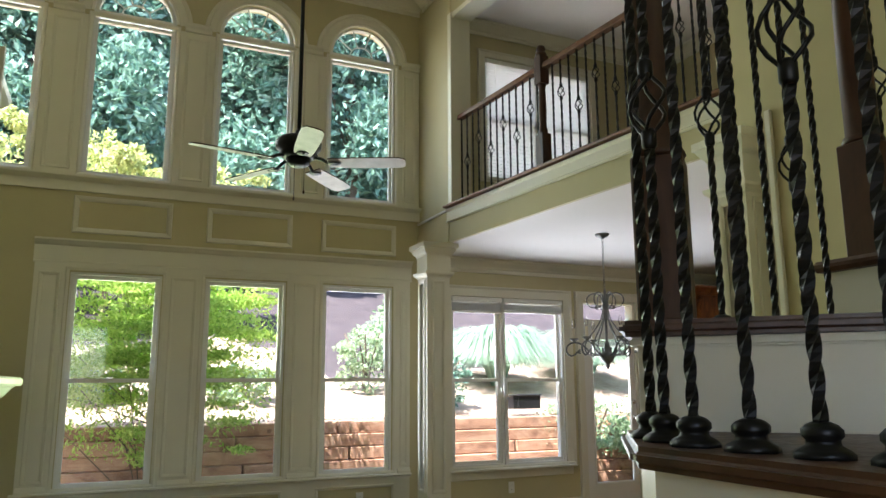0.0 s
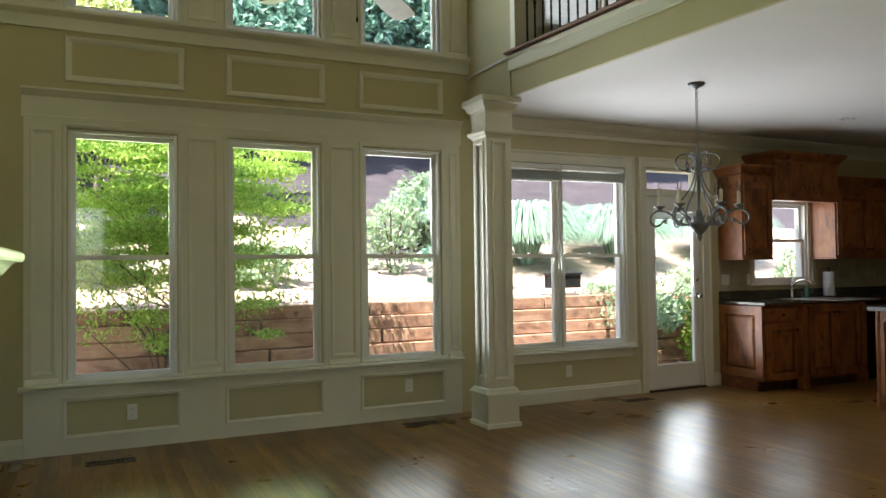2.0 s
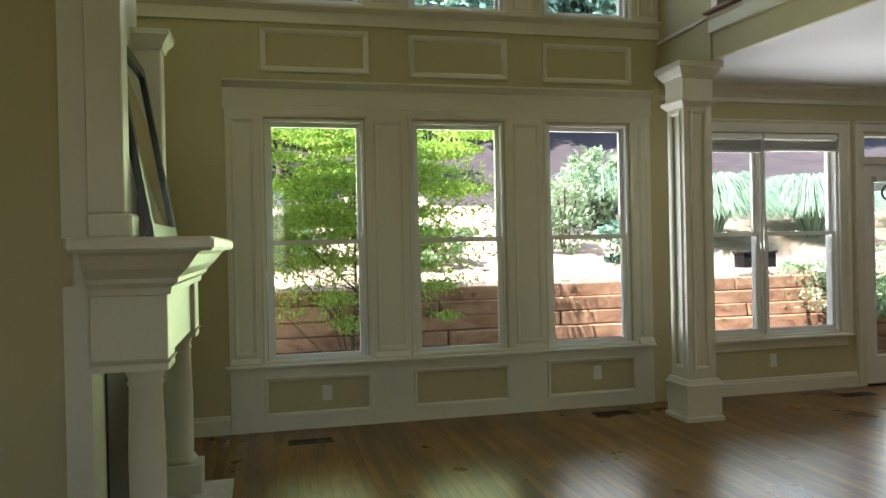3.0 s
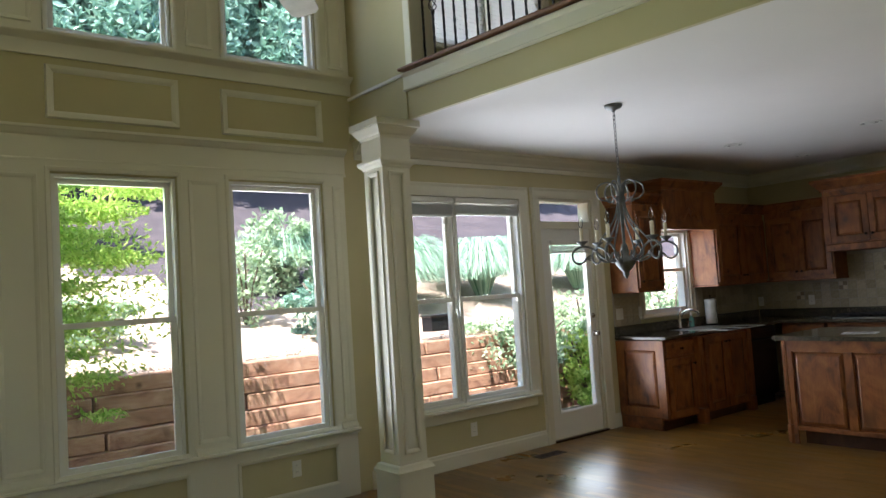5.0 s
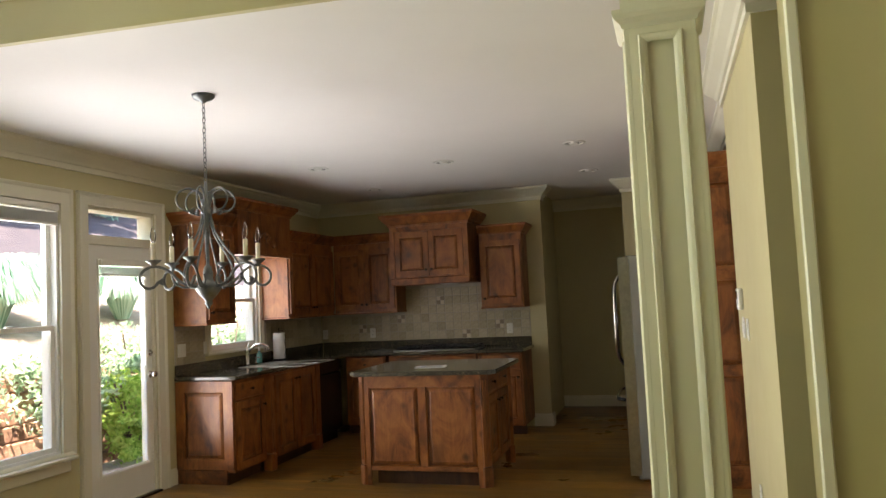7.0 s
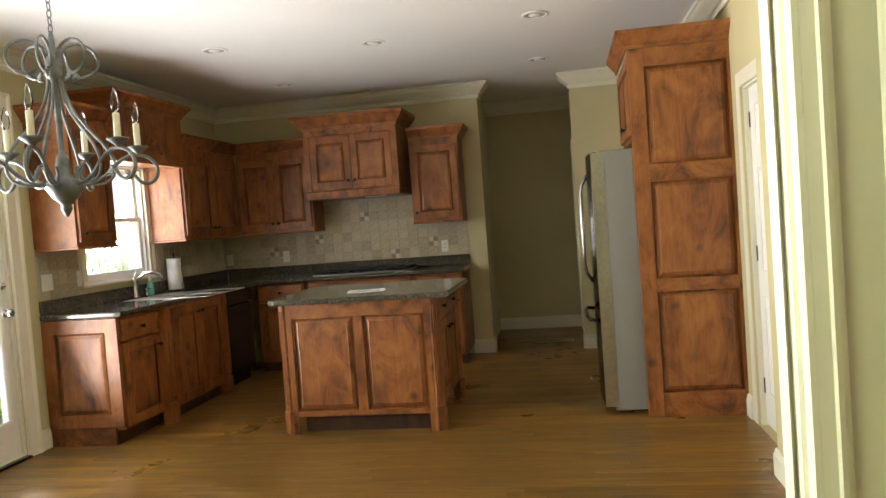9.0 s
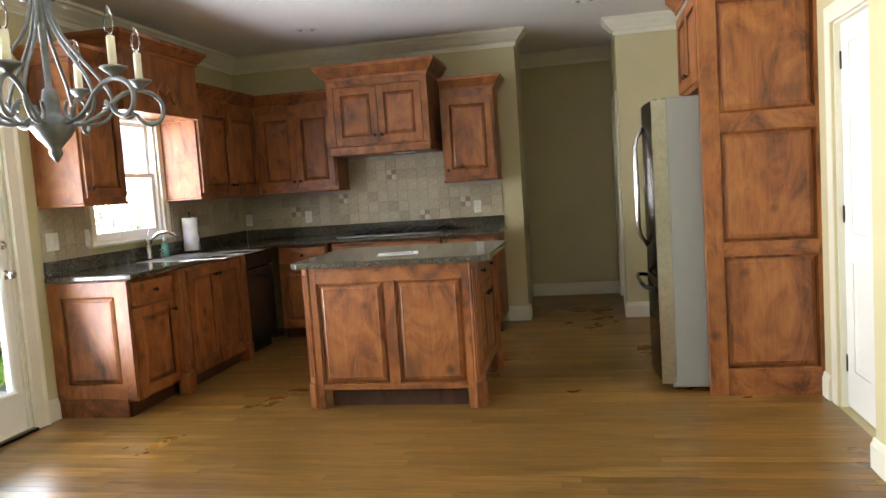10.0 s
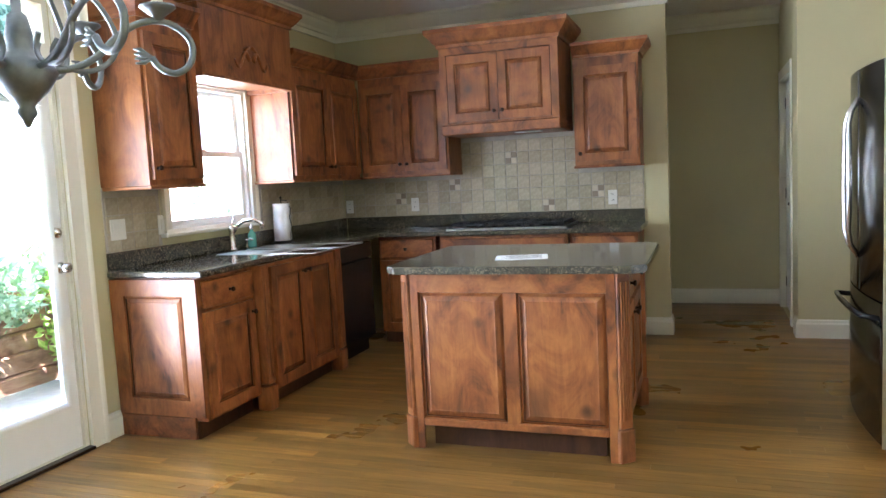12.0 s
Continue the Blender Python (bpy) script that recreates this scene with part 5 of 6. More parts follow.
def can_light(x, y):
    t = thing("recessed_light", "unlit white recessed ceiling light", "ceiling light", "recessed lights", at=pose(x, y, CEIL1))
    part("trim_ring", lathe(bmesh.new(), [(0.095, -0.001), (0.093, -0.008), (0.075, -0.010), (0.070, -0.004)], 28, close=False), PLASTIC, t)
    part("baffle", lathe(bmesh.new(), [(0.071, -0.004), (0.060, -0.002), (0.03, -0.0015)], 28), plain("baffle_grey", (0.35, 0.33, 0.30), 0.5), t)
    part("bulb", lathe(bmesh.new(), [(0.045, -0.003), (0.035, -0.012), (0.012, -0.016)], 20), PLASTIC, t)


for x, y in ((6.73, 6.29), (7.03, 5.18), (8.18, 6.33), (8.26, 4.0), (6.78, 3.97)):
    can_light(x, y)

# ---- outside ----
def leaves(name, blobs, count, size, mat, parent=None, long=2.2, seed=1, droop=0.0, label=""):
    """Many small folded leaves scattered through blobs (x, y, z, rx, ry, rz), thicker towards the skin."""
    g = np.random.default_rng(seed)
    bl = np.array(blobs, float)
    vol = bl[:, 3] * bl[:, 4] * bl[:, 5]
    pick = g.choice(len(bl), count, p=vol / vol.sum())
    d = g.normal(size=(count, 3))
    d /= np.linalg.norm(d, axis=1)[:, None]
    rad = g.random(count) ** 0.45
    p = bl[pick, :3] + d * bl[pick, 3:6] * rad[:, None]
    a = g.normal(size=(count, 3)) + d * 0.8
    a[:, 2] -= droop
    a /= np.linalg.norm(a, axis=1)[:, None]
    b = np.cross(a, g.normal(size=(count, 3)))
    b /= np.linalg.norm(b, axis=1)[:, None]
    n = np.cross(a, b)
    s = size * (0.6 + 0.8 * g.random(count))[:, None]
    w = s / long
    v = np.stack([p - a * s, p + b * w - n * w * 0.3, p + a * s, p - b * w - n * w * 0.3], 1).reshape(-1, 3)
    i = np.arange(count)[:, None] * 4
    f = np.concatenate([i + [0, 1, 2], i + [0, 2, 3]], 0)
    me = bpy.data.meshes.new(name)
    me.from_pydata(v.tolist(), [], f.tolist())
    me.materials.append(mat)
    ob = new(name, me)
    if parent is not None:
        ob.parent = parent
    return tagged(ob, label)


BARK = earth("grey_brown_bark", (0.05, 0.04, 0.03), (0.11, 0.085, 0.06), (0.20, 0.16, 0.12), 9)
STRAW = earth("pale_pine_straw", (0.17, 0.11, 0.075), (0.36, 0.27, 0.20), (0.55, 0.46, 0.38), 3)
GRAVEL = earth("pale_gravel", (0.25, 0.23, 0.20), (0.42, 0.40, 0.36), (0.6, 0.58, 0.52), 14)
TIMBER = wood("weathered_tie", (0.14, 0.065, 0.04), (0.33, 0.18, 0.11), (0.50, 0.33, 0.22), along="x", rough=0.8, coat=0.0)
MAPLE = leafy("lime_maple_leaf", (0.20, 0.38, 0.05), (0.56, 0.70, 0.20), 0.5, 0.6)
LAUREL = leafy("dark_laurel_leaf", (0.07, 0.17, 0.12), (0.30, 0.48, 0.38), 0.35, 0.45)
PALELEAF = leafy("pale_green_leaf", (0.15, 0.26, 0.13), (0.50, 0.62, 0.42), 0.4, 0.45)
YELLOW = leafy("yellow_green_leaf", (0.26, 0.33, 0.09), (0.66, 0.68, 0.30), 0.4)
GRASS = leafy("blue_green_grass", (0.10, 0.24, 0.15), (0.50, 0.66, 0.52), 0.4, 0.45)
# Mulch with the shade of the trees put into its colour.
SHADE = earth("tree_shaded_mulch", (0.010, 0.008, 0.012), (0.026, 0.020, 0.026), (0.085, 0.068, 0.07), 3)

bm = bmesh.new()
box(bm, -14, 20, 7.66, 9.55, -0.3, -0.17)
structure("gravel_strip", bm, GRAVEL, "pale gravel strip below the timber wall", "gravel")


def hill_z(x, y):
    t = y - 9.72
    return 0.86 + 0.20 * t + 0.022 * t * t + 0.10 * noise.noise((x * 0.5, y * 0.5, 0)) + 0.05 * noise.noise((x * 1.7, y * 1.7, 3))


xs, ys = [-16 + 0.5 * i for i in range(77)], [9.72 + 0.45 * j for j in range(34)]
grid = [(x, y, hill_z(x, y)) for y in ys for x in xs]
faces = [(j * 77 + i, j * 77 + i + 1, (j + 1) * 77 + i + 1, (j + 1) * 77 + i) for j in range(33) for i in range(76)]
me = bpy.data.meshes.new("slope")
me.from_pydata(grid, [], faces)
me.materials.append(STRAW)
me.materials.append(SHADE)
# The upper slope takes the mulch colour darkened for tree shade.
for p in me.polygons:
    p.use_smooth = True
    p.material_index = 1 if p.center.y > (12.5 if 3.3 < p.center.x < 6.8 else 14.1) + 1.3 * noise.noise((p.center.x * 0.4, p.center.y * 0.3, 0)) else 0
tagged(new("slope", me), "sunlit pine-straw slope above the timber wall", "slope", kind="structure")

wall = thing("retaining_wall", "stacked weathered railroad-tie retaining wall in sun", "retaining wall")
g = random.Random(5)
bm = boxes((-1.2, 1.2, -0.09, 0.09, -0.078, 0.078), bevel=0.012)
TIE = mesh_of("timber", bm, TIMBER)
for row in range(7):
    x = -9.0 + (row % 2) * 1.1 + g.uniform(-0.2, 0.2)
    while x < 15:
        part("timber", TIE, None, wall, at=pose(x + 1.2, 9.62 + 0.02 * row + g.uniform(-0.012, 0.012), -0.12 + 0.16 * row + g.uniform(-0.003, 0.003), g.uniform(-1.5, 1.5), 0, g.uniform(-0.3, 0.3)))
        x += 2.42

g = np.random.default_rng(8)
fv, ff = [], []
for _ in range(5200):
    x, y = g.uniform(-6, 13), g.uniform(9.50, 9.9)
    a, ln, w = g.uniform(-0.6, 0.6), g.uniform(0.05, 0.17), g.uniform(0.0015, 0.003)
    z = 0.94 + max(0.0, y - 9.72) * 0.2
    dx, dy, dz = math.sin(a) * ln, -ln * 0.5, (-0.75 if y < 9.62 else 0.05) * ln * g.uniform(0.4, 1.0)
    k = len(fv)
    fv += [(x - w, y, z), (x + w, y, z), (x + dx * 0.5 + w, y + dy * 0.6, z + 0.02), (x + dx * 0.5 - w, y + dy * 0.6, z + 0.02), (x + dx, y + dy, z + dz)]
    ff += [(k, k + 1, k + 2, k + 3), (k + 3, k + 2, k + 4)]
me = bpy.data.meshes.new("straw_fringe")
me.from_pydata(fv, [], ff)
me.materials.append(STRAW)
tagged(new("straw_fringe", me), "dry pine straw hanging over the timber wall", "straw", kind="stuff")


def tree(label, x, y, z, h, blobs, count, size, mat, seed, trunk=0.09, name="tree", long=2.2, limbs=7):
    t = thing(name, label, name, at=None)
    r = random.Random(seed)
    bm = bmesh.new()
    lean = (r.uniform(-0.2, 0.2), r.uniform(-0.2, 0.2))
    pts = [(x + lean[0] * s * s + 0.05 * math.sin(5 * s + seed), y + lean[1] * s * s, z - 0.15 + h * s) for s in (0, 0.15, 0.3, 0.5, 0.7, 0.9)]
    tube(bm, pts, trunk, 8, [trunk * (1.3 - 1.15 * s) for s in (0, 0.15, 0.3, 0.5, 0.7, 0.9)])
    for k in range(limbs):
        b = blobs[k % len(blobs)]
        s = Vector(pts[1 + k % 4])
        e = Vector(b[:3]) + Vector((r.uniform(-0.5, 0.5) * b[3], r.uniform(-0.5, 0.5) * b[4], r.uniform(-0.3, 0.4) * b[5]))
        m = (s + e) / 2 + Vector((r.uniform(-0.1, 0.1), r.uniform(-0.1, 0.1), 0.08))
        tube(bm, [s, m, e], trunk * 0.3, 6, [trunk * 0.4, trunk * 0.24, trunk * 0.07])
    part("trunk", bm, BARK, t)
    leaves("crown", blobs, count, size, mat, t, long, seed)
    lo_, hi_ = [min(b[i] - b[i + 3] * 0.5 for b in blobs) for i in range(3)], [max(b[i] + b[i + 3] * 0.5 for b in blobs) for i in range(3)]
    whole = tuple((a + b) / 2 for a, b in zip(lo_, hi_)) + tuple((b - a) / 2 for a, b in zip(lo_, hi_))
    leaves("loose_foliage", [whole], count // 4, size, mat, t, long, seed + 500)
    return t


def clumps(x, y, z, rx, ry, rz, n, seed, small=0.42, flat=1.0):
    r = random.Random(seed)
    out = []
    for _ in range(n):
        a, b, c = r.uniform(-1, 1), r.uniform(-1, 1), r.uniform(-1, 1)
        q = small * r.uniform(0.6, 1.25)
        out.append((x + rx * a, y + ry * b, z + rz * c * (1 - 0.35 * abs(a)), rx * q, ry * q, rz * q * 0.7 * flat))
    return out


sprays = [(x, y, z, rx * 1.5, ry * 1.5, rz) for x, y, z, rx, ry, rz in clumps(0.16, 9.0, 1.95, 1.2, 0.55, 0.85, 165, 11, 0.20, 0.46)]
sprays += [(0.62, 9.0, 0.62, 0.20, 0.18, 0.10), (0.50, 9.0, 0.88, 0.26, 0.2, 0.08), (1.32, 9.1, 1.52, 0.40, 0.3, 0.07), (1.50, 9.1, 0.98, 0.30, 0.22, 0.06), (1.62, 9.1, 0.66, 0.20, 0.2, 0.05), (1.72, 9.1, 1.95, 0.42, 0.3, 0.08), (1.5, 9.1, 2.35, 0.55, 0.4, 0.10), (2.0, 9.1, 2.55, 0.5, 0.4, 0.08), (1.35, 9.1, 1.18, 0.28, 0.2, 0.05)]
tree("bright lime-green maple in front of the timber wall", 0.66, 9.1, -0.15, 2.5, sprays, 40000, 0.030, MAPLE, 11, 0.020, "maple_tree", 3.0, 18)
for i, (x, y, w, h) in enumerate(((-9, 17.5, 2.6, 9), (-5.2, 18.2, 2.5, 10), (-1.6, 17.2, 2.5, 10.5), (2.2, 18.0, 2.5, 10), (5.4, 17.4, 2.4, 10.5), (9.2, 18.2, 2.7, 9.5), (13, 17.5, 2.7, 9.0), (17.5, 18.5, 3, 9.5))):
    z = hill_z(x, min(y, 24))
    tree("tall dense evergreen laurel behind the slope", x, y, z, h * 0.9, clumps(x, y, z + h * 0.56, w, 1.3, h * 0.52, 46, 40 + i, 0.34), 42000, 0.115, LAUREL, 40 + i, 0.16, "laurel_tree", 2.4)
    tree("tall dark evergreen in the rear wood", x + 1.9, y + 3.4, z + 0.8, h * 1.1, clumps(x + 1.9, y + 3.4, z + h * 0.7, w * 1.3, 1.4, h * 0.75, 40, 80 + i, 0.4), 18000, 0.22, LAUREL, 80 + i, 0.2, "laurel_tree", 2.0)
for i, (x, y, r, h) in enumerate(((-2.6, 14.6, 0.8, 3.0), (0.1, 14.2, 0.7, 3.6), (1.7, 14.4, 0.75, 3.3), (-0.9, 15.0, 0.8, 3.9))):
    z = hill_z(x, y)
    tree("sunlit yellow-green shrub tree on the slope", x, y, z, h, clumps(x, y, z + h * 0.62, r * 1.5, r * 0.9, h * 0.36, 60, 60 + i, 0.17), 7000, 0.06, YELLOW, 60 + i, 0.05, "shrub_tree", 2.6)


def shrub(label, x, y, r, h, count, size, mat, seed, z=None):
    z = hill_z(x, y) if z is None else z
    t = thing("shrub", label, "shrub")
    bm = bmesh.new()
    rr = random.Random(seed)
    for k in range(6):
        a = rr.uniform(0, 6.28)
        tube(bm, [(x, y, z - 0.1), (x + 0.3 * r * math.cos(a), y + 0.3 * r * math.sin(a), z + h * 0.5), (x + 0.7 * r * math.cos(a), y + 0.7 * r * math.sin(a), z + h * 0.9)], 0.012, 5)
    part("stems", bm, BARK, t)
    leaves("foliage", clumps(x, y, z + h * 0.5, r * 0.85, r * 0.7, h * 0.48, 26, seed, 0.3), int(count * 1.3), size * 0.9, mat, t, 2.0, seed)
    leaves("loose_foliage", [(x, y, z + h * 0.5, r, r * 0.8, h * 0.6)], count // 2, size * 0.9, mat, t, 2.0, seed + 500)


shrub("loose pale-leaved shrub on the slope", 3.85, 11.3, 0.50, 1.0, 800, 0.045, PALELEAF, 21)
shrub("loose pale-leaved shrub on the slope", 4.9, 12.6, 0.6, 1.2, 1500, 0.055, PALELEAF, 22)
shrub("rounded dark green shrub on the slope", 4.6, 10.4, 0.55, 0.8, 2200, 0.04, LAUREL, 23)
shrub("low green shrub above the timber wall", -1.2, 10.6, 0.6, 0.55, 1300, 0.04, LAUREL, 24)
shrub("low green shrub above the timber wall", 0.1, 10.9, 0.45, 0.5, 1000, 0.04, LAUREL, 25)
shrub("low pale shrub above the timber wall", 1.9, 10.9, 0.5, 0.5, 1000, 0.045, PALELEAF, 26)
shrub("spreading pale ground-cover shrub by the wall", 6.9, 9.75, 1.0, 0.75, 3000, 0.045, PALELEAF, 27, 0.35)
shrub("spreading pale ground-cover shrub by the wall", 8.6, 10.0, 0.9, 0.8, 2400, 0.045, PALELEAF, 28, 0.55)
shrub("bright green shrub outside the back door", 7.75, 9.25, 0.42, 1.0, 1700, 0.045, MAPLE, 29, -0.17)
shrub("bright green shrub outside the kitchen window", 9.9, 9.4, 0.6, 1.6, 2400, 0.045, PALELEAF, 30, -0.1)
shrub("pale hosta at the foot of the timber wall", 3.2, 9.25, 0.34, 0.28, 260, 0.10, PALELEAF, 31, -0.17)
shrub("pale hosta at the foot of the timber wall", 2.5, 9.3, 0.25, 0.24, 180, 0.10, PALELEAF, 32, -0.17)
shrub("pale hosta at the foot of the timber wall", 4.6, 9.3, 0.25, 0.24, 180, 0.09, PALELEAF, 33, -0.17)


def fountain_grass(x, y, r, h, n, seed):
    z = hill_z(x, y)
    g = np.random.default_rng(seed)
    t = thing("ornamental_grass", "arching fountain of blue-green ornamental grass", "grass", "ornamental grasses")
    v, f = [], []
    for _ in range(n):
        a, reach, hh = g.random() * 6.283, r * (0.35 + 0.75 * g.random()), h * (0.6 + 0.5 * g.random())
        c, s = math.cos(a), math.sin(a)
        w = 0.008 + 0.006 * g.random()
        k0 = len(v)
        for q in range(6):
            u = q / 5
            rr, zz = reach * u ** 1.3, hh * (2.3 * u - 1.95 * u * u)
            ww = w * (1 - u * 0.85)
            px, py = x + c * (0.1 + rr), y + s * (0.1 + rr)
            v += [(px - s * ww, py + c * ww, z + zz), (px + s * ww, py - c * ww, z + zz)]
        f += [(k0 + 2 * q, k0 + 2 * q + 1, k0 + 2 * q + 3, k0 + 2 * q + 2) for q in range(5)]
    me = bpy.data.meshes.new("blades")
    me.from_pydata(v, [], f)
    me.materials.append(GRASS)
    part("blades", me, None, t)


fountain_grass(6.3, 11.6, 1.05, 1.35, 3200, 1)
fountain_grass(8.3, 11.9, 1.1, 1.35, 3200, 2)
fountain_grass(5.2, 13.0, 0.9, 1.15, 1800, 3)
fountain_grass(10.6, 11.8, 1.1, 1.3, 2400, 4)
p = thing("planter_box", "dark rectangular planter on the timber wall", "planter")
part("planter_body", pierced(bmesh.new(), 5.55, 6.0, 1.02, 1.2, [], 9.75, 9.95), BLACK, p)
part("rim", boxes((5.53, 6.02, 9.73, 9.97, 1.2, 1.225), bevel=0.005), BLACK, p)

# ---- chandelier ----
t = thing("chandelier", "dark pewter scroll chandelier with six candle lamps", "chandelier", at=pose(4.27, 5.79, 0))
part("canopy", lathe(bmesh.new(), [(0.065, CEIL1 - 0.001), (0.064, CEIL1 - 0.012), (0.05, CEIL1 - 0.026), (0.02, CEIL1 - 0.036), (0.008, CEIL1 - 0.05)], 24), PEWTER, t)
bm = bmesh.new()
z, k = CEIL1 - 0.05, 0
LINK = None
while z > 2.22:
    bm = bmesh.new()
    pts = [(0.009 * math.cos(a), 0, 0.018 * math.sin(a)) for a in [2 * math.pi * q / 10 for q in range(11)]]
    if LINK is None:
        LINK = mesh_of("chain_link", tube(bm, pts, 0.0025, 5), PEWTER)
    else:
        bm.free()
    part("chain_link", LINK, None, t, at=pose(0, 0, z - 0.012, 0, 0, 90 * (k % 2)))
    z -= 0.029
    k += 1
part("stem", lathe(bmesh.new(), [(0.006, 2.23), (0.012, 2.19), (0.010, 2.14), (0.028, 2.12), (0.030, 2.10), (0.024, 2.085), (0.034, 2.07), (0.030, 2.045), (0.014, 2.03), (0.010, 1.75), (0.020, 1.74), (0.028, 1.70), (0.026, 1.67), (0.036, 1.65), (0.064, 1.638), (0.072, 1.615), (0.050, 1.58), (0.030, 1.56), (0.018, 1.545), (0.022, 1.53), (0.012, 1.515), (0.004, 1.50)], 20), PEWTER, t)
GLASSBULB = clear("clear_bulb_glass", 0.02, (0.95, 0.95, 0.93))


def spiral(a, pts, r, taper=None, n=8):
    c, s = math.cos(a), math.sin(a)
    fine = []
    for i in range(len(pts) - 1):
        q = [Vector(pts[max(0, min(len(pts) - 1, i + k))]) for k in (-1, 0, 1, 2)]
        for u in (0.0, 0.25, 0.5, 0.75):
            fine.append(0.5 * (2 * q[1] + (q[2] - q[0]) * u + (2 * q[0] - 5 * q[1] + 4 * q[2] - q[3]) * u * u + (3 * q[1] - q[0] - 3 * q[2] + q[3]) * u ** 3))
    fine.append(Vector(pts[-1]))
    return tube(bmesh.new(), [(c * p.x, s * p.x, p.y) for p in fine], r, n, taper)


def leaf_tip(a, x, z, s):
    bm = bmesh.new()
    c_, s_ = math.cos(a), math.sin(a)
    for k in range(4):
        q = k / 3
        tube(bm, [(c_ * x, s_ * x, z), (c_ * (x + s * (0.5 + 0.2 * q)), s_ * (x + s * (0.5 + 0.2 * q)), z - 0.012 + 0.01 * k), (c_ * (x + s) - s_ * 0.006 * (k - 1.5), s_ * (x + s) + c_ * 0.006 * (k - 1.5), z - 0.016 + 0.012 * k)], 0.005, 5, [0.004, 0.006, 0.002])
    return bm


for k in range(6):
    a = radians(18 + 60 * k)
    up = [(0.02, 2.085)] + [(0.095 - 0.07 * math.cos(0.55 + q * 0.52), 2.11 + 0.065 * math.sin(0.55 + q * 0.52) + 0.01) for q in range(9)]
    p = part("top_scroll", spiral(a, up, 0.006), PEWTER, t)
    part("leaf", leaf_tip(a, up[-1][0], up[-1][1], -0.035), PEWTER, p)
    part("cage_rod", spiral(a, [(0.022, 2.06), (0.03, 2.0), (0.055, 1.925), (0.105, 1.85), (0.165, 1.775), (0.195, 1.71), (0.185, 1.655), (0.135, 1.625), (0.08, 1.635), (0.062, 1.665), (0.075, 1.695)], 0.006), PEWTER, t)
    arm = [(1.1 * u, w - 0.03) for u, w in [(0.03, 1.655), (0.09, 1.66), (0.14, 1.69), (0.18, 1.735), (0.22, 1.765), (0.265, 1.775), (0.305, 1.76), (0.33, 1.725), (0.325, 1.68), (0.295, 1.655), (0.262, 1.665), (0.245, 1.69)]]
    p = part("arm", spiral(a, arm, 0.008), PEWTER, t)
    part("leaf", leaf_tip(a, 0.272, 1.66, -0.04), PEWTER, p)
    c_, s_ = 0.2915 * math.cos(a), 0.2915 * math.sin(a)
    part("drip_cup", lathe(bmesh.new(), [(0.010, 1.775), (0.014, 1.785), (0.030, 1.797), (0.042, 1.806), (0.040, 1.811), (0.016, 1.804)], 18, (c_, s_, -0.03)), PEWTER, t)
    part("candle", lathe(bmesh.new(), [(0.0125, 1.803), (0.013, 1.806), (0.013, 1.902), (0.011, 1.905)], 14, (c_, s_, -0.03)), CANDLE, t, "cream candle sleeve")
    part("bulb", lathe(bmesh.new(), [(0.008, 1.905), (0.014, 1.922), (0.017, 1.938), (0.014, 1.962), (0.007, 1.985), (0.001, 2.0)], 12, (c_, s_, -0.03)), GLASSBULB, t, "clear flame bulb")

# ---- ceiling fan ----
t = thing("ceiling_fan", "dark bronze five-blade ceiling fan on a long rod", "ceiling fan", at=pose(1.255, 5.03, -0.055))
part("downrod", lathe(bmesh.new(), [(0.014, 3.10), (0.014, CEIL2 + 0.055)], 12), IRON, t)
part("canopy", lathe(bmesh.new(), [(0.02, CEIL2 - 0.055), (0.06, CEIL2 + 0.005), (0.07, CEIL2 + 0.055)], 20), IRON, t)
part("motor", lathe(bmesh.new(), [(0.02, 3.12), (0.03, 3.09), (0.07, 3.07), (0.135, 3.055), (0.155, 3.03), (0.15, 2.99), (0.12, 2.965), (0.13, 2.945), (0.10, 2.92)], 28), IRON, t)
part("switch_housing", lathe(bmesh.new(), [(0.085, 2.92), (0.075, 2.885), (0.055, 2.87), (0.02, 2.862)], 24), IRON, t)
BLADE = plain("pale_blade_underside", (0.62, 0.56, 0.57), 0.5)
bm = bmesh.new()
out = [(0.20, 0.055), (0.30, 0.066), (0.55, 0.072), (0.68, 0.066), (0.715, 0.045), (0.72, 0.0)]
out = out + [(x, -y) for x, y in out[-2::-1]]
lo, hi = [bm.verts.new((x, y, -0.004)) for x, y in out], [bm.verts.new((x, y, 0.004)) for x, y in out]
bm.faces.new(lo[::-1]).material_index = 0
bm.faces.new(hi).material_index = 1
for i in range(len(out)):
    bm.faces.new((lo[i], lo[(i + 1) % len(out)], hi[(i + 1) % len(out)], hi[i])).material_index = 1
BL = mesh_of("blade", bm, (BLADE, DARKWOOD))
bm = bmesh.new()
tube(bm, [(0.09, 0, 2.935), (0.15, 0, 2.92), (0.20, 0, 2.893), (0.27, 0, 2.888)], 0.012, 8)
lathe(bm, [(0.045, -0.004), (0.042, -0.010), (0.02, -0.012)], 16, (0.245, 0, 2.893))
IR = mesh_of("blade_iron", bm, IRON)
for k in range(5):
    a = -24 - 72 * k
    p = part("blade_iron", IR, None, t, at=pose(0, 0, 0, 0, 0, a))
    part("blade", BL, None, t, "pale blade with dark edge", at=pose(0, 0, 2.893, 0, 0, a) @ pose(0, 0, 0, -11))
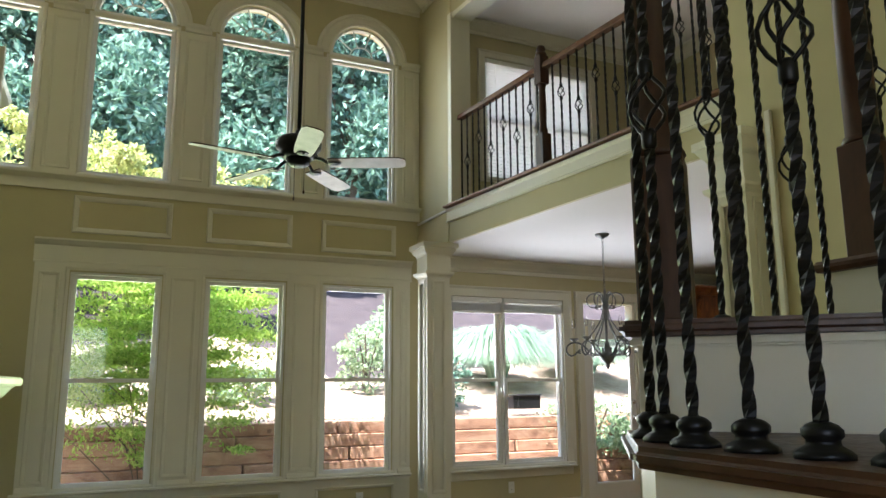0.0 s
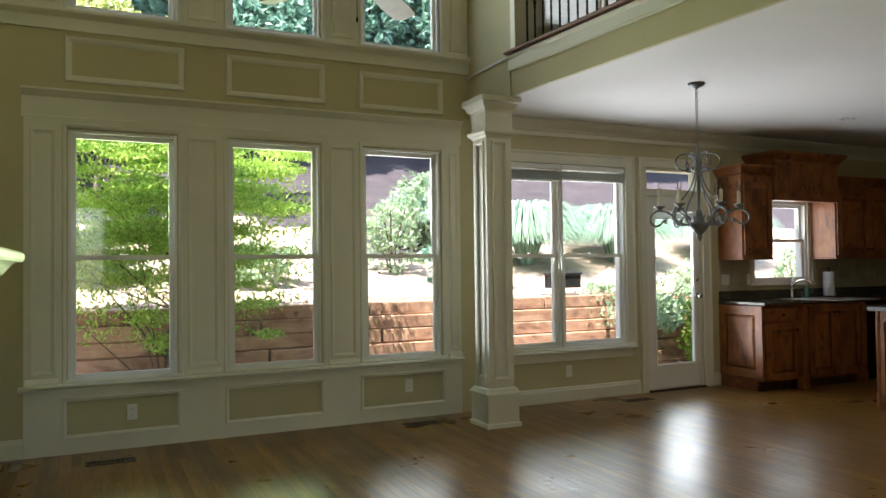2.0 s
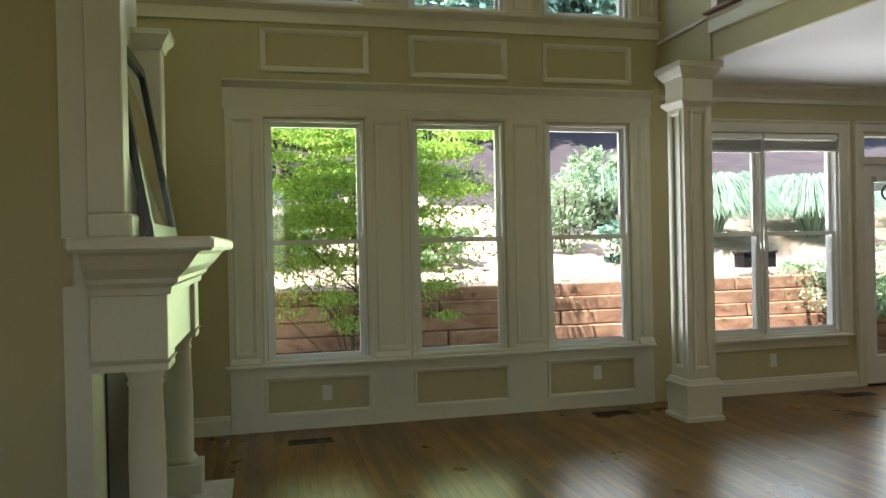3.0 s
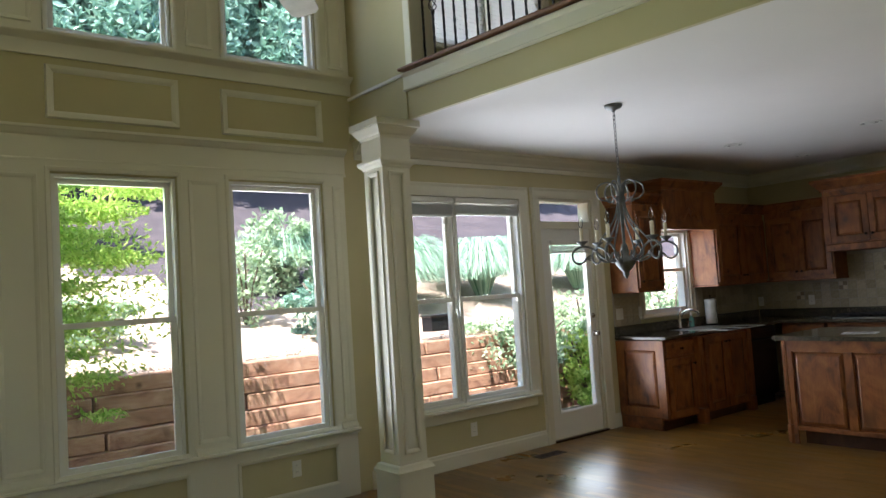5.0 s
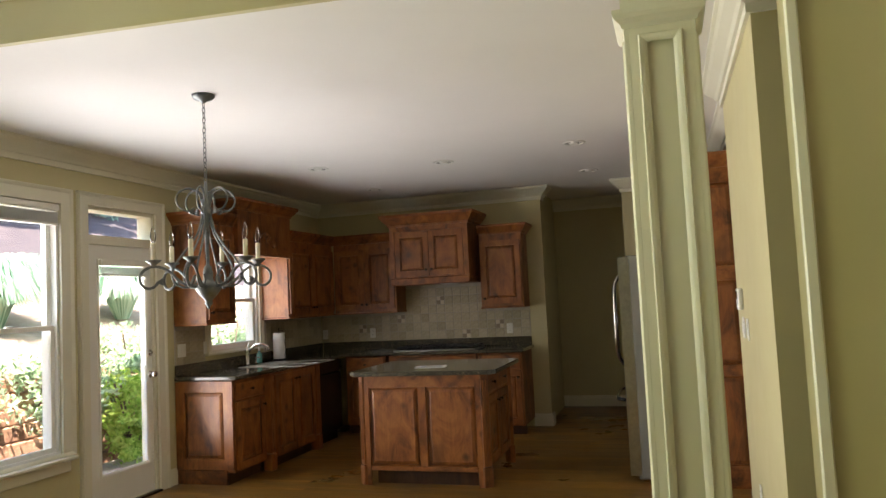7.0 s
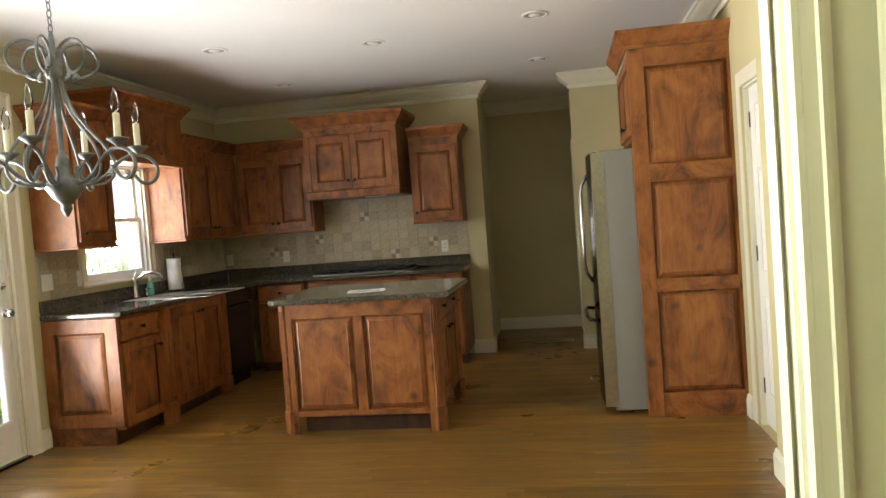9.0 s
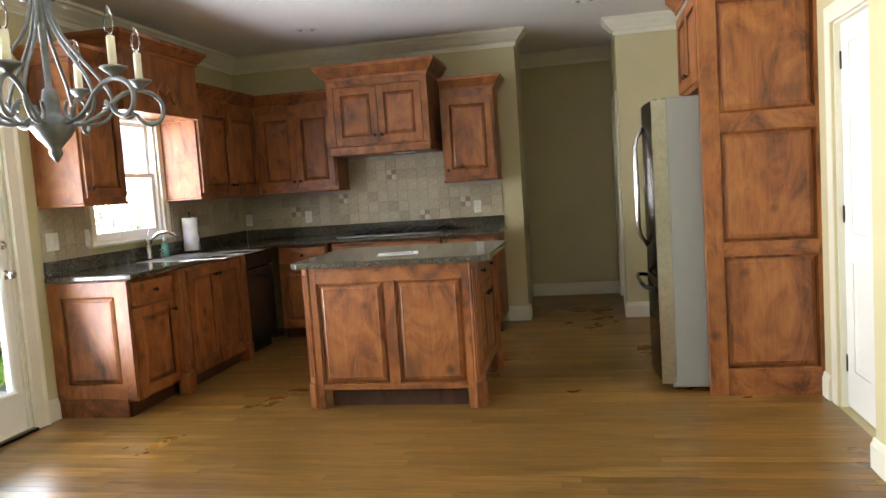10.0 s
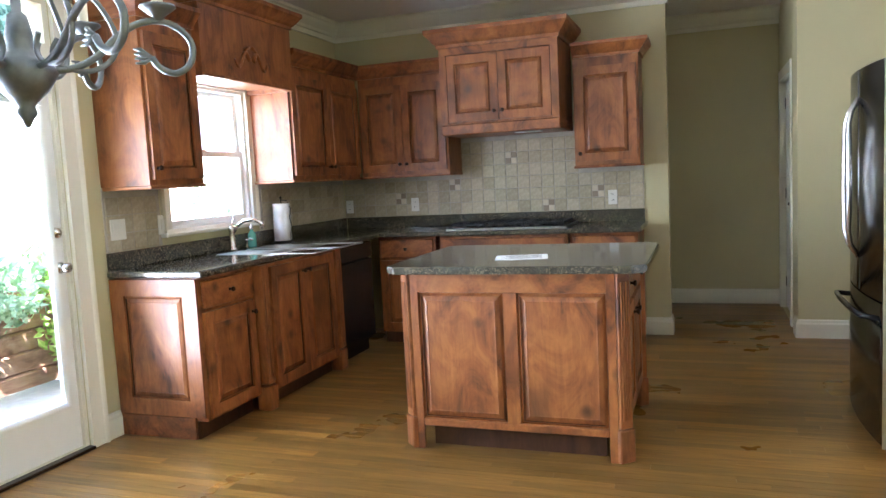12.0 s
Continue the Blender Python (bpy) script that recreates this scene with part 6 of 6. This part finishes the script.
for x, l in ((0.03, 0.17), (-0.035, 0.22)):
    c = part("pull_chain", tube(bmesh.new(), [(x, -0.05, 2.87), (x, -0.05, 2.87 - l)], 0.002, 5), IRON, t)
    part("pull_knob", lathe(bmesh.new(), [(0.002, 0.03), (0.007, 0.018), (0.006, 0.004), (0.002, 0)], 10, (x, -0.05, 2.84 - l)), DARKWOOD, c)

# ---- stairs ----
RISE = 0.186
st = thing("staircase", "staircase with dark oak treads and cream risers", "staircase")


def winder(name, ring, z0, z1, mat, inset=0.0, bevel=0.0, label=""):
    """A slab over a plan outline, counter-clockwise, its edges drawn in by some width."""
    n, pts = len(ring), []
    for k in range(n):
        p, a, b = Vector(ring[k]), Vector(ring[k - 1]), Vector(ring[(k + 1) % n])
        u, v = (p - a).normalized(), (b - p).normalized()
        na, nb = Vector((-u.y, u.x)), Vector((-v.y, v.x))
        pts.append(p + (na + nb) * inset / max(0.3, 1 + na.dot(nb)))
    bm = bmesh.new()
    lo, hi = [bm.verts.new((p.x, p.y, z0)) for p in pts], [bm.verts.new((p.x, p.y, z1)) for p in pts]
    bm.faces.new(lo[::-1]), bm.faces.new(hi)
    for k in range(n):
        bm.faces.new((lo[k], lo[(k + 1) % n], hi[(k + 1) % n], hi[k]))
    if bevel:
        bevelled(bm, bevel, 3)
    return part(name, bm, mat, st, label)


LOW_PLAN = [(1.90, 0.30), (1.90, 1.0), (1.48, 1.0), (1.0, 1.385), (0.795, 1.10), (0.795, 0.30)]
MID_PLAN = [(1.46, 0.86), (2.08, 0.86), (2.08, 1.585), (1.185, 1.585), (0.975, 1.345)]
Z7, Z8, Z9 = RISE * 7, RISE * 8, RISE * 9
winder("landing_side", LOW_PLAN, 0.0, Z7 - 0.0285, TRIM, 0.03)
winder("tread", LOW_PLAN, Z7 - 0.028, Z7, DARKWOOD, 0.0, 0.010, "dark oak winder tread")
winder("landing_side", MID_PLAN, 0.0, Z8 - 0.0285, TRIM, 0.03)
winder("cove_moulding", MID_PLAN, Z8 - 0.046, Z8 - 0.029, TRIM, 0.017, 0.004)
winder("tread", MID_PLAN, Z8 - 0.028, Z8, DARKWOOD, 0.0, 0.010, "dark oak winder tread")
for k in range(6):
    z = RISE * (k + 1)
    y1 = 0.30 - 0.28 * (5 - k)
    part("riser", boxes((0.832, 1.90, y1 - 0.255, y1 - 0.237, z - RISE, z - 0.0285)), TRIM, st)
    part("stringer", boxes((0.825, 0.8315, y1 - 0.255, y1 + 0.025, 0.0, z - 0.0285)), TRIM, st)
    part("tread", boxes((0.795, 1.90, y1 - 0.28, y1 - 0.002, z - 0.028, z), bevel=0.010), DARKWOOD, st, "dark oak tread")
for k in range(3):
    z, x0 = RISE * (9 + k), 1.755 + 0.27 * k
    part("riser", boxes((x0 + 0.03, x0 + 0.048, 0.95, 1.555, z - RISE + 0.0005, z - 0.0285)), TRIM, st)
    part("stringer", boxes((x0 + 0.0485, x0 + 0.30, 1.545, 1.555, Z8 + 0.001, z - 0.0285)), TRIM, st)
    part("tread", boxes((x0, x0 + 0.298, 0.95, 1.585, z - 0.028, z), bevel=0.010), DARKWOOD, st, "dark oak tread")

sr = thing("stair_railing", "stair railing of black iron basket balusters", "railing")


def stair_baluster(x, y, z, basket, turn, h=0.92):
    at = pose(x, y, z, 0, 0, turn)
    if basket:
        b = part("baluster", BAR_M[basket][0], None, sr, at=at)
        part("upper_bar", BAR_M[basket][1], None, b)
        part("basket", BAR_M[basket][2], None, b)
    else:
        b = part("baluster", FULL_BAR, None, sr, at=at)
    part("shoe", BSHOE, None, b)


BAR_M = {q: tuple(mesh_of("baluster", m, IRON) for m in basket_baluster(0.92, q, 0.0066)) for q in (0.41, 0.49)}
FULL_BAR = mesh_of("baluster", twisted_bar(bmesh.new(), 0.0, 0.92, 0.0066), IRON)
BSHOE = mesh_of("shoe", stair_shoe(), IRON)
for i, (x, y, z, q) in enumerate(((0.915, 1.20, Z7, 0), (0.885, 1.135, Z7, 0.49), (0.862, 1.055, Z7, 0), (0.868, 0.968, Z7, 0), (0.875, 0.878, Z7, 0.49), (0.878, 0.788, Z7, 0), (0.88, 0.69, Z7, 0), (0.88, 0.59, Z7, 0.41), (0.88, 0.49, Z7, 0), (0.88, 0.39, Z7, 0.49), (0.88, 0.20, Z7 - RISE, 0), (0.88, 0.08, Z7 - RISE, 0.41),
        (1.385, 1.515, Z8, 0.49), (1.462, 1.515, Z8, 0), (1.545, 1.515, Z8, 0), (1.64, 1.515, Z8, 0.41), (1.725, 1.515, Z8, 0), (1.98, 1.515, Z9, 0.49), (2.07, 1.515, Z9 + RISE, 0), (2.17, 1.515, Z9 + RISE, 0.41), (2.27, 1.515, Z9 + RISE, 0))):
    stair_baluster(x, y, z, q, 17 * i)


def stair_newel():
    bm = boxes((-0.046, 0.046, -0.046, 0.046, 0, 0.30), bevel=0.004)
    lathe(bm, [(0.046, 0.30), (0.050, 0.306), (0.046, 0.316), (0.040, 0.322), (0.041, 0.55), (0.036, 0.80), (0.042, 0.83), (0.034, 0.85)], 18)
    box(bm, -0.044, 0.044, -0.044, 0.044, 0.85, 1.08)
    lathe(bm, [(0.044, 1.08), (0.052, 1.095), (0.03, 1.11), (0.045, 1.14), (0.012, 1.18)], 16)
    return bm


NEWEL_M = mesh_of("newel", stair_newel(), DARKWOOD)
part("newel", NEWEL_M, None, sr, "dark oak newel post", at=pose(1.085, 1.345, Z8, 0, 0, 42))
part("newel", NEWEL_M, None, sr, "dark oak newel post", at=pose(1.885, 1.50, Z9, 0, 0, 0))
part("handrail", tube(bmesh.new(), [(0.88, 0.0, Z7 - RISE + 0.80), (0.88, 0.30, Z7 + 0.86), (0.88, 0.60, Z7 + 0.93), (0.87, 1.0, Z7 + 0.93), (0.91, 1.2, Z7 + 0.97), (1.04, 1.33, Z8 + 0.93)], 0.03, 12), DARKWOOD, sr)
part("handrail", tube(bmesh.new(), [(1.07, 1.37, Z8 + 0.93), (1.25, 1.51, Z8 + 0.93), (1.7, 1.515, Z8 + 0.94), (1.86, 1.505, Z9 + 0.95)], 0.03, 12), DARKWOOD, sr)
part("handrail", tube(bmesh.new(), [(1.91, 1.51, Z9 + 0.93), (2.1, 1.515, Z9 + RISE + 0.90), (2.4, 1.515, Z9 + RISE * 2 + 0.92)], 0.03, 12), DARKWOOD, sr)

# ---- fireplace ----
structure("chimney_breast", boxes((-2.3, -0.90, 4.98, 6.22, 0, CEIL2)), WALL, "khaki chimney breast", "wall")
structure("trim_breast_corner", boxes((-0.905, -0.85, 4.955, 4.98, 0, CEIL2), bevel=0.008), TRIM, "cream corner trim of the chimney breast", "trim")
t = thing("fireplace_mantel", "cream fireplace mantel with columns and a deep shelf", "mantel", at=pose(-0.04, 0, 0) @ Matrix.Diagonal((1, 1, 0.96, 1)))
F = 4.93
part("backboard", boxes((-0.8995, -0.80, F + 0.02, 6.22, 0.0, 1.30)), TRIM, t)
for y in (F, 6.06):
    part("plinth", boxes((-0.74, -0.49, y, y + 0.19, 0.0, 0.20), bevel=0.006), TRIM, t)
    bm = lathe(bmesh.new(), [(0.085, 0.20), (0.095, 0.215), (0.085, 0.235), (0.072, 0.25), (0.074, 0.55), (0.066, 0.86), (0.074, 0.875), (0.066, 0.89), (0.080, 0.93), (0.085, 0.94)], 24, (-0.61, y + 0.095, 0))
    part("column", bm, TRIM, t)
    part("frieze_block", boxes((-0.80, -0.505, y - 0.01, y + 0.20, 0.985, 1.26), bevel=0.004), TRIM, t)
    part("block_moulding", sweep(bmesh.new(), [(0, 0), (0.0, -0.045), (-0.02, -0.045), (0.012, 0)][::-1], [(-0.80, y - 0.01, 0.985), (-0.505, y - 0.01, 0.985), (-0.505, y + 0.20, 0.985)]), TRIM, t)
part("frieze", boxes((-0.80, -0.53, F + 0.20, 6.05, 0.98, 1.26)), TRIM, t)
prof = [(0, 0), (0.015, 0), (0.02, 0.03), (0.045, 0.05), (0.05, 0.07), (0.09, 0.11), (0.13, 0.165), (0.15, 0.18), (0, 0.18)]
part("bed_moulding", sweep(bmesh.new(), prof, [(-0.80, F - 0.01, 1.26), (-0.505, F - 0.01, 1.26), (-0.505, 6.27, 1.26), (-0.80, 6.27, 1.26)][::1]), TRIM, t)
part("shelf", boxes((-0.86, -0.31, F - 0.13, 6.40, 1.4405, 1.50), bevel=0.014), TRIM, t)
part("hearth", boxes((-0.80, -0.33, F - 0.02, 6.3, 0.0, 0.03), bevel=0.004), plain("pale_hearth_stone", (0.62, 0.60, 0.54), 0.4), t)
part("firebox", boxes((-0.799, -0.79, F + 0.25, 5.95, 0.06, 0.92)), BLACK, t, "black firebox opening")
o = thing("overmantel", "cream overmantel with pilasters and a cornice", "overmantel", at=pose(-0.04, 0, -0.06))
part("panel", boxes((-0.8995, -0.80, F + 0.02, 6.22, 1.501, 3.3)), TRIM, o)
for y in (F, 6.09):
    part("pilaster", boxes((-0.80, -0.66, y, y + 0.14, 1.60, 2.56), bevel=0.006), TRIM, o)
    part("pilaster_base", boxes((-0.80, -0.63, y - 0.02, y + 0.16, 1.501, 1.598), bevel=0.01), TRIM, o)
    part("pilaster_cap", sweep(bmesh.new(), [(0, 0), (0.01, 0), (0.02, 0.03), (0.05, 0.07), (0.055, 0.1), (0, 0.1)], [(-0.80, y, 2.56), (-0.66, y, 2.56), (-0.66, y + 0.14, 2.56), (-0.80, y + 0.14, 2.56)]), TRIM, o)
part("cornice", sweep(bmesh.new(), [(0, 0), (0.02, 0), (0.03, 0.05), (0.10, 0.12), (0.11, 0.16), (0, 0.16)], [(-0.86, F, 3.36), (-0.66, F, 3.36), (-0.66, 6.24, 3.36), (-0.86, 6.24, 3.36)]), TRIM, o)
PINK = plain("pinkish_panel", (0.52, 0.42, 0.38), 0.5)
d = part("cabinet_door", pierced(bmesh.new(), 0.0, 0.37, 2.66, 3.36, [(0.05, 0.32, 2.72, 3.30)], -0.022, 0.0), TRIM, o, "cream cabinet door standing open", at=pose(-0.79, 5.06, 0, 0, 0, -14))
part("door_panel", boxes((0.045, 0.325, -0.016, -0.006, 2.715, 3.305)), PINK, d)
p = thing("leaning_mirror", "dark-framed mirror leaning on the mantel shelf", "mirror", at=pose(-0.65, 5.12, 1.441, 0, -9.5, 0))
part("frame", pierced(bmesh.new(), 0, 0.85, 0, 0.92, [(0.06, 0.79, 0.06, 0.86)], 0.0, 0.035, "x"), BLACK, p)
part("mirror_glass", boxes((0.014, 0.02, 0.055, 0.795, 0.055, 0.865)), plain("mirror_silver", (0.85, 0.87, 0.87), 0.03, 1.0, 5, 0.02), p)

# ---- floor vents ----
VENT = plain("bronze_register", (0.06, 0.04, 0.025), 0.5, 0.3)
for x, y in ((0.12, 7.10), (2.52, 7.22), (4.82, 7.20)):
    t = thing("floor_vent", "bronze floor register near the window wall", "vent", "floor registers", at=pose(x, y, 0.0))
    part("frame", pierced(bmesh.new(), -0.16, 0.16, -0.06, 0.06, [(-0.14, 0.14, -0.045, 0.045)], 0, 0.005), VENT, t, at=pose(0, 0, 0.006, -90))
    part("well", boxes((-0.14, 0.14, -0.045, 0.045, 0.0005, 0.001)), BLACK, t)
    for k in range(9):
        part("slat", boxes((-0.127 + 0.03 * k, -0.115 + 0.03 * k, -0.045, 0.045, 0.0012, 0.005)), VENT, t)
t = thing("ceiling_vent", "white ceiling register in the loft ceiling", "vent", at=pose(4.6, 5.9, 5.56))
part("frame", pierced(bmesh.new(), -0.2, 0.2, -0.1, 0.1, [(-0.18, 0.18, -0.08, 0.08)], 0, 0.006), PLASTIC, t, at=pose(0, 0, -0.001, -90))
for k in range(6):
    part("slat", boxes((-0.18, 0.18, -0.075 + 0.026 * k, -0.06 + 0.026 * k, -0.006, -0.002)), PLASTIC, t)

# ---- wall tiles ----
def tile_material():
    n = Nodes("tumbled_stone_tile")
    rnd = n.add("ObjectInfo").outputs["Random"]
    v = n.coords()
    a = n.ramp(rnd, [(0.0, (0.34, 0.28, 0.18)), (0.5, (0.46, 0.40, 0.265)), (1.0, (0.56, 0.50, 0.36))])
    col = n.mix(0.4, a, n.ramp(n.noise(v, 45, 4), [(0.3, (0.30, 0.245, 0.15)), (0.7, (0.60, 0.53, 0.38))]))
    n.bump(n.noise(v, 120, 3), 0.15, 0.004)
    return n.done(col, 0.42)


TILE = tile_material()
GROUT = plain("grey_grout", (0.46, 0.42, 0.34), 0.9)
ACCENT = plain("dark_accent_stone", (0.27, 0.21, 0.15), 0.4)
ACCENT_L = plain("pale_accent_stone", (0.62, 0.55, 0.42), 0.4)
TS = 0.1016
bm = boxes((-TS / 2 + 0.003, TS / 2 - 0.003, -0.006, 0.0, -TS / 2 + 0.003, TS / 2 - 0.003), bevel=0.002)
TILE_M = mesh_of("tile", bm, TILE)
sp = tagged(new("backsplash_range"), "beige tumbled stone tile backsplash behind the range", "backsplash", kind="structure")
part("grout", boxes((9.092, 9.0985, 4.845, 7.49, 1.021, 1.70)), GROUT, sp)
ACC = ((5.884, 1.449), (6.374, 1.263), (6.976, 1.165), (5.592, 1.06), (5.205, 1.156))


def accent(parent, m):
    for i in (-1, 1):
        for j in (-1, 1):
            part("accent_piece", boxes((0.024 * i - 0.022, 0.024 * i + 0.022, -0.0065, 0, 0.024 * j - 0.022, 0.024 * j + 0.022)), ACCENT if i * j > 0 else ACCENT_L, parent, at=m)


for i in range(26):
    for j in range(7):
        y, z = 4.90 + TS * i, 1.072 + TS * j
        if z + TS / 2 > (1.70 if 5.38 < y < 6.34 else 1.40) or y > 7.45:
            continue
        if any(abs(y - a) < TS / 2 and abs(z - b) < TS / 2 for a, b in ACC):
            accent(sp, pose(9.0925, y, z, 0, 0, -90))
        else:
            part("tile", TILE_M, None, sp, at=pose(9.0925, y, z, 0, 0, -90))
sp = tagged(new("backsplash_sink"), "beige tumbled stone tile backsplash beside the sink", "backsplash", kind="structure")
for a, b in ((6.21, 6.655), (7.705, 9.08)):
    part("grout", boxes((a, b, 7.4925, 7.4985, 1.021, 1.375)), GROUT, sp)
for i in range(28):
    for j in range(4):
        x, z = 6.27 + TS * i, 1.072 + TS * j
        if z > 1.33 or 6.60 < x < 7.76 or x > 9.03:
            continue
        part("tile", TILE_M, None, sp, at=pose(x, 7.493, z))

# ---- floor planks ----
fl = tagged(new("floor"), "mid-brown oak strip floor with a satin finish", "floor", kind="structure")
PW_, PL_ = 0.062, 1.2
bm = boxes((-PW_ / 2 + 0.0006, PW_ / 2 - 0.0006, -PL_ / 2 + 0.0006, PL_ / 2 - 0.0006, -0.02, 0.0))
PLANK = mesh_of("plank", bm, FLOOR)
rest_v, rest_f = [], []
g = random.Random(3)
n_parts = 0
rows = int((10.6 + 2.3) / PW_)
for i in range(rows):
    x = -2.3 + PW_ * (i + 0.5)
    y = -1.7
    while y < 7.6:
        ye = min(y + (PL_ if y > -1.69 else g.uniform(0.2, PL_)), 7.6)
        if 4.5 < x < 6.4 and 3.2 < y + PL_ / 2 < 6.6 and abs(ye - y - PL_) < 1e-6 and n_parts < 300:
            part("plank", PLANK, None, fl, at=pose(x, y + PL_ / 2, g.uniform(-0.0004, 0)))
            n_parts += 1
        elif ye - y > 0.05:
            a, b, k = PW_ / 2 - 0.0006, 0.0006, len(rest_v)
            dz = g.uniform(-0.0004, 0)
            rest_v += [(x + sx * a, yy, zz) for zz in (-0.02, dz) for sx, yy in ((-1, y + b), (1, y + b), (1, ye - b), (-1, ye - b))]
            rest_f += [tuple(k + q for q in f) for f in ((4, 5, 6, 7), (0, 1, 5, 4), (1, 2, 6, 5), (2, 3, 7, 6), (3, 0, 4, 7))]
        y = ye
me = bpy.data.meshes.new("planks")
me.from_pydata(rest_v, [], rest_f)
me.materials.append(FLOOR)
tagged(part("planks", me, None, fl), kind="stuff")
